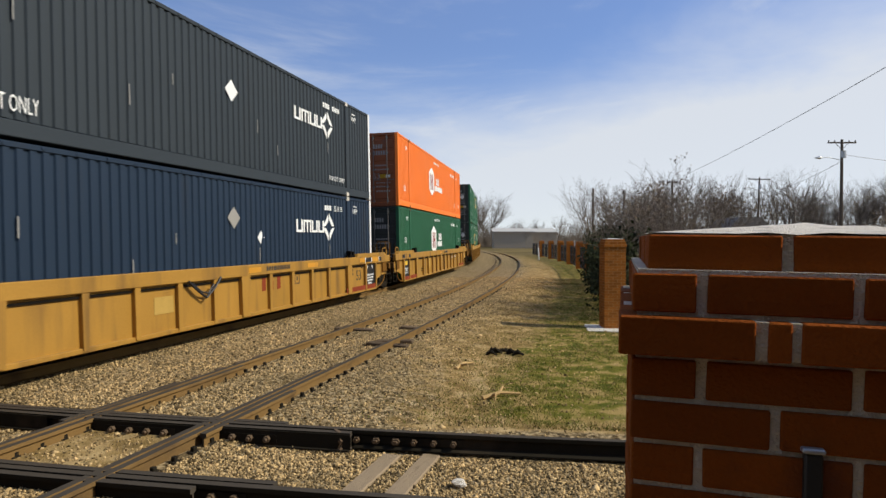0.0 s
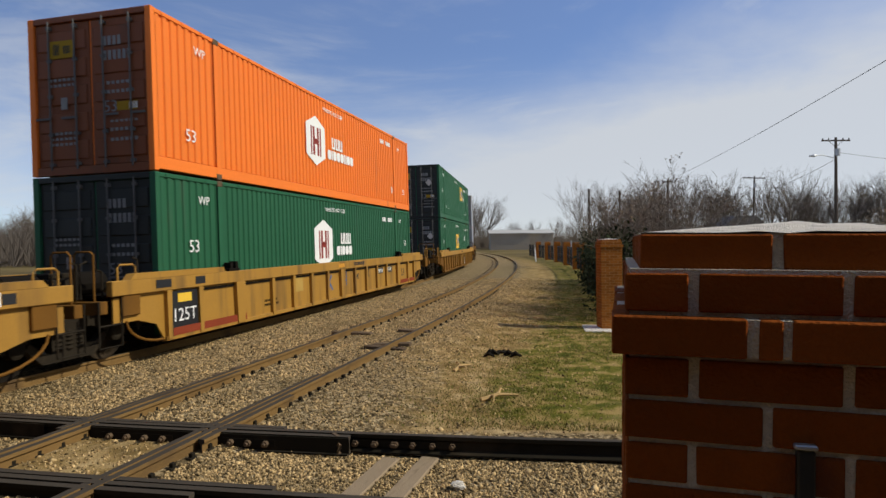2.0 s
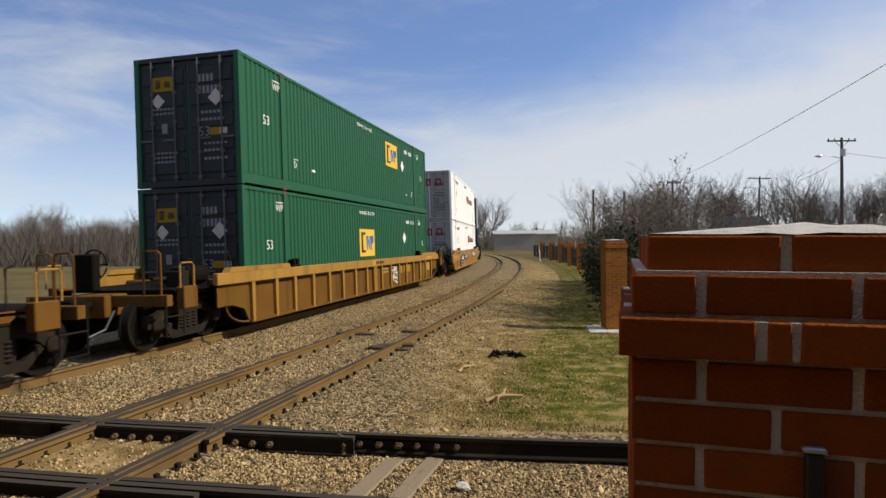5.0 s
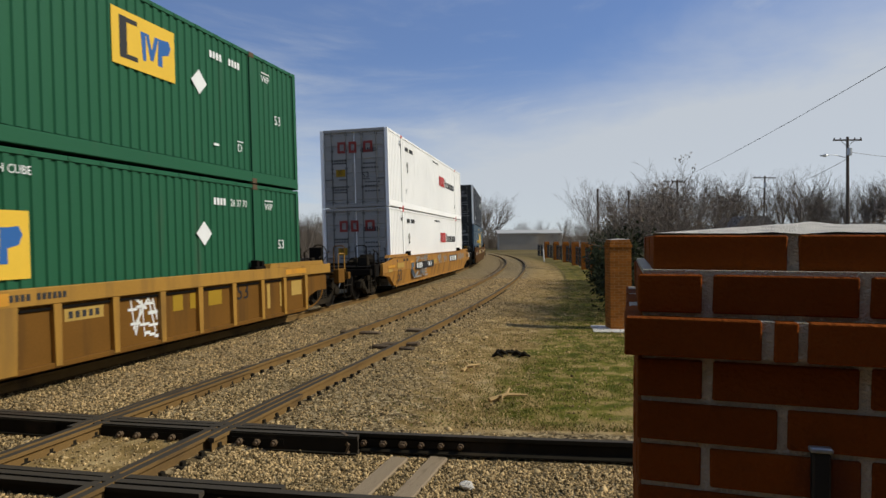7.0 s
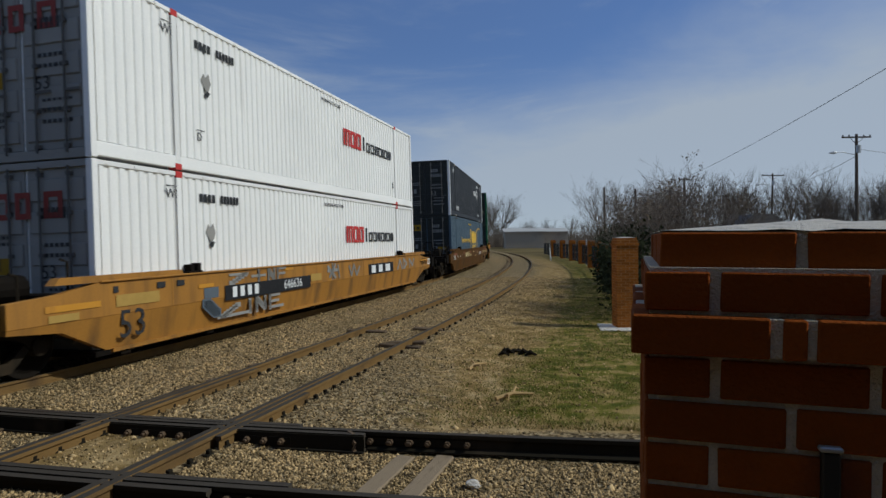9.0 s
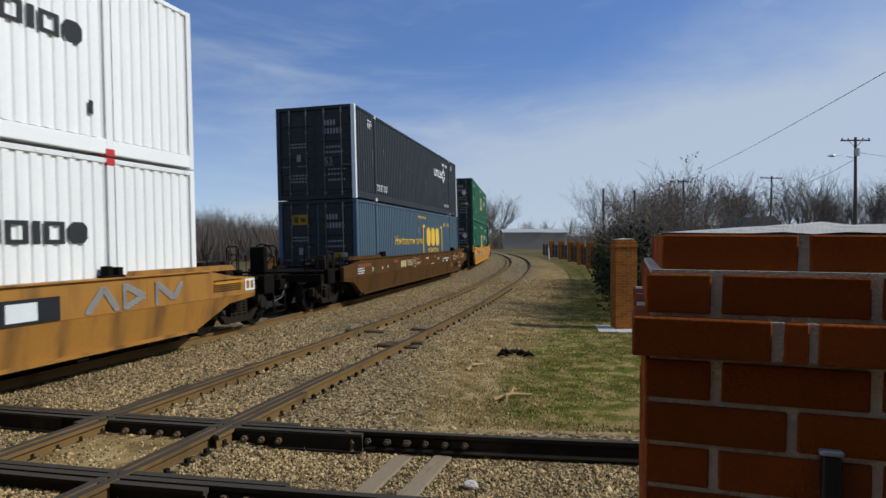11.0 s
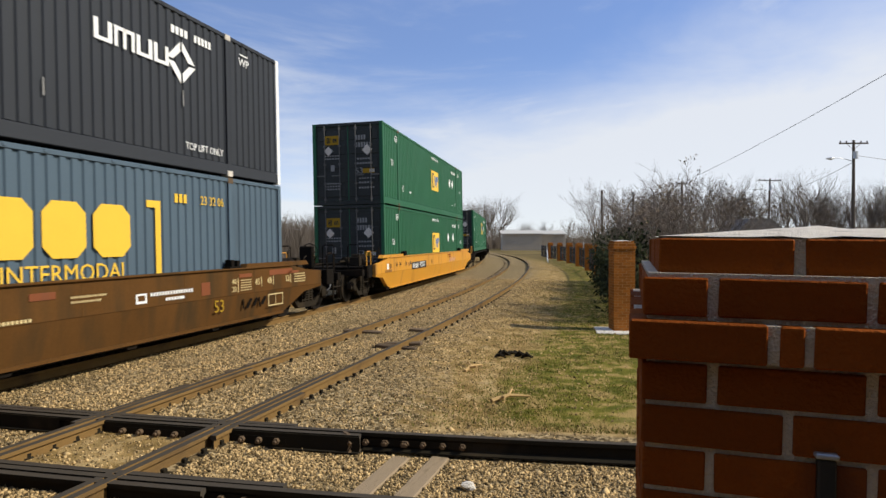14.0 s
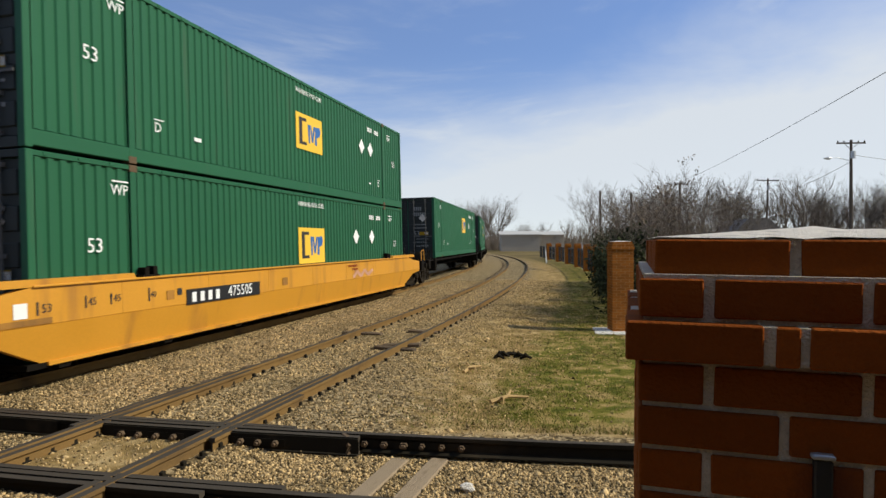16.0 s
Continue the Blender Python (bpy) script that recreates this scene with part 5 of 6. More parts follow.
D_MARKS = [("bars", M_UNDER, [(8.30 + 0.075 * k, 8.35 + 0.075 * k, z, z + 0.02) for z in (0.90, 0.94, 0.98, 1.02, 1.10) for k in range(12)], -1.502), ("bars", M_WELL_NEW, [(8.35, 9.3, 1.035, 1.085)], -1.5), ("bars", M_PRINT_WHITE, [(9.32, 9.66, 0.86, 0.90), (9.32, 9.66, 1.06, 1.10), (9.32, 9.36, 0.9, 1.06), (9.62, 9.66, 0.9, 1.06), (9.47, 9.51, 0.9, 1.06)], -1.5),
           ("bars", M_BLACK, [(-5.1, -1.45, 0.72, 1.02)], -1.508), ("text", "646636", 0.30, WT, -2.35, 0.87, -1.513), ("bars", WT, [(-4.85 + 0.27 * k, -4.70 + 0.27 * k, 0.77, 0.98) for k in range(4)], -1.512), ("text", "53", 0.62, BK, -7.55, 0.60, -1.49),
           ("bars", M_DOOR_GREY, slab_strokes([(-4.9, 1.22, -4.3, 1.22), (-4.35, 1.22, -4.9, 1.04), (-4.1, 1.15, -3.6, 1.15), (-3.85, 1.28, -3.85, 1.02), (-3.45, 1.02, -3.45, 1.26), (-3.45, 1.26, -3.2, 1.04), (-3.2, 1.04, -3.2, 1.27), (-3.05, 1.27, -2.7, 1.27), (-3.05, 1.02, -3.05, 1.27), (-3.05, 1.15, -2.75, 1.15)], 0.09), -1.502),
           ("bars", M_DOOR_GREY, slab_strokes([(-5.3, 0.42, -4.3, 0.42), (-4.6, 0.62, -5.2, 0.42), (-4.2, 0.66, -4.2, 0.40), (-3.95, 0.40, -3.95, 0.68), (-3.95, 0.68, -3.6, 0.42), (-3.6, 0.42, -3.6, 0.68), (-3.4, 0.68, -3.0, 0.68), (-3.4, 0.40, -3.4, 0.68), (-3.4, 0.42, -2.85, 0.42), (-3.4, 0.55, -3.05, 0.55)], 0.10), -1.487),
           ("bars", M_SLATE, [(-5.75, -5.3, 0.82, 1.02)] + slab_strokes([(-5.7, 0.75, -5.35, 0.5)], 0.22), -1.498),
           ("bars", M_DOOR_GREY, slab_strokes([(-0.4, 1.2, 0.1, 0.86), (0.1, 1.24, -0.3, 0.9), (-0.1, 1.26, -0.1, 0.84), (-0.4, 1.05, 0.25, 1.1), (0.25, 1.2, 0.35, 0.85), (1.05, 1.15, 1.2, 0.85), (1.2, 0.85, 1.4, 1.18), (1.4, 1.18, 1.6, 0.85), (1.6, 0.85, 1.85, 1.1)], 0.06), -1.502),
           ("bars", WT, [(2.85, 3.2, 0.84, 1.08), (3.5, 3.85, 0.84, 1.08), (4.15, 4.6, 0.84, 1.08)], -1.502), ("bars", M_BLACK, [(2.6, 4.95, 0.80, 1.13)], -1.499),
           ("bars", M_WELL_NEW, [(-9.15, -8.2, 0.94, 1.03), (-5.9, -5.45, 1.03, 1.1), (-2.7, -2.3, 1.2, 1.26)], -1.500), ("bars", M_WELL_PATCH, [(-7.9, -6.95, 0.90, 1.08), (-9.1, -8.6, 0.80, 0.90), (-1.4, -0.8, 0.86, 1.04)], -1.500), ("bars", BK, [(-7.0, -6.8, 1.12, 1.22), (-6.5, -6.3, 1.12, 1.22), (-7.95, -7.85, 1.12, 1.22)], -1.502),
           ("bars", M_DOOR_GREY, slab_strokes([(5.4, 0.84, 5.7, 1.18), (5.7, 1.18, 5.95, 0.84), (6.1, 0.84, 6.1, 1.2), (6.1, 1.2, 6.5, 1.0), (6.5, 1.0, 6.1, 0.84), (6.8, 0.84, 6.8, 1.18), (6.8, 1.18, 7.2, 0.9), (7.2, 0.9, 7.4, 1.15)], 0.07), -1.502)]
E_MARKS = [("text", "71855", 0.36, Y_PALE, -2.79, 1.0), ("bars", Y_PALE, [(-3.98, -3.82, 0.88, 1.12), (-3.74, -3.58, 0.88, 1.12), (-3.50, -3.34, 0.88, 1.12)]),
           ("bars", Y_PALE, [(-2.20 + 0.17 - 0.19 * math.cos(k * math.pi / 8) - 0.02, -2.20 + 0.17 - 0.19 * math.cos(k * math.pi / 8) + 0.02, 1.0 + f * 0.17 * math.sin(k * math.pi / 8) - 0.018, 1.0 + f * 0.17 * math.sin(k * math.pi / 8) + 0.018) for k in range(9) for f in (-1, 1)] + [(-2.14, -1.92, 1.03, 1.06), (-2.12, -1.94, 0.95, 0.98)]),
           ("text", "HEAVY STACK", 0.09, Y_PALE, -1.42, 0.94), ("bars", Y_PALE, [(-1.78, -1.07, 0.985, 0.995), (-1.78, -1.07, 0.885, 0.895)]),
           ("text", "53", 0.34, M_DULL_GOLD, 5.40, 0.60, -1.482), ("text", "53", 0.18, WT, -7.2, 0.95),
           ("bars", WT, word_bars(-8.6, 1.0, 0.04, 10, 1) + word_bars(-8.6, 0.93, 0.04, 10, 1) + word_bars(-8.6, 0.86, 0.04, 9, 1)), ("text", "40", 0.14, WT, -6.2, 0.95), ("text", "45", 0.14, WT, -5.6, 0.98),
           ("bars", Y_PALE, word_bars(-0.12, 1.07, 0.07, 9, 0.5, 0.5) + word_bars(0.85, 0.81, 0.045, 9, 0.8, 0.7) + word_bars(2.0, 1.06, 0.03, 14, 0.8, 0.9) + word_bars(2.0, 0.99, 0.03, 12, 0.8, 0.9)),
           ("bars", WT, word_bars(3.55, 0.96, 0.06, 16, 0.7, 0.6) + word_bars(3.9, 0.86, 0.05, 7, 1.0, 0.4) + [(3.22, 3.46, 0.86, 0.90), (3.22, 3.26, 0.90, 1.02), (3.42, 3.46, 0.90, 1.02), (3.26, 3.42, 0.99, 1.02)]),
           ("bars", M_SHADED_DOOR_AND_BAND, [(7.2, 8.2, 1.12, 1.24), (-8.6, -7.4, 1.06, 1.16), (1.35, 1.75, 1.08, 1.18), (-1.78, -1.25, 1.06, 1.17), (-4.9, -4.4, 1.08, 1.18)]), ("text", "53", 0.19, Y_PALE, 7.98, 1.0), ("text", "48", 0.19, Y_PALE, 7.20, 1.0), ("text", "45", 0.19, Y_PALE, 6.72, 1.0), ("text", "40", 0.15, Y_PALE, 5.88, 1.05), ("text", "20", 0.15, Y_PALE, 5.88, 0.90),
           ("bars", Y_PALE, [(6.86, 6.88, 0.90, 1.1), (7.34, 7.36, 0.90, 1.1), (8.11, 8.13, 0.90, 1.1), (6.0, 6.02, 0.84, 1.12)]),
           ("bars", Y_PALE, [(x0, x0 + 0.03, z0, z0 + 0.02) for z0 in (0.86, 0.91, 0.96, 1.01, 1.06) for x0 in [6.1 + 0.05 * k for k in range(8)]] + [(x0, x0 + 0.04, z0, z0 + 0.025) for z0 in (0.9, 0.96, 1.02, 1.08) for x0 in [8.3 + 0.06 * k for k in range(9)]]),
           ("bars", M_SHADED_DOOR_AND_BAND, [(4.85, 5.1, 0.86, 1.10), (6.05, 6.5, 1.13, 1.2), (8.0, 8.5, 1.12, 1.18)]), ("bars", M_UNDER, slab_strokes([(6.2, 0.5, 6.2, 0.66), (6.35, 0.5, 6.5, 0.66), (6.6, 0.52, 6.7, 0.66), (6.8, 0.5, 6.8, 0.66), (6.9, 0.52, 7.05, 0.66)], 0.05), -1.48),
           ("bars", Y_PALE, [(7.15, 7.17, 0.44, 0.70), (7.75, 7.77, 0.44, 0.70), (7.17, 7.75, 0.68, 0.70), (7.17, 7.75, 0.44, 0.46), (7.45, 7.46, 0.46, 0.68)], -1.484)]
F_MARKS = [("bars", M_BLACK, [(-5.08, -2.6, 0.76, 1.04)]), ("text", "475505", 0.30, WT, -3.35, 0.90, -1.503), ("bars", WT, [(-4.92 + 0.24 * k, -4.80 + 0.24 * k, 0.80, 0.98) for k in range(4)], -1.501), ("text", "53", 0.17, BK, -7.98, 1.0), ("text", "45", 0.16, BK, -7.2, 1.02), ("text", "45", 0.16, BK, -6.72, 1.03), ("text", "40", 0.14, BK, -5.92, 1.02),
           ("bars", BK, [(-8.14, -8.11, 0.92, 1.10), (-7.34, -7.31, 0.94, 1.12), (-6.86, -6.83, 0.95, 1.12), (-6.04, -6.01, 0.92, 1.14), (-5.32, -5.2, 0.96, 1.08)]),
           ("bars", WT, [(-8.48, -8.28, 0.90, 1.10)]), ("bars", M_RED_BAND, word_bars(2.3, 1.15, 0.06, 8, 1) + word_bars(2.6, 1.05, 0.05, 6, 1)), ("bars", M_PINK, slab_strokes([(2.7, 0.84, 3.0, 1.0), (3.0, 1.0, 3.3, 0.84), (3.3, 0.84, 3.6, 1.02), (3.6, 1.02, 3.9, 0.86), (3.9, 0.86, 4.3, 1.0)], 0.08)), ("bars", M_WELL_ORANGE, [(-8.7, -7.9, 0.80, 0.88), (-5.6, -5.4, 0.9, 1.06), (-1.6, -1.35, 0.88, 1.06)])]

gold_dark = door_labels(M_DOOR_MARK, M_DULL_GOLD, True)
TRAIN = [
    # place of the box's front end at the start, car, lower box, upper box
    (3.68, ("weathered yellow rib-sided well car carrying two navy containers", M_WELL, True, 10.9, 9.75, (-9.95, 9.72), 0, A_MARKS),
     [("faded blue-navy corrugated container in a yellow well car", M_NAVY2, M_DOOR_DARK, True, navy_marks(False, M_DOOR_GREY, 2.05, True, "25 36 36"), ()),
      ("faded dark navy corrugated container stacked on another", M_NAVY, M_DOOR_DARK, True, navy_marks(True, WT, 1.83), ())]),
    (23.18, ("weathered yellow rib-sided well car with scribbled sides", M_WELL, True, 9.75, 11.0, (9.95,), 0, B_MARKS),
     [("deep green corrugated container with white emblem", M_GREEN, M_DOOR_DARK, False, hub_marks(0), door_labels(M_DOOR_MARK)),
      ("bright orange corrugated container with white emblem", M_ORANGE, M_SHADED_DOOR_AND_BAND, False, hub_marks(1), door_labels(M_DOOR_MARK, M_DULL_GOLD))]),
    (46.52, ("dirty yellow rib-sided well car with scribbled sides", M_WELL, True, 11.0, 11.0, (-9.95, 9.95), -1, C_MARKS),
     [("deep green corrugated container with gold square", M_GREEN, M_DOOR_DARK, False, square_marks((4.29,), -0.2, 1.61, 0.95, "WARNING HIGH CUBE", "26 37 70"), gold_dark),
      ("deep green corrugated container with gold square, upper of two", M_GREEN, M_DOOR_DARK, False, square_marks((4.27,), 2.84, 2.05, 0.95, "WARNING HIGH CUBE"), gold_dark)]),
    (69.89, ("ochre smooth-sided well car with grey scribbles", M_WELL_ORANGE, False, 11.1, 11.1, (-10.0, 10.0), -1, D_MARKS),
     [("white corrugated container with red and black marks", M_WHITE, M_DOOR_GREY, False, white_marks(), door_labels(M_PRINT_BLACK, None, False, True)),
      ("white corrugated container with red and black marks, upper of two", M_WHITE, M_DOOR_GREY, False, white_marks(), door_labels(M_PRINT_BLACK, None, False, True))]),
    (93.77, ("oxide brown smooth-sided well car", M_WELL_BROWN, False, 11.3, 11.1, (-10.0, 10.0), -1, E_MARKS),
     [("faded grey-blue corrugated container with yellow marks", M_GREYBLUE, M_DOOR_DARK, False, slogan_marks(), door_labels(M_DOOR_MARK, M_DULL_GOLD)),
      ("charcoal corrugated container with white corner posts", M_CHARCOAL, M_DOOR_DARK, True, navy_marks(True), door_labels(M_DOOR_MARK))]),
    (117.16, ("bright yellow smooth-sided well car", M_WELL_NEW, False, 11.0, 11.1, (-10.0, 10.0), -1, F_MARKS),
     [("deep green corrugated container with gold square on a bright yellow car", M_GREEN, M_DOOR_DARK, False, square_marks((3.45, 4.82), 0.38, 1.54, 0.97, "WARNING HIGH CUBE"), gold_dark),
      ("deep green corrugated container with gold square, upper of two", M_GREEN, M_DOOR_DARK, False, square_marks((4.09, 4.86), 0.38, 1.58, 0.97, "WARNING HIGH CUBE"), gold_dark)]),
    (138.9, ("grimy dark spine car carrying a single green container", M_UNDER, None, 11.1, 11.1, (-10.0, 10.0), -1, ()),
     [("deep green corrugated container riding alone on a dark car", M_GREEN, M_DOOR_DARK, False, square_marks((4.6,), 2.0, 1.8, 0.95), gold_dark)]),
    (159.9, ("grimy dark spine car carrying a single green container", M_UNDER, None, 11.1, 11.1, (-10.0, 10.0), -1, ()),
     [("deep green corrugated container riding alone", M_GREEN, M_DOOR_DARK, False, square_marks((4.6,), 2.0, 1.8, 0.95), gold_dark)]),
]
MOVING = []          # thing, front end at the start, height
WHEELS = []          # wheelset, its place on the truck


def build_train():
    for lead, car, boxes in TRAIN:
        label, mat, ribbed, rf, rb, trucks, brake, marks = car
        c, sets = build_car(label, mat, ribbed, rf, rb, trucks, brake, marks)
        MOVING.append((c, lead, 0.0))
        WHEELS.extend(sets)
        single = len(boxes) == 1
        for k, (lb, m, dm, white, mk, dmk) in enumerate(boxes):
            o = build_container(lb, m, dm, white, mk, dmk)
            MOVING.append((o, lead, (1.14 if single else BASE) if k == 0 else STACK))


def car_pose(lead, t, up):
    s = lead + BOX_L / 2 - travelled(t)
    a, b = track(s - 9.9, D_TRAIN)[0], track(s + 9.9, D_TRAIN)[0]
    d = b - a
    mid = (a + b) / 2
    return pose(mid.x, mid.y, 0, 0, 0, math.degrees(math.atan2(d.y, d.x))) @ pose(0, 0, 0, -CANT, 0, 0) @ pose(0, 0, up)


def motions():
    for ob, lead, up in MOVING:
        walk(ob, [(0.5 * k, car_pose(lead, 0.5 * k, up)) for k in range(33)])
    for w, wx in WHEELS:
        walk(w, [(k / 15, pose(wx, 0, 0.457, 0, -math.degrees(travelled(k / 15) / 0.457), 0)) for k in range(241)])


build_train()
build_tracks()


# ---- pillars and fence ----
FRONT = [(0.216, 0.43), (0.097, 0.30, 0.50), (0.175, 0.220, 0.42), (0.098, 0.301, 0.505), (0.199, 0.405), (0.095, 0.305, 0.51)]
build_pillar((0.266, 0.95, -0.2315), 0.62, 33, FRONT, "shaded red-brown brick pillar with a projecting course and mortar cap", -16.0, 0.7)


# ---- trees ----
def branch(bm, p, d, length, r, depth, rng, spread, leaves=None, wander=0.16):
    n = 3 if depth > 1 else 2
    pts, rad = [p.copy()], [r]
    for k in range(n):
        d = (d + Vector((rng.uniform(-1, 1), rng.uniform(-1, 1), rng.uniform(-0.5, 0.9))) * wander).normalized()
        p = p + d * (length / n)
        pts.append(p.copy())
        rad.append(r * (1 - 0.42 * (k + 1) / n))
    tube(bm, pts, rad, 5 if depth > 3 else 3)
    if depth == 0:
        if leaves is not None:
            leaves.append(p.copy())
        return
    for k in range(rng.choice((2, 2, 3)) + (depth > 3)):
        t = rng.uniform(0.35, 1.0) if k else 1.0
        q = pts[0].lerp(pts[-1], t) if t < 1 else pts[-1]
        a = Vector((rng.uniform(-1, 1), rng.uniform(-1, 1), rng.uniform(-0.45, 0.8)))
        branch(bm, q, (d + a * spread).normalized(), length * rng.uniform(0.55, 0.80), max(r * 0.52, 0.0035), depth - 1, rng, spread, leaves, wander)


def leaf_cloud(points, size, count, rng, reach):
    vs, fs = [], []
    for p in points:
        for _ in range(count):
            c = p + Vector((rng.gauss(0, reach), rng.gauss(0, reach), rng.gauss(0, reach)))
            a = Vector((rng.uniform(-1, 1), rng.uniform(-1, 1), rng.uniform(-1, 1))).normalized() * size * rng.uniform(0.6, 1.2)
            b = a.orthogonal().normalized() * size * 0.5
            k = len(vs)
            vs += [c - a, c + b, c + a, c - b]
            fs.append((k, k + 1, k + 2, k + 3))
    me = bpy.data.meshes.new("leaves")
    me.from_pydata([tuple(v) for v in vs], [], fs)
    return me


def build_tree(name, label, seed, height, stems, depth, spread, thick, lean=0.1, leafy=0.0, category="tree", bole=0.32, wander=0.16, twig=None):
    rng = random.Random(seed)
    ob = tagged(empty(name), label, category, "bare trees and bushes")
    ends, trunk, crown = [], bmesh.new(), bmesh.new()
    for k in range(stems):
        a = 2 * math.pi * k / stems + rng.uniform(-0.5, 0.5)
        o = Vector((math.cos(a), math.sin(a), 0)) * (0.25 * (stems > 1))
        d = Vector((math.cos(a) * lean, math.sin(a) * lean, 1)).normalized()
        h = height * bole * rng.uniform(0.85, 1.15)
        reach = height * (0.26 + (0.32 - bole) * 0.45)
        top = o + d * h
        tube(trunk, [o - d * 0.3, o + d * h * 0.5 + Vector((rng.uniform(-0.1, 0.1), rng.uniform(-0.1, 0.1), 0)), top], [thick, thick * 0.8, thick * 0.62], 8)
        for _ in range(2 if stems > 2 else 6):
            v = Vector((rng.uniform(-1, 1), rng.uniform(-1, 1), rng.uniform(0.3, 1)))
            branch(crown, top - d * h * rng.uniform(0, 0.35), (d * 0.9 + v * spread).normalized(), reach * 0.92, thick * 0.5, depth, rng, spread, ends, wander)
        branch(crown, top, d, reach, thick * 0.55, depth, rng, spread, ends, wander)
    part("trunk", trunk, M_BARK, ob)
    part("crown", crown, twig or M_TWIG, ob)
    if leafy:
        pick = [p for p in ends if rng.random() < leafy]
        me = leaf_cloud(pick, 0.05, 9, rng, 0.085)
        me.materials.append(M_LEAF)
        lo = new("leaves", me)
        lo.parent = ob
        tagged(lo, "few brown clinging leaves")
    return ob


def gz(x, y):
    return float(ground_z(np.array(x, float), np.array(y, float)))


def plant(ob, x, y, turn=0.0, size=1.0, copy=True):
    m = pose(x, y, gz(x, y) - 0.05, 0, 0, turn)
    if copy:
        o = copy_thing(ob, m)
    else:
        ob.matrix_basis = m
        o = ob
    o.scale = (size, size, size)
    return o


def build_trees():
    rng = random.Random(5)
    bush = build_tree("bare_bush", "tall bare many-stemmed bush with few brown leaves behind the fence", 3, 4.6, 5, 5, 0.85, 0.035, 0.34, 0.028, "bush", 0.22, 0.30)
    bush2 = build_tree("bare_bush", "bare many-stemmed bush with brown seed heads", 11, 4.5, 5, 5, 0.9, 0.033, 0.40, 0.03, "bush", 0.20, 0.32)
    slim = build_tree("bare_tree", "slender pale bare tree behind the fence", 21, 7.2, 1, 5, 0.6, 0.06, 0.05, 0.0, "tree", 0.30, 0.2)
    wide = build_tree("bare_tree", "bare spreading tree in the distance", 31, 11, 1, 5, 0.7, 0.18, 0.05, 0.0, "tree", 0.30, 0.24, M_FAR_TWIG)
    wide2 = build_tree("bare_tree", "bare grey tree in the distance", 41, 10, 2, 5, 0.65, 0.15, 0.2, 0.0, "tree", 0.28, 0.24, M_FAR_TWIG)
    plant(slim, 10.4, 45, 20, 1.0, False)
    plant(bush, 5.75, 18.2, 0, 0.95, False)
    plant(bush2, 7.3, 18.8, 50, 0.98, False)
    plant(bush, 10.3, 27.0, 120, 1.22)
    plant(bush2, 13.2, 41, 310, 1.15)
    plant(slim, 11.3, 48, 100, 0.85)
    # the line of trees beyond the poles
    plant(wide, 52, 110, 0, 1.0, False)
    plant(wide2, 60, 104, 0, 1.0, False)
    for k in range(46):
        x = 32 + k * 2.1 + rng.uniform(-1.5, 1.5)
        y = 112 - 0.16 * k + rng.uniform(-9, 14)
        plant(rng.choice((wide, wide2)), x, y, rng.uniform(0, 360), rng.uniform(0.95, 1.4))
    # far woods, ahead and behind the train
    for k in range(46):
        x = -230 + k * 6.3 + rng.uniform(-2, 2)
        y = 190 + rng.uniform(-14, 20)
        plant(rng.choice((wide, wide2)), x, y, rng.uniform(0, 360), rng.uniform(1.0, 1.5) * (0.7 if x > 5 else 1.0))
    for k in range(24):
        plant(rng.choice((wide, wide2)), -150 + k * 4.6 + rng.uniform(-2, 2), 112 + rng.uniform(-8, 8), rng.uniform(0, 360), rng.uniform(0.7, 1.05))
    for x, y, s in ((13.0, 185, 1.7), (9.0, 180, 1.5), (5.0, 190, 1.6)):
        plant(wide2, x, y, x * 40, s)
    # low scrub in front of the far woods
    pts = [Vector((rng.uniform(-240, 120), rng.uniform(150, 205), 0)) for _ in range(900)]
    pts += [Vector((rng.uniform(30, 130), rng.uniform(95, 130), 0)) for _ in range(3600)]
    pts += [Vector((rng.uniform(-150, -14), rng.uniform(70, 112), 0)) for _ in range(4200)]
    pts += [Vector((rng.uniform(8, 60), rng.uniform(150, 165), 0)) for _ in range(500)]
    bm = bmesh.new()
    for p in pts:
        p.z = gz(p.x, p.y)
        for _ in range(8):
            d = Vector((rng.uniform(-0.6, 0.6), rng.uniform(-0.6, 0.6), 1)) * rng.uniform(1.2, 4.6) * (1.35 if p.x < -14 else 1.2)
            o = p + Vector((rng.gauss(0, 1.2), rng.gauss(0, 1.2), 0))
            a = bm.verts.new(o + Vector((-0.05, 0, 0)))
            b = bm.verts.new(o + Vector((0.05, 0.03, 0)))
            c = bm.verts.new(o + d)
            e = bm.verts.new(o + d * 0.6 + Vector((rng.uniform(-0.8, 0.8), rng.uniform(-0.8, 0.8), 0.5)))
            bm.faces.new((a, b, c))
            bm.faces.new((b, a, e))
    tagged(mesh_object("brushwood", bm, M_FAR_TWIG), "dull brown leafless brushwood along the woods", "brushwood", "", "stuff")


build_trees()


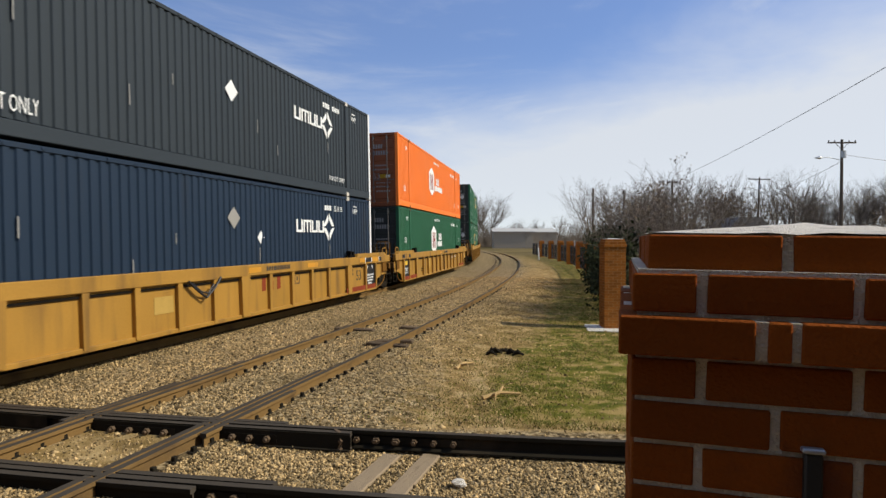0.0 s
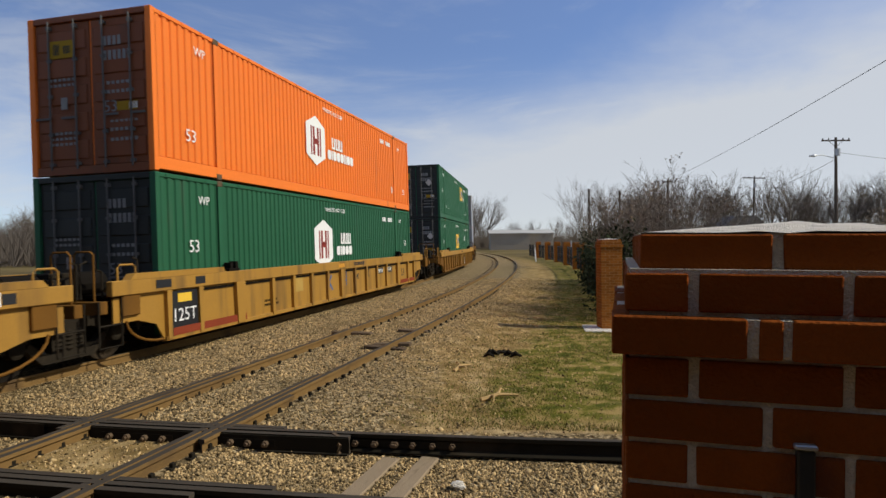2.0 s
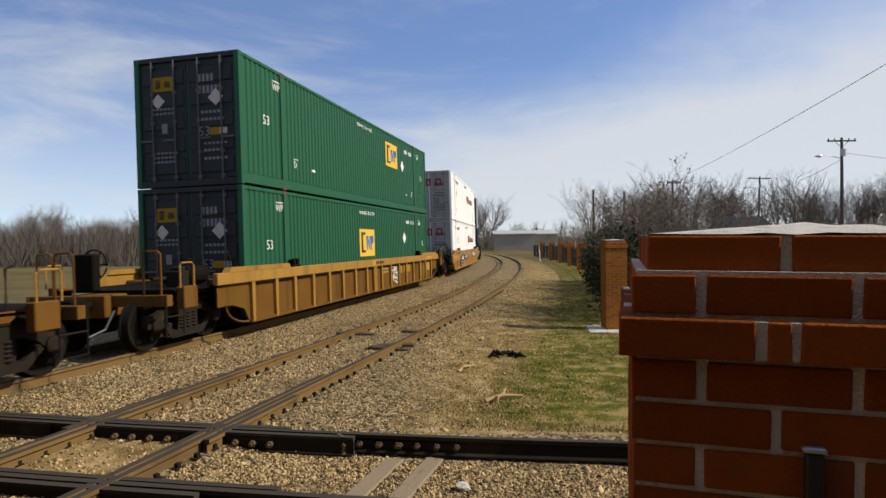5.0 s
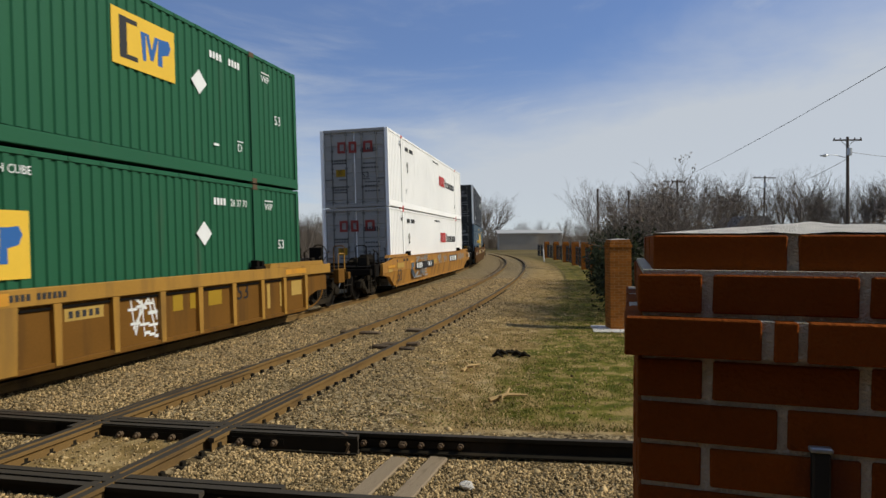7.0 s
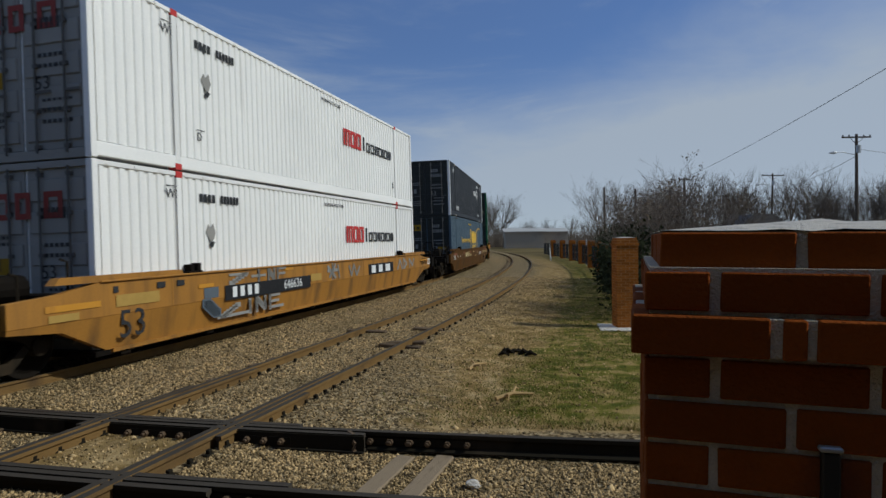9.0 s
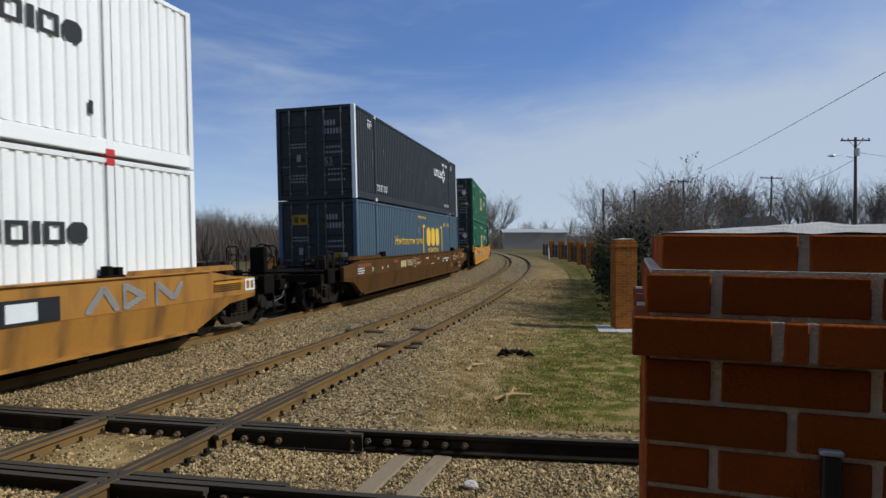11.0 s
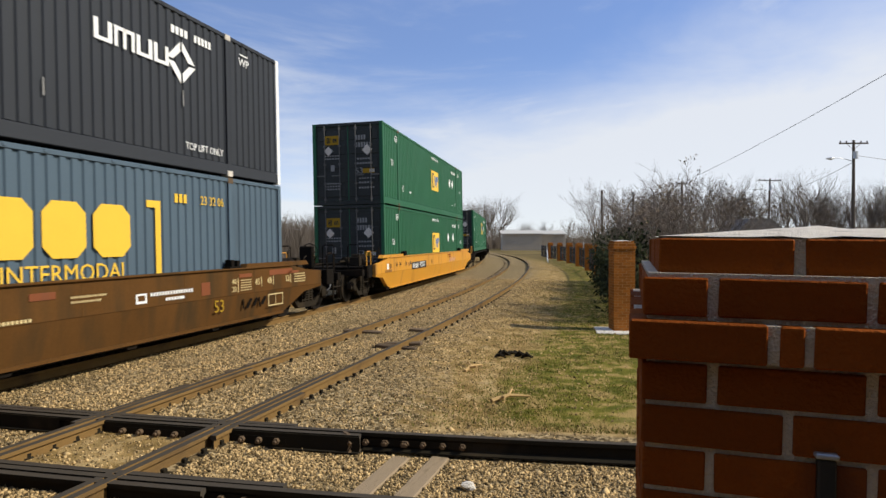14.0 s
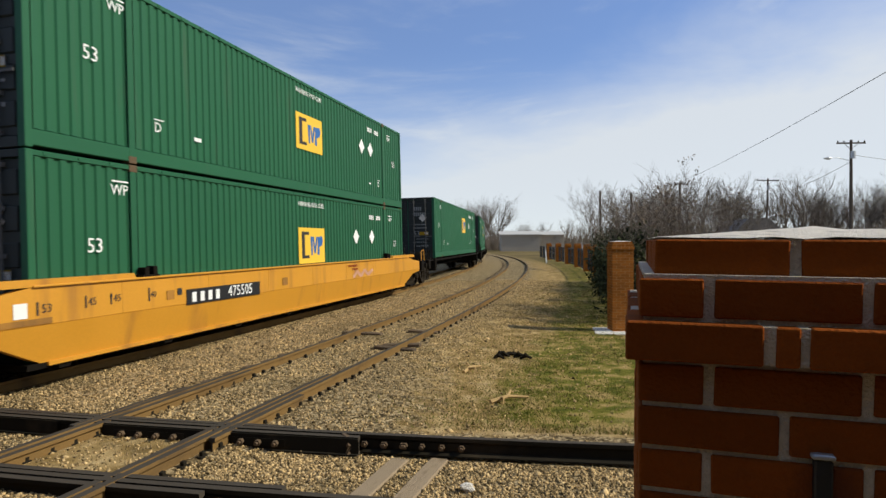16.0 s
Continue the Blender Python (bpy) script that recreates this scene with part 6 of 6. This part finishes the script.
# ---- poles and wires ----
def build_pole(place, height, arm, label, lamp=True, lean=0.0):
    ob = tagged(empty("utility_pole"), label, "utility pole", "utility poles")
    bm = bmesh.new()
    tube(bm, [(0, 0, -0.5), (0, 0, height * 0.5), (0, 0, height)], [0.17, 0.145, 0.11], 10)
    part("pole", bm, M_POLE, ob)
    bm = bmesh.new()
    box(bm, -arm / 2, arm / 2, -0.05, 0.06, height - 0.35, height - 0.22, 0.01)
    tube(bm, [(-arm * 0.25, 0, height - 0.3), (0, 0, height - 0.9)], 0.02, 5)
    tube(bm, [(arm * 0.25, 0, height - 0.3), (0, 0, height - 0.9)], 0.02, 5)
    part("crossarm", bm, M_POLE, ob)
    for x in (-0.46, -0.25, 0.25, 0.46):
        bm = bmesh.new()
        tube(bm, [(arm * x, 0, height - 0.22), (arm * x, 0, height - 0.12), (arm * x, 0, height - 0.06)], [0.05, 0.06, 0.03], 8)
        part("insulator", bm, M_DARK_STEEL, ob)
    if lamp:
        bm = bmesh.new()
        tube(bm, [(0, 0, height - 1.9), (-1.2, 0, height - 1.6), (-1.9, 0, height - 1.62)], 0.03, 6)
        arm_ob = part("lamp_arm", bm, M_GALV, ob)
        bm = bmesh.new()
        tube(bm, [(-1.75, 0, height - 1.62), (-2.0, 0, height - 1.64), (-2.45, 0, height - 1.66)], [0.05, 0.14, 0.05], 8)
        part("lamp_head", bm, M_GALV, arm_ob)
        bm = bmesh.new()
        tube(bm, [(0, -0.28, height - 1.7), (0, -0.28, height - 1.05)], 0.2, 10)
        part("transformer", bm, M_GALV, ob)
    x, y = place
    ob.matrix_basis = pose(x, y, gz(x, y), 0, lean, 0)
    return ob


def build_wire(a, b, sag, r=0.02):
    bm = bmesh.new()
    a, b = Vector(a), Vector(b)
    tube(bm, [a.lerp(b, k / 24) - Vector((0, 0, sag * 4 * (k / 24) * (1 - k / 24))) for k in range(25)], r, 5)
    tagged(mesh_object("overhead_wire", bm, M_BLACK), "thin black overhead wire sagging between poles", "wire")


build_pole((36.2, 56.5), 11.2, 2.6, "tall wooden utility pole with crossarm and lamp")
build_pole((45.5, 90), 11.0, 3.2, "distant wooden utility pole with crossarm and lamp", True, 1.5)
build_pole((44.4, 102), 8.9, 1.6, "small distant wooden utility pole", False)
build_pole((49.4, 102), 6.6, 1.6, "small distant wooden utility pole", False)
build_pole((80, 100), 9.0, 2.0, "distant wooden utility pole among bare trees", False)
build_pole((26.0, 70.5), 8.9, 1.2, "slim wooden pole half hidden behind the bare bushes", False)
build_pole((15.9, 14.5), 9.4, 2.4, "wooden utility pole outside the fence", False)
build_wire((15.9, 14.5, 9.13), (26.0, 70.5, 8.54), 0.35, 0.015)
build_wire((36.2, 56.5, 9.6), (70, 62, 9.2), 0.9, 0.02)
build_wire((36.2, 56.5, 9.0), (45.5, 90, 8.6), 0.6, 0.02)


# ---- sheds, house, fence ----
def build_shed(place, length, depth, height, yaw, label, ribs=40, door=True):
    ob = tagged(empty("shed"), label, "building", "distant buildings")
    bm = bmesh.new()
    box(bm, 0, length, 0, depth, -0.5, height)
    part("wall", bm, M_SHED, ob)
    bm = bmesh.new()
    for k in range(ribs):
        x = length * (k + 0.5) / ribs
        box(bm, x - 0.05, x + 0.05, -0.05, 0.0, 0, height - 0.1)
    part("wall_ribs", bm, M_SHED, ob)
    bm = bmesh.new()
    prism(bm, [(0, 0), (0, 0.18), (1, 0.18), (1, 0)], 0, 1)
    for v in bm.verts:
        v.co = Vector((-0.3 + v.co.x * (length + 0.6), -0.4 + v.co.y * (depth + 0.8), height + v.co.z + v.co.y * 0.9))
    part("roof", bm, M_ROOF, ob)
    for k in range(3 if door else 0):
        x = length * (0.2 + 0.28 * k)
        bm = bmesh.new()
        box(bm, x, x + 2.2, -0.08, -0.052, 0, 2.3)
        part("door", bm, M_HOUSE, ob)
    ob.matrix_basis = pose(*place, 0, 0, yaw)


build_shed((10.8, 132, gz(10.8, 132)), 8.3, 12, 3.4, -3, "long low grey metal shed at the bend of the tracks", 40, False)
build_shed((19.6, 140, gz(19.6, 140)), 6.0, 9, 3.4, -4, "low pale-roofed building beside the grey shed", 20, False)


def build_house(place, w, d, h, yaw, label):
    ob = tagged(empty("house"), label, "house", "distant buildings")
    bm = bmesh.new()
    box(bm, 0, w, 0, d, -0.5, h)
    part("wall", bm, M_HOUSE, ob)
    bm = bmesh.new()
    prism(bm, [(-0.5, h - 0.05), (w + 0.5, h - 0.05), (w * 0.72, h + 2.3), (w * 0.28, h + 2.3)], -0.5, d + 0.5)
    part("roof", bm, M_HOUSE_ROOF, ob)
    for k in range(3):
        x = w * (0.15 + 0.3 * k)
        bm = bmesh.new()
        box(bm, x, x + 1.0, -0.06, -0.004, 1.0, 2.2)
        win = part("window", bm, M_GLASS, ob)
        bm = bmesh.new()
        box(bm, x - 0.08, x + 1.08, -0.08, -0.062, 0.9, 1.0)
        part("sill", bm, M_HOUSE, win)
    ob.matrix_basis = pose(*place, 0, 0, yaw)


build_house((37.2, 82, gz(37.2, 82)), 6.2, 7, 2.7, -3, "low pale house with a grey shingle roof")


def build_tank(place, radius, height, label):
    ob = tagged(empty("storage_tank"), label, "tank", "white domed tanks")
    bm = bmesh.new()
    tube(bm, [(0, 0, -0.2), (0, 0, height)], radius, 20)
    part("shell", bm, M_WHITE, ob)
    bm = bmesh.new()
    tube(bm, [(0, 0, height + 0.002 + 0.42 * math.sin(k * math.pi / 12)) for k in range(7)], [radius * 1.02 * math.cos(k * math.pi / 13) for k in range(7)], 20)
    part("dome", bm, M_WHITE, ob)
    for k in range(10):
        a = 2 * math.pi * k / 10
        bm = bmesh.new()
        tube(bm, [(radius * 1.03 * math.cos(j * math.pi / 13) * math.cos(a), radius * 1.03 * math.cos(j * math.pi / 13) * math.sin(a), height + 0.01 + 0.42 * math.sin(j * math.pi / 12)) for j in range(6)], 0.025, 5)
        part("rib", bm, M_GALV, ob)
    x, y = place
    ob.matrix_basis = pose(x, y, gz(x, y))


build_tank((31.9, 60), 1.05, 2.75, "white domed tank with ribbed top")
build_tank((29.4, 60), 0.62, 2.65, "small white domed tank beside a larger one")


def build_hedge():
    rng = random.Random(15)
    pts = []
    for _ in range(260):
        a, r = rng.uniform(0, 2 * math.pi), math.sqrt(rng.random()) * 3.6
        x, y = 45.0 + r * math.cos(a), 60 + r * math.sin(a)
        pts.append(Vector((x, y, gz(x, y) + rng.random() * 5.6 * math.sqrt(max(0.05, 1 - (r / 4.0) ** 2)))))
    ob = tagged(empty("evergreen_tree"), "dense dull dark evergreen beside the bare trees", "tree")
    me = leaf_cloud(pts, 0.13, 30, rng, 0.35)
    me.materials.append(M_LEAF)
    lo = new("foliage", me)
    lo.parent = ob
    bm = bmesh.new()
    z = gz(45.0, 60)
    tube(bm, [(45.0, 60, z - 0.3), (44.9, 60, z + 2.2), (45.0, 60.1, z + 4.2)], [0.25, 0.18, 0.06], 8)
    part("trunk", bm, M_BARK, ob)


build_hedge()

# the fence of brick piers and iron panels along the bend
build_pillar((3.83, 14.7, -0.30), 0.5, 34, [(0.2, 0.4), (0.1, 0.3), (0.2, 0.4), (0.1, 0.3), (0.2, 0.4), (0.1, 0.3)],
             "orange-brown brick pillar standing on a concrete slab", 0.0, brick=M_BRICK_ORANGE, mortar=M_TAN_MORTAR)


def build_fence():
    slab = bmesh.new()
    box(slab, 0, 1.6, 0, 1.1, -0.2, 0.06, 0.01)
    o = tagged(mesh_object("concrete_slab", slab, M_CAP), "thin pale concrete slab under the brick pillar", "slab")
    o.matrix_basis = pose(3.35, 14.35, -0.29, 0, 0, -9)
    pier = bmesh.new()
    box(pier, -0.28, 0.28, -0.28, 0.28, -0.3, 1.9, 0.01)
    box(pier, -0.31, 0.31, -0.31, 0.31, 1.72, 1.80, 0.01)
    box(pier, -0.25, 0.25, -0.25, 0.25, 1.88, 1.98, 0.02)
    pier_me = bpy.data.meshes.new("brick_pier")
    pier.to_mesh(pier_me)
    pier.free()
    pier_me.materials.append(M_BRICK_ORANGE)
    panel = bmesh.new()
    for k in range(17):
        box(panel, 0.3 + k * 0.13, 0.325 + k * 0.13, -0.012, 0.012, 0.1, 1.6)
    for z in (0.2, 0.85, 1.5):
        box(panel, 0.2, 2.5, -0.02, 0.02, z, z + 0.05)
    panel_me = bpy.data.meshes.new("iron_panel")
    panel.to_mesh(panel_me)
    panel.free()
    panel_me.materials.append(M_BLACK)
    fence = tagged(empty("iron_fence"), "brick piers with black iron panels along the tracks", "fence")
    step = 7.5
    for k in range(1, 9):
        p, h = track(15.2 + step * k, D_NEAR - 5.1)
        q, _ = track(15.2 + step * (k + 1), D_NEAR - 5.1)
        a = math.degrees(math.atan2((q - p).y, (q - p).x))
        o = new("brick_pier", pier_me)
        o.parent = fence
        o.matrix_basis = pose(p.x, p.y, gz(p.x, p.y), 0, 0, a)
        for j in range(3):
            m = p.lerp(q, j / 3)
            o = new("iron_panel", panel_me)
            o.parent = fence
            tagged(o, "", "", "", "stuff")
            o.matrix_basis = pose(m.x, m.y, gz(m.x, m.y), 0, 0, a)
    # evergreen climber on the fence
    rng = random.Random(77)
    pts = []
    for _ in range(330):
        s = rng.uniform(16.4, 34)
        p, h = track(s, D_NEAR - 5.1 - rng.gauss(0, 0.25))
        top = 2.2 + 0.45 * math.sin(s * 1.7)
        pts.append(Vector((p.x, p.y, gz(p.x, p.y) + rng.uniform(0.05, top))))
    me = leaf_cloud(pts, 0.085, 40, rng, 0.22)
    me.materials.append(M_IVY)
    ivy = tagged(empty("evergreen_shrub"), "dark evergreen climber smothering the iron fence", "shrub")
    lo = new("foliage", me)
    lo.parent = ivy
    bm = bmesh.new()
    for k in range(15):
        p, h = track(17 + k * 1.1, D_NEAR - 5.25)
        z = gz(p.x, p.y)
        tube(bm, [(p.x, p.y, z - 0.1), (p.x + rng.uniform(-0.2, 0.2), p.y, z + 1.0), (p.x + rng.uniform(-0.3, 0.3), p.y, z + 1.8)], [0.05, 0.035, 0.015], 5)
    part("stems", bm, M_BARK, ivy)


build_fence()


# ---- posts, scraps and an added wall behind that cuts skylight ----
def build_posts():
    bm = bmesh.new()
    tube(bm, [(0, 0, -0.3), (0, 0, 1.25), (0, 0, 1.3)], [0.06, 0.06, 0.03], 8)
    ob = tagged(empty("marker_post"), "slim white plastic marker post leaning by the track", "post")
    part("post", bm, M_PRINT_WHITE, ob)
    bm = bmesh.new()
    tube(bm, [(0, 0, 1.302), (0, 0, 1.62), (0, 0, 1.66)], [0.065, 0.065, 0.03], 8)
    part("top_sleeve", bm, M_DOOR_GREY, ob)
    ob.matrix_basis = pose(9.9, 64, gz(9.9, 64), 0, -4, 0)
    for x, y, h, label in ((10.6, 50, 2.1, "slim grey metal post in the grass"), (11.1, 46, 5.9, "weathered wooden post beside the bare tree"), (12.8, 44, 5.6, "weathered wooden post among the bushes")):
        bm = bmesh.new()
        r = 0.04 if h < 3 else 0.09
        tube(bm, [(0, 0, -0.3), (0, 0, h)], [r, r * 0.8], 8)
        o = tagged(mesh_object("wooden_post" if h > 3 else "metal_post", bm, M_POLE if h > 3 else M_GALV), label, "post")
        o.matrix_basis = pose(x, y, gz(x, y))


def build_scraps():
    rng = random.Random(9)
    bm = bmesh.new()
    for k in range(14):
        a, l = rng.uniform(-0.5, 0.5), rng.uniform(0.12, 0.3)
        x, y = rng.uniform(-0.28, 0.28), rng.uniform(-0.2, 0.2)
        tube(bm, [(x, y, 0.0), (x + l * math.cos(a) * 0.5, y + l * math.sin(a) * 0.5, 0.05 + rng.uniform(0, 0.06)), (x + l * math.cos(a), y + l * math.sin(a), 0.02)], [0.02, 0.035, 0.015], 5)
    o = tagged(mesh_object("scrap_heap", bm, M_DARK_STEEL), "small heap of dark rotten scrap lying in the grass", "debris")
    o.matrix_basis = pose(1.05, 11.5, gz(1.05, 11.5))
    for px, py, turn, label in ((0.78, 8.35, 25, "dry broken branch lying on the grass"), (0.35, 10.2, 60, "dead twig on the dirt")):
        bm = bmesh.new()
        tube(bm, [(-0.28, 0, 0.02), (0, 0.03, 0.06), (0.3, -0.02, 0.03)], [0.032, 0.026, 0.014], 6)
        tube(bm, [(0, 0.03, 0.06), (0.12, 0.16, 0.10), (0.2, 0.22, 0.05)], [0.02, 0.017, 0.01], 5)
        tube(bm, [(-0.1, 0.02, 0.05), (-0.16, -0.14, 0.09), (-0.2, -0.2, 0.02)], [0.02, 0.015, 0.008], 5)
        o = tagged(mesh_object("broken_branch", bm, M_DRY_WOOD), label, "branch")
        o.matrix_basis = pose(px, py, gz(px, py), 0, 0, turn)
    for px, py, turn, l in ((-1.05, 11.7, -14, 0.8), (-0.95, 12.1, -10, 0.75), (-1.95, 13.7, -12, 0.9), (-0.6, 13.9, -15, 0.7)):
        bm = bmesh.new()
        box(bm, -l / 2, l / 2, -0.1, 0.1, -0.08, 0.055, 0.015)
        o = tagged(mesh_object("old_tie", bm, M_TIE), "rotten dark tie end poking out beside the rail", "railway tie")
        o.matrix_basis = pose(px, py, gz(px, py), 0, rng.uniform(-3, 3), turn)
    bm = bmesh.new()
    bmesh.ops.create_icosphere(bm, subdivisions=2, radius=0.06)
    for v in bm.verts:
        v.co = Vector((v.co.x * 1.1, v.co.y * 0.8, v.co.z * 0.6)) * (1 + 0.5 * noise.noise(v.co * 22))
    o = tagged(mesh_object("white_stone", bm, M_CAP), "pale whitish stone lying on the ballast", "stone")
    o.matrix_basis = pose(0.14, 5.18, gz(0.14, 5.18) + 0.04)
    for x0 in (-0.55, -0.17):
        bm = bmesh.new()
        box(bm, -0.09, 0.09, -0.75, 0.62, -0.12, 0.022, 0.012)
        o = tagged(mesh_object("crossing_tie", bm, M_TIE_PALE), "bleached flat timber tie end beside the crossing rail", "railway tie")
        o.matrix_basis = pose(x0 - 0.12, 5.35, gz(x0, 5.35), 0, 0, -17)


M_DRY_WOOD = material("bleached_dead_wood", (0.42, 0.28, 0.12), 0.9, 0, 0.3, 8, 60, 0.2)
M_TIE_PALE = material("bleached_tie_wood", (0.30, 0.225, 0.14), 0.95, 0, 0.25, 3, 60, 0.5, (0.14, 0.10, 0.06), 0.4, 3.0, False, 0.1, 0, (6, 1, 6))
build_posts()
build_scraps()
# Unseen wall, added behind the eye to keep skylight off the pillar's front.
bm = bmesh.new()
box(bm, -9, 9, -2.9, -2.6, -0.6, 6.2)
tagged(mesh_object("wall_south", bm, M_HOUSE_ROOF), "plain dark wall added behind the eye to block skylight", "wall", "", "structure")
# black strap fixed to the shaded face of the pillar
bm = bmesh.new()
box(bm, -0.012, 0.012, -0.008, 0.008, -0.30, 0.0, 0.003)
strap = tagged(empty("pillar_strap"), "black metal strap fixed to the brick face", "strap")
part("strap", bm, M_BLACK, strap)
bm = bmesh.new()
box(bm, -0.016, 0.014, -0.011, 0.006, 0.0005, 0.008, 0.002)
part("strap_end", bm, M_GALV, strap)
strap.matrix_basis = pose(0.287 + 0.246 * math.cos(radians(16)), 0.95 - 0.246 * math.sin(radians(16)) - 0.008, 1.578, 0, 0.7, -16)


# ---- loose ground cover ----
def scatter_stones(count, region, size, seed, name, label):
    rng = np.random.default_rng(seed)
    ico = np.array([(1, 0, 0), (-1, 0, 0), (0, 1, 0), (0, -1, 0), (0, 0, 1), (0, 0, -1)], float)
    tri = np.array([(0, 2, 4), (2, 1, 4), (1, 3, 4), (3, 0, 4), (2, 0, 5), (1, 2, 5), (3, 1, 5), (0, 3, 5)])
    x, y = region(rng, count)
    n = len(x)
    z = ground_z(x, y)
    sc = size * rng.lognormal(0, 0.32, n)[:, None, None] * rng.uniform(0.40, 1.45, (n, 1, 3)) * np.array([1, 1, 0.72])
    v = ico[None] * rng.uniform(0.7, 1.2, (n, 6, 1)) * sc
    q = rng.normal(size=(n, 4))
    q /= np.linalg.norm(q, axis=1)[:, None]
    w, a, b, c = q.T
    R = np.stack([1 - 2 * (b * b + c * c), 2 * (a * b - w * c), 2 * (a * c + w * b), 2 * (a * b + w * c), 1 - 2 * (a * a + c * c), 2 * (b * c - w * a),
                  2 * (a * c - w * b), 2 * (b * c + w * a), 1 - 2 * (a * a + b * b)], -1).reshape(n, 3, 3)
    v = np.einsum("nij,nkj->nki", R, v) + np.stack([x, y, z + size * 0.25], -1)[:, None]
    f = (tri[None] + 6 * np.arange(n)[:, None, None]).reshape(-1, 3)
    me = bpy.data.meshes.new(name)
    me.vertices.add(n * 6)
    me.vertices.foreach_set("co", v.reshape(-1).astype(np.float32))
    me.loops.add(len(f) * 3)
    me.loops.foreach_set("vertex_index", f.ravel().astype(np.int32))
    me.polygons.add(len(f))
    me.polygons.foreach_set("loop_start", (3 * np.arange(len(f))).astype(np.int32))
    me.update(calc_edges=True)
    me.validate()
    me.materials.append(M_STONE)
    tagged(new(name, me), label, "gravel", "", "stuff")


def clear_of_rails(x, y):
    lat = lateral(x, y)
    c = y - (cross_np(x) + 0.72)
    keep = np.ones(len(x), bool)
    for r in (-GAUGE / 2, GAUGE / 2, D_NEAR - D_TRAIN - GAUGE / 2, D_NEAR - D_TRAIN + GAUGE / 2):
        keep &= np.abs(lat - r) > 0.085
    for r in (0.0, -GAUGE * 1.015):
        keep &= np.abs(c - r) > 0.085
    keep &= ~((np.abs(lat) < 0.9) & (c < 0.1) & (c > -1.6) & (np.random.default_rng(4).random(len(x)) < 0.9))
    return keep


def shoulder(rng, n):
    """Between the tracks and along them, thinner with distance."""
    s = 3 + 30 * rng.random(n) ** 1.7
    d = rng.uniform(2.6, 8.3, n)
    x, y = U.x * s + N.x * d, U.y * s + N.y * d
    fade = (d > 3.6 + rng.normal(0, 0.45, n)) | (rng.random(n) < 0.25)
    k = clear_of_rails(x, y) & fade & (y > 3.4)
    return x[k], y[k]


def front_strip(rng, n):
    x = rng.uniform(-4.5, 2.6, n)
    y = cross_np(x) + rng.uniform(-1.9, 1.0, n)
    k = clear_of_rails(x, y) & (y > 3.2)
    for x0 in (-0.67, -0.29):
        u = x - (x0 - 0.31 * (5.35 - y))
        k &= ~((np.abs(u) < 0.10) & (y < 5.95) & (rng.random(n) < 0.93))
    return x[k], y[k]


def verge(rng, n):
    s = 5 + 30 * rng.random(n) ** 1.5
    d = 3.6 - np.abs(rng.normal(0, 2.0, n))
    x, y = U.x * s + N.x * d, U.y * s + N.y * d
    k = clear_of_rails(x, y) & (y > cross_np(x) + 0.7)
    return x[k], y[k]


scatter_stones(100000, shoulder, 0.0155, 1, "ballast", "grey and tan crushed stone ballast between the tracks")
scatter_stones(52000, front_strip, 0.0135, 2, "ballast", "pale crushed stone in and beside the crossing track")
scatter_stones(16000, verge, 0.014, 3, "gravel", "loose gravel strewn over the dirt verge")


def scatter_blades(count, seed, mat, name, label, tall, region):
    rng = np.random.default_rng(seed)
    x, y = region(rng, count)
    n = len(x)
    z = ground_z(x, y)
    a = rng.uniform(0, 2 * np.pi, n)
    h = tall * rng.lognormal(0, 0.4, n)
    w = 0.004 + 0.004 * rng.random(n)
    lean = rng.normal(0, 0.6, (n, 2)) * h[:, None]
    base = np.stack([x, y, z - 0.005], -1)
    off = np.stack([np.cos(a) * w, np.sin(a) * w, 0 * w], -1)
    v = np.stack([base - off, base + off, base + np.stack([lean[:, 0], lean[:, 1], h], -1)], 1)
    me = bpy.data.meshes.new(name)
    me.vertices.add(n * 3)
    me.vertices.foreach_set("co", v.reshape(-1).astype(np.float32))
    me.loops.add(n * 3)
    me.loops.foreach_set("vertex_index", np.arange(3 * n).astype(np.int32))
    me.polygons.add(n)
    me.polygons.foreach_set("loop_start", (3 * np.arange(n)).astype(np.int32))
    me.update(calc_edges=True)
    me.materials.append(mat)
    tagged(new(name, me), label, "grass", "", "stuff")


def lawn(rng, n):
    x, y = rng.uniform(-1.5, 6.5, n), 6.6 + 26 * rng.random(n) ** 1.6
    lat = lateral(x, y)
    clump = np.sin(x * 2.1 + np.sin(y * 1.7)) + np.sin(y * 2.6 - x * 1.1) + rng.normal(0, 0.8, n)
    k = (lat > 2.4 + rng.normal(0, 0.5, n)) & (y > cross_np(x) + 1.7) & (clump > -0.5)
    return x[k], y[k]


scatter_blades(130000, 7, M_GRASS, "grass", "short patchy olive green grass", 0.028, lawn)
scatter_blades(50000, 8, M_STRAW, "dead_grass", "flattened straw-coloured dead grass", 0.03, lawn)

# hose hanging in a loop on the first car
bm = bmesh.new()
tube(bm, [(-1.95, -1.52, 1.08), (-1.75, -1.53, 0.92), (-1.45, -1.54, 0.74), (-1.15, -1.53, 0.92), (-0.95, -1.52, 1.1)], 0.022, 6)
tube(bm, [(-1.85, -1.52, 1.04), (-1.6, -1.53, 0.86), (-1.4, -1.54, 0.82), (-1.2, -1.53, 0.98)], 0.018, 6)
part("hanging_hose", bm, M_BLACK, MOVING[0][0], "black hose hanging in a loop")

motions()
